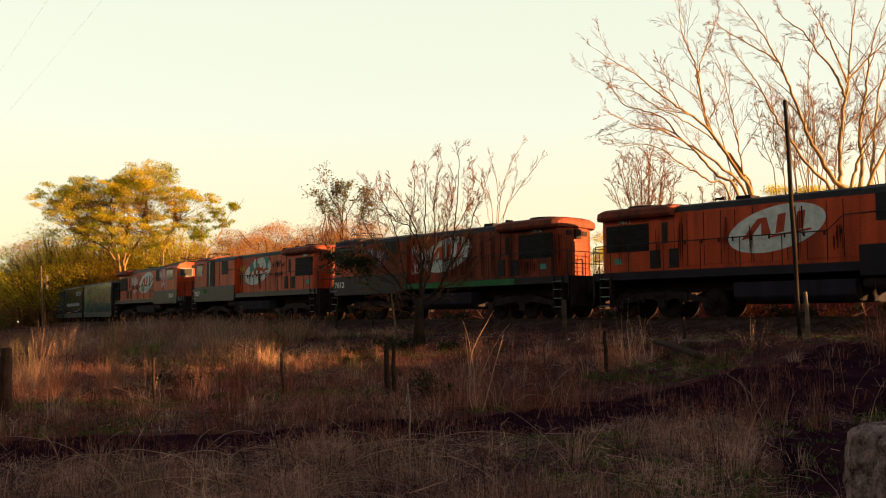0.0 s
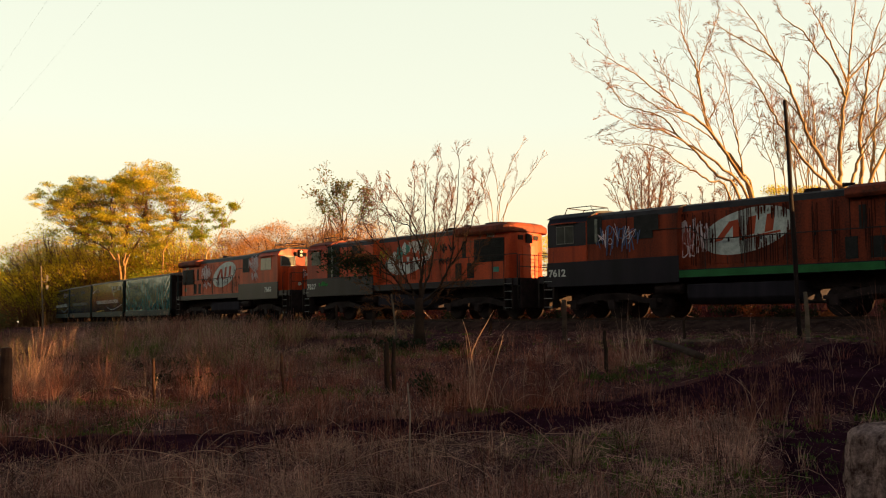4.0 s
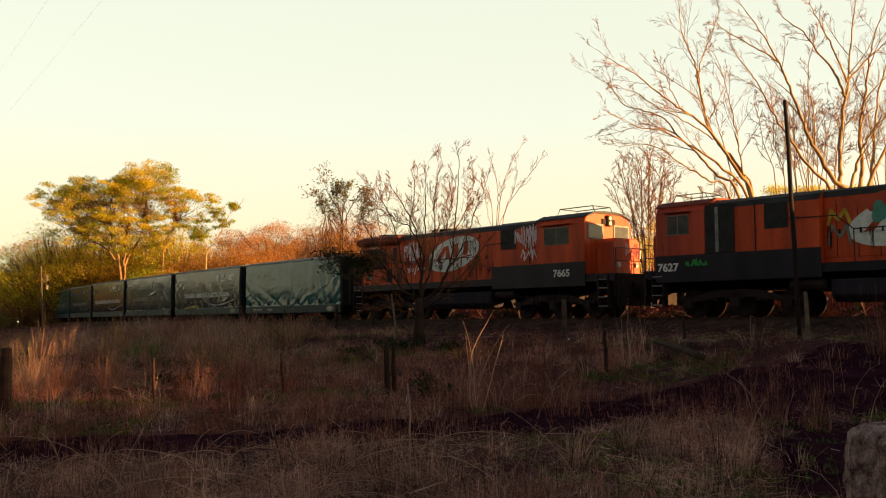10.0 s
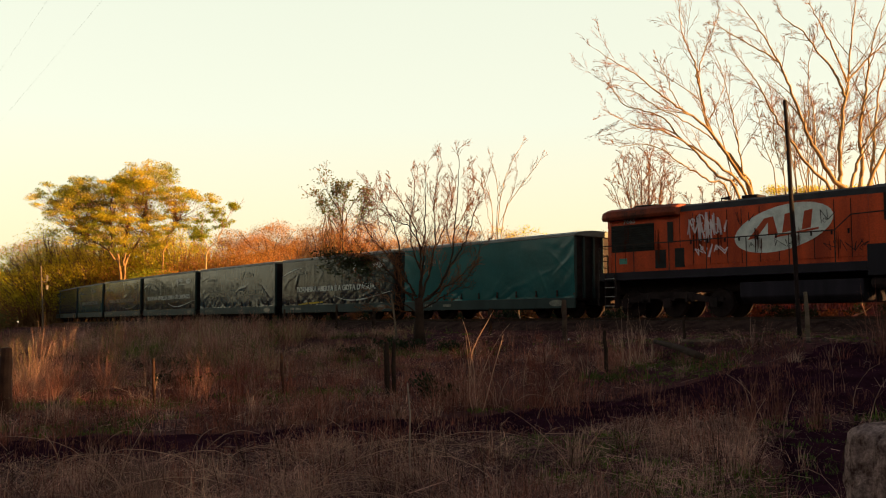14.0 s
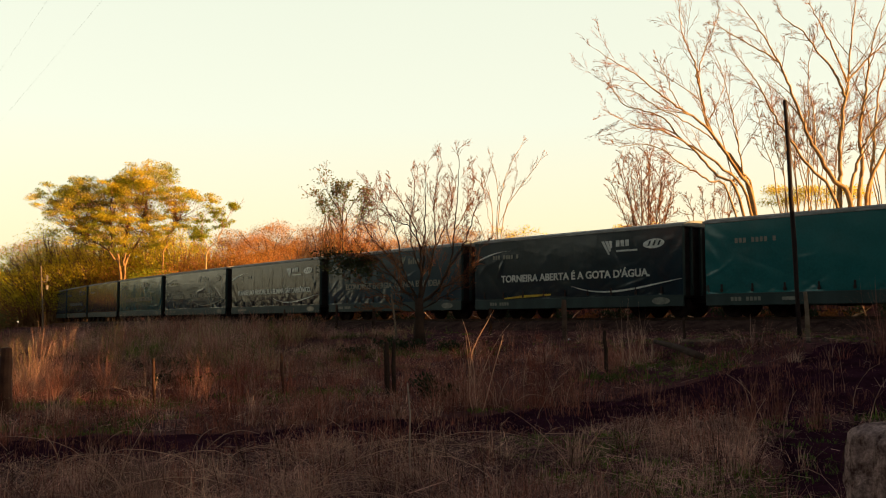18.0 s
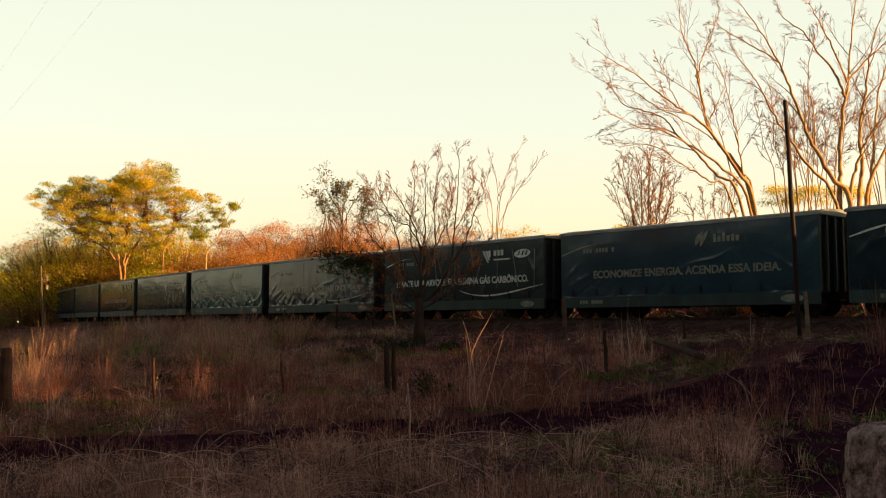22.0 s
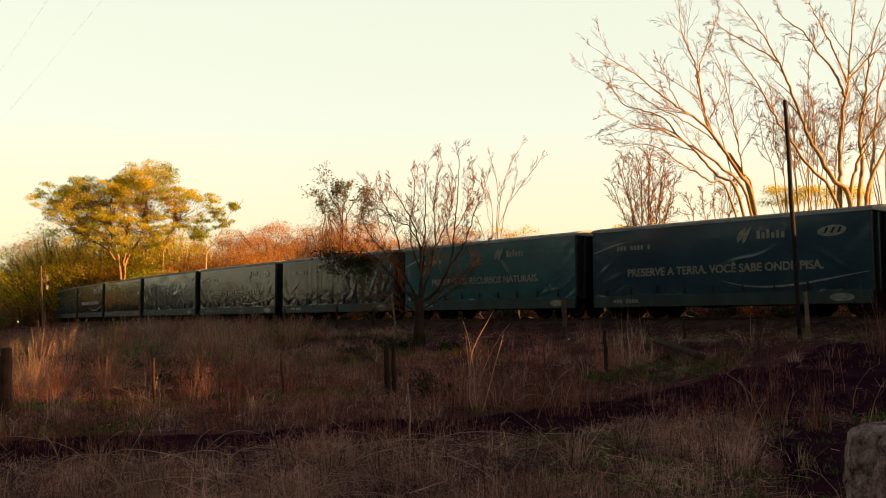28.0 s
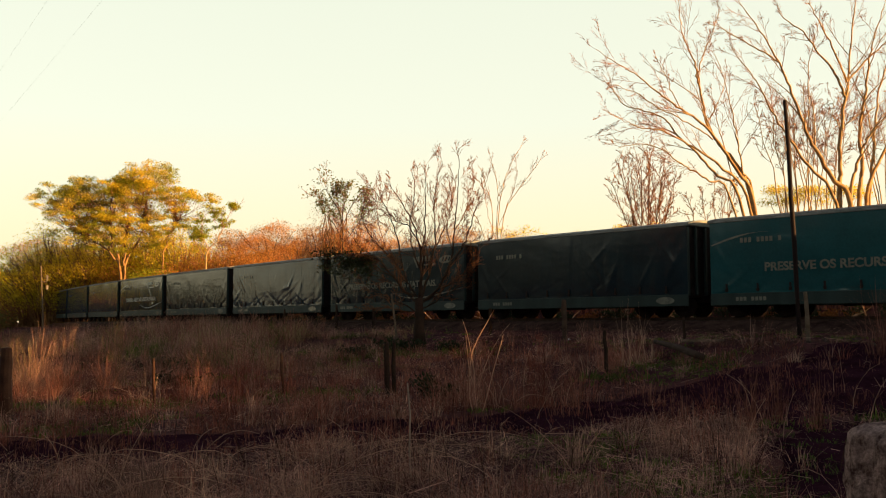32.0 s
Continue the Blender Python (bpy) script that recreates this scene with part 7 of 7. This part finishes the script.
    for x, y, h, rc, n, m, lab in (
            (-10.0, 24.0, 1.9, 0.5, 200, ASHGRASS, ashen), (-10.4, 24.2, 1.4, 0.8, 190, STRAWGRASS, straw), (-9.5, 24.3, 1.9, 0.42, 130, ASHGRASS, ashen), (-9.9, 23.2, 1.0, 1.1, 240, ASHGRASS, "spreading ashen grass clump"), (-10.9, 24.6, 1.4, 0.7, 150, ASHGRASS, ashen), (-9.0, 23.4, 1.0, 1.0, 190, DRYGRASS, brown), (-10.2, 22.6, 0.9, 1.2, 200, ASHGRASS, "spreading ashen grass clump"), (-11.3, 25.4, 1.5, 0.6, 120, STRAWGRASS, straw),
            (-8.2, 24.2, 2.1, 0.22, 60, STRAWGRASS, straw), (-8.1, 23.9, 1.3, 0.8, 190, ASHGRASS, ashen), (-7.2, 24.6, 1.1, 0.9, 150, ASHGRASS, ashen), (-7.4, 24.4, 1.2, 0.6, 110, DRYGRASS, brown), (-7.6, 21.6, 1.2, 0.5, 110, DRYGRASS, brown), (-6.6, 23.4, 1.2, 0.8, 110, DRYGRASS, brown), (-6.1, 24.9, 1.5, 0.6, 80, DRYGRASS, brown), (-5.4, 25.6, 1.3, 0.7, 80, DRYGRASS, brown),
            (-8.4, 20.8, 1.1, 0.6, 90, DRYGRASS, brown), (-5.0, 24.6, 1.4, 0.5, 60, RUSSETGRASS, brown), (-4.2, 20.0, 1.3, 0.4, 60, RUSSETGRASS, brown), (-4.8, 19.2, 1.3, 0.4, 60, DRYGRASS, brown), (-3.3, 20.6, 1.2, 0.35, 60, RUSSETGRASS, brown), (-5.4, 20.3, 1.2, 0.4, 60, RUSSETGRASS, brown),
            (0.45, 17.5, 1.7, 0.5, 70, DRYGRASS, brown), (0.85, 17.7, 1.5, 0.65, 80, DRYGRASS, brown), (1.3, 17.4, 1.4, 0.5, 60, DRYGRASS, brown), (0.15, 17.2, 1.0, 0.8, 80, DRYGRASS, brown), (1.75, 17.6, 1.6, 0.4, 60, RUSSETGRASS, brown), (2.3, 17.2, 1.2, 0.5, 60, DRYGRASS, brown), (0.5, 18.4, 1.1, 0.7, 110, ASHGRASS, brown), (-0.1, 18.6, 1.1, 0.7, 100, DRYGRASS, brown),
            (3.7, 22.4, 1.3, 0.55, 60, DRYGRASS, straw), (4.3, 22.6, 1.6, 0.35, 26, PALEGRASS, straw), (4.6, 22.9, 1.6, 0.3, 24, PALEGRASS, straw), (3.3, 22.8, 0.5, 0.6, 80, ASHGRASS, "low ashen grass clump"),
            (9.3, 20.6, 1.9, 0.8, 75, DRYGRASS, brown), (9.9, 20.2, 1.8, 0.6, 75, DRYGRASS, brown), (10.3, 21.0, 1.9, 0.5, 60, DRYGRASS, brown),
            (4.3, 13.6, 1.2, 0.35, 60, DRYGRASS, brown), (4.9, 14.2, 1.1, 0.3, 60, DRYGRASS, brown), (4.0, 14.6, 0.75, 0.3, 50, RUSSETGRASS, brown), (5.2, 13.4, 1.0, 0.3, 50, DRYGRASS, brown), (3.4, 13.8, 0.7, 0.35, 50, DRYGRASS, brown),
            (2.6, 11.6, 0.5, 0.5, 80, ASHGRASS, "low pale grass clump"), (3.2, 10.6, 0.5, 0.6, 110, ASHGRASS, "low pale grass clump"), (2.6, 9.8, 0.42, 0.5, 90, ASHGRASS, "low pale grass clump"), (-2.2, 8.6, 0.5, 0.5, 90, PALEGRASS, "low pale grass clump"), (-1.3, 9.2, 0.55, 0.5, 60, PALEGRASS, "low pale grass clump"), (-2.7, 7.7, 0.3, 0.6, 110, PALEGRASS, "flattened pale grass clump"), (-3.0, 9.6, 0.6, 0.6, 60, ASHGRASS, "low pale grass clump"), (0.5, 11.4, 0.5, 0.4, 60, DRYGRASS, "low brown grass clump")):
        q = np.concatenate(tussock_quads(x, y, h, rc * h, n, 0.0036 if y > 12 else 0.003, rng, 0.10 + 0.1 * rc, 0.3))
        tagged(new("grass_clump", quad_mesh("grass_clump", q, m)), lab + " in the dry field", "grass clump", "grass clumps", "stuff")
    # dry fronds lying beyond the rails, catching the sun under the train
    for k in range(90):
        sx = -30 + 46 * rng.uniform()
        x, y, th = along(sx)
        d = rng.uniform(2.4, 4.6)
        px, py = x - math.sin(th) * d, y + math.cos(th) * d
        line = bend((px, py, lie(px, py) + 0.03), Vector((rng.normal(), rng.normal() * 0.5, 0.6)), rng.uniform(0.6, 1.4), 5, 0.12, -0.1, rng)
        g = Geo().tube(line, [0.012, 0.025, 0.03, 0.025, 0.016, 0.005], 4, cap=False)
        tagged(new("dry_frond", mesh_of("dry_frond", g, PALEGRASS, smooth=True)), "pale dry frond lying beside the rails", "dry frond", "dry fronds by the track")
    # the arching straw stalks in mid-field
    for k in range(14):
        x, y = 0.7 + rng.normal() * 0.28, 17.6 + rng.normal() * 0.2
        h = rng.uniform(0.8, 1.5)
        dx = rng.normal() * 0.22
        if k < 5:                   # the five that stand highest
            x, h, dx = 0.52 + 0.04 * k, 1.95 - 0.12 * k, (-0.12, 0.2, 0.05, -0.08, 0.3)[k]
        elif k < 12:
            x = 1.25 + rng.normal() * 0.35
        line = bend((x, y, lie(x, y) - 0.03), Vector((dx, rng.normal() * 0.15, 1)), h, 7, 0.1, -0.06 - 0.14 * rng.uniform() * (k > 4), rng)
        g = Geo().tube(line, [q * (1.8 if k < 5 else 1.0) for q in (0.0042, 0.0042, 0.004, 0.0038, 0.0035, 0.003, 0.0025, 0.0015)], 4, cap=False)
        tagged(new("straw_stalk", mesh_of("straw_stalk", g, PALEGRASS, smooth=True)), "tall arching straw stalk in the middle of the field", "grass stalk", "arching straw stalks")
    # long pale stems bowing over the near field
    for k in range(48):
        y = 7.2 + 6 * rng.uniform()
        x = rng.uniform(-0.47, -0.02) * y if k < 40 else rng.uniform(-0.2, 0.45) * y
        a = rng.uniform(-0.9, 0.9) + (math.pi if k % 3 == 0 else 0)
        line = bend((x, y, lie(x, y) - 0.02), Vector((math.cos(a) * 0.9, math.sin(a) * 0.6, 1.0)), rng.uniform(0.6, 1.9), 9, 0.07, -0.15, rng)
        line = [Vector((p[0], p[1], max(p[2], lie(p[0], p[1]) + 0.03))) if i else Vector(p) for i, p in enumerate(line)]
        g = Geo().tube(line, [0.0036, 0.0036, 0.0034, 0.0032, 0.003, 0.003, 0.0028, 0.0025, 0.002, 0.0015], 4, cap=False)
        tagged(new("bowed_stem", mesh_of("bowed_stem", g, PALEGRASS, smooth=True)), "long pale stem bowing over the dry field", "grass stalk", "bowed pale stems")
    g = Geo().tube([(-0.36, 10.7, -1.9), (-0.38, 10.7, -1.5), (-0.37, 10.7, -1.1), (-0.40, 10.7, -0.76)], [0.011, 0.01, 0.009, 0.008], 6)
    tagged(new("cane_stake", mesh_of("cane_stake", g, PALEWOOD, smooth=True)), "thin pale upright cane standing in the field", "cane")
    # single dead stalks
    for k in range(230):
        y = 6.5 + 14 * rng.uniform() ** 1.2
        x = rng.uniform(-0.47, 0.47) * y
        z = lie(x, y)
        h = rng.uniform(0.3, 0.85) * (1.3 if k % 4 == 0 else 1)
        d = Vector((rng.normal() * 0.18, rng.normal() * 0.18, 1))
        line = bend((x, y, z - 0.03), d, h, 5, 0.07, -0.02 if k % 4 else -0.3, rng)
        r = 0.5 if y < 10 else 0.7
        g = Geo().tube(line, [0.006 * r, 0.0055 * r, 0.005 * r, 0.0045 * r, 0.004 * r, 0.003 * r], 4, cap=False)
        for j in range(3):
            q = line[2 + j]
            g.tube(bend(q, Vector(rng.normal(size=3)) + Vector((0, 0, 0.8)), 0.16, 3, 0.1, 0, rng), [0.0035 * r, 0.003 * r, 0.0025 * r, 0.002 * r], 3, cap=False)
        m, lab = ((DARKTWIG, "thin dark dead weed stalk") if k % 4 else (PALEGRASS, "pale bent dead grass stalk"))
        tagged(new("weed_stalk", mesh_of("weed_stalk", g, m, smooth=True)), lab + " standing in the field", "weed stalk", "dead weed stalks")


def fence_post(x, y, z0, z1, r, material, lean, label, name="fence_post", square=False):
    rng = random.Random(int(x * 100 + y * 7))
    h = z1 - z0
    n = 6
    pts = [(lean * h * k / (n - 1) + rng.uniform(-0.012, 0.012), rng.uniform(-0.01, 0.01), -0.12 + (h + 0.12) * k / (n - 1)) for k in range(n)]
    g = Geo()
    g.tube(pts, [r * rng.uniform(0.9, 1.1) for _ in range(n - 1)] + [r * 0.8], 4 if square else 9)
    ob = thing(name, g, material, label, "fence post" if name == "fence_post" else "pole", "fence posts of the field" if name == "fence_post" else "", bevel=0.008)
    ob.matrix_basis = pose(x, y, z0)
    return ob


def furniture():
    for x, y, z1, r, m, lean, lab in ((9.19, 24.3, 0.61, 0.06, WOOD, -0.03, "grey weathered wooden fence post beside the tall pole"), (3.72, 29.5, 0.55, 0.085, OLDWOOD, -0.02, "thick grey wooden fence post near the track"), (1.61, 33, 0.34, 0.06, DARKBARK, 0.0, "dark wooden fence post near the track"),
                                      (-2.77, 38, 0.45, 0.06, DARKBARK, 0.03, "dark wooden fence post near the track"), (-4.53, 41, 0.62, 0.06, DARKBARK, -0.02, "dark wooden fence post near the track"), (-1.38, 30, 0.77, 0.035, WOOD, -0.13, "thin pale leaning stake by the bare tree"),
                                      (3.72, 22, -0.32, 0.045, DARKBARK, -0.05, "dark short stake in the field"), (-1.2, 20.5, -0.54, 0.06, DARKBARK, 0.0, "split dark wooden fence post in the field"), (-1.07, 20.55, -0.53, 0.045, DARKBARK, 0.02, "split dark half of a wooden fence post"),
                                      (-7.8, 17.3, -0.52, 0.11, REDWOOD, -0.02, "thick reddish wooden fence post catching the sun"), (-5.8, 19.5, -0.81, 0.032, REDWOOD, -0.06, "reddish wooden fence post in dry grass"), (-3.47, 21, -0.76, 0.035, REDWOOD, -0.05, "thin reddish fence stake in dry grass"),
                                      (6.34, 25.4, 0.0, 0.035, DARKBARK, 0.0, "dark thin stake near the track"), (-7.6, 46, 0.5, 0.06, DARKBARK, 0.02, "dark wooden fence post near the track")):
        fence_post(x, y, lie(x, y), z1, r, m, lean, lab)
    # tall dark pole in front of the train
    fence_post(9.2, 24.9, lie(9.2, 24.9), 5.66, 0.062, DARKPOLE, -0.031, "tall thin dark reddish pole leaning by the fence", "tall_pole")
    # pale signal post far along the line
    g = Geo().tube([(0, 0, -0.3), (-0.1, 0, 1.8), (-0.28, 0, 4.55)], [0.05, 0.045, 0.04], 8)
    ps = tagged(new("signal_post"), "pale leaning trackside marker post with a small plate", "marker post")
    ps.matrix_basis = pose(-25.7, 62, lie(-25.7, 62) + 0.02)
    part("post", g, WOOD, ps)
    part("plate", Geo().box(-0.22, 0.16, -0.04, -0.03, 3.5, 3.54).box(0.1, 0.22, -0.03, 0.03, 3.0, 3.3).box(0.1, 0.2, -0.03, 0.03, 3.6, 3.95), PALEWOOD, ps, bevel=0.01)
    # fallen log
    g = Geo().tube([(5.3, 24.2, -0.62), (5.55, 23.2, -0.72), (5.65, 22.2, -0.82), (5.72, 21.4, -0.9)], [0.05, 0.075, 0.085, 0.08], 9)
    thing("fallen_log", g, OLDWOOD, "grey fallen log lying on the slope", "log", smooth=True)
    g = Geo().box(-0.55, 0.55, -0.1, 0.1, 0, 0.09)
    pl = thing("old_sleeper", g, WOOD, "pale discarded wooden sleeper lying on the ground", "plank", bevel=0.015)
    pl.matrix_basis = pose(6.75, 25.2, lie(6.75, 25.2) - 0.02, 0, 0, -4)
    rng = random.Random(4)
    # stones and litter by the line
    for k in range(46):
        x = rng.uniform(0.5, 12)
        y = 32.2 - 0.95 * x + rng.uniform(-1.6, 1.4)
        if aside(x, y) < 1.9:
            continue
        g = Geo()
        r = rng.uniform(0.03, 0.13)
        n = 7
        for z, f in ((-0.3, 0.8), (0.15, 1.0), (0.5, 0.7), (0.65, 0.2)):
            for j in range(n):
                a = j / n * 6.283
                g.v.append((math.cos(a) * r * f * rng.uniform(0.7, 1.2), math.sin(a) * r * f * rng.uniform(0.7, 1.2), z * r))
        for q in range(3):
            for j in range(n):
                g.f.append((q * n + j, q * n + (j + 1) % n, (q + 1) * n + (j + 1) % n, (q + 1) * n + j))
        g.f.append(tuple(3 * n + j for j in range(n)))
        ob = thing("field_stone", g, STONE if k != 6 else WHITE, "rough stone lying beside the track" if k != 6 else "pale scrap lying beside the track", "stone", "stones beside the track")
        ob.matrix_basis = pose(x, y, lie(x, y), 0, 0, rng.uniform(0, 180))
    # the big stone near the camera
    g = Geo()
    n, m = 64, 36
    for j in range(m + 1):
        v = j / m
        for i in range(n):
            a = i / n * 2 * math.pi
            e = 0.5
            ca, sa = math.cos(a), math.sin(a)
            k = (abs(ca) ** 4.5 + abs(sa) ** 4.5) ** (-1 / 4.5)
            prof = (1.0 if v < 0.9 else max(0.0, math.cos((v - 0.9) / 0.1 * math.pi / 2)) ** 0.4)
            q = Vector((ca * k * prof, sa * k * prof, v))
            nz = 1 + 0.07 * noise.noise(q * 2.2) + 0.05 * noise.noise(q * 7) + 0.025 * noise.noise(q * 17)
            g.v.append((ca * k * prof * 0.36 * nz, sa * k * prof * 0.3 * nz, -0.15 + v * 1.16 * (1 + 0.02 * noise.noise(q * 3))))
    for j in range(m):
        for i in range(n):
            g.f.append((j * n + i, j * n + (i + 1) % n, (j + 1) * n + (i + 1) % n, (j + 1) * n + i))
    g.f.append(tuple(m * n + i for i in range(n)))
    st = thing("stone_block", g, CONCRETE, "rough grey-brown stone block standing in the field", "stone block", smooth=True)
    st.matrix_basis = pose(3.12, 6.5, lie(3.12, 6.5), 0, 0, 14)
    # two wires overhead, strung between poles outside the view
    for x, y in ((12.12, -9.0), (-29.7, 56.9)):
        up = tagged(new("utility_pole"), "grey wooden utility pole carrying two wires", "utility pole", "utility poles")
        up.matrix_basis = pose(x, y, lie(x, y), 0, 0, 33)
        part("pole", Geo().tube([(0, 0, -0.5), (0, 0, 9.35 - lie(x, y))], [0.14, 0.1], 10), WOOD, up)
        part("crossarm", Geo().box(-1.1, 1.1, -0.06, 0.06, 8.86 - lie(x, y), 8.98 - lie(x, y)), WOOD, up)
    wires = root("overhead_wires", "two thin sagging overhead wires strung between poles", "wires")
    off = Vector((-0.844, -0.536, 0)) * 0.65
    for sgn in (-1, 1):
        a, b = Vector((12.12, -9.0, 9.0)) + off * sgn, Vector((-29.7, 56.9, 9.0)) + off * sgn
        pts = [a.lerp(b, k / 30) - Vector((0, 0, 0.1 * (1 - (k / 15 - 1) ** 2))) for k in range(31)]
        part("wire", Geo().tube(pts, 0.0012, 5), WIRE, wires)


DARKGROUND = mat("dark_plum_ground", (0.052, 0.018, 0.029), (0.020, 0.007, 0.0125), rough=0.95, scale=1.4, fine=12, bump=0.9, dist=0.05, spec=0.0)
STONE = mat("track_stone", (0.11, 0.08, 0.065), (0.05, 0.035, 0.03), rough=0.95, scale=6, fine=30, bump=0.5)
OLDWOOD = mat("old_dark_wood", (0.10, 0.066, 0.05), (0.05, 0.032, 0.025), rough=0.9, scale=4, fine=50, bump=0.5)
DARKPOLE = mat("dark_red_pole", (0.022, 0.012, 0.012), (0.012, 0.007, 0.007), rough=0.7, bump=0.2)
PALEWOOD = mat("pale_painted_wood", (0.5, 0.4, 0.32), (0.35, 0.26, 0.2), rough=0.8, bump=0.3)
WIRE = mat("wire", (0.12, 0.12, 0.12), rough=0.6, bump=0)
bare_trees()
leafy_trees()
shrubs()
woods()
furniture()
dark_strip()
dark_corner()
field_grass()


# ============ motion of the train ============


def motions():
    wheel_times = [0.15 * k for k in range(214)]
    for ob, rear, length, facing, sets in TRAIN:
        rows = []
        for k in range(33):
            s = advance(min(k, SECONDS)) + rear
            a, b = along(s + length * 0.18), along(s + length * 0.82)
            th = math.atan2(b[1] - a[1], b[0] - a[0])
            cx, cy = (a[0] + b[0]) / 2, (a[1] + b[1]) / 2
            px, py = cx - math.cos(th) * length / 2 * facing, cy - math.sin(th) * length / 2 * facing
            rows.append((k, pose(px, py, 0, 0, 0, math.degrees(th) + (0 if facing > 0 else 180))))
        walk(ob, rows)
        for w, x, r in sets:
            walk(w, [(t, pose(x, 0, r, 0, facing * math.degrees(advance(t) / r), 0)) for t in wheel_times + [SECONDS]])


motions()
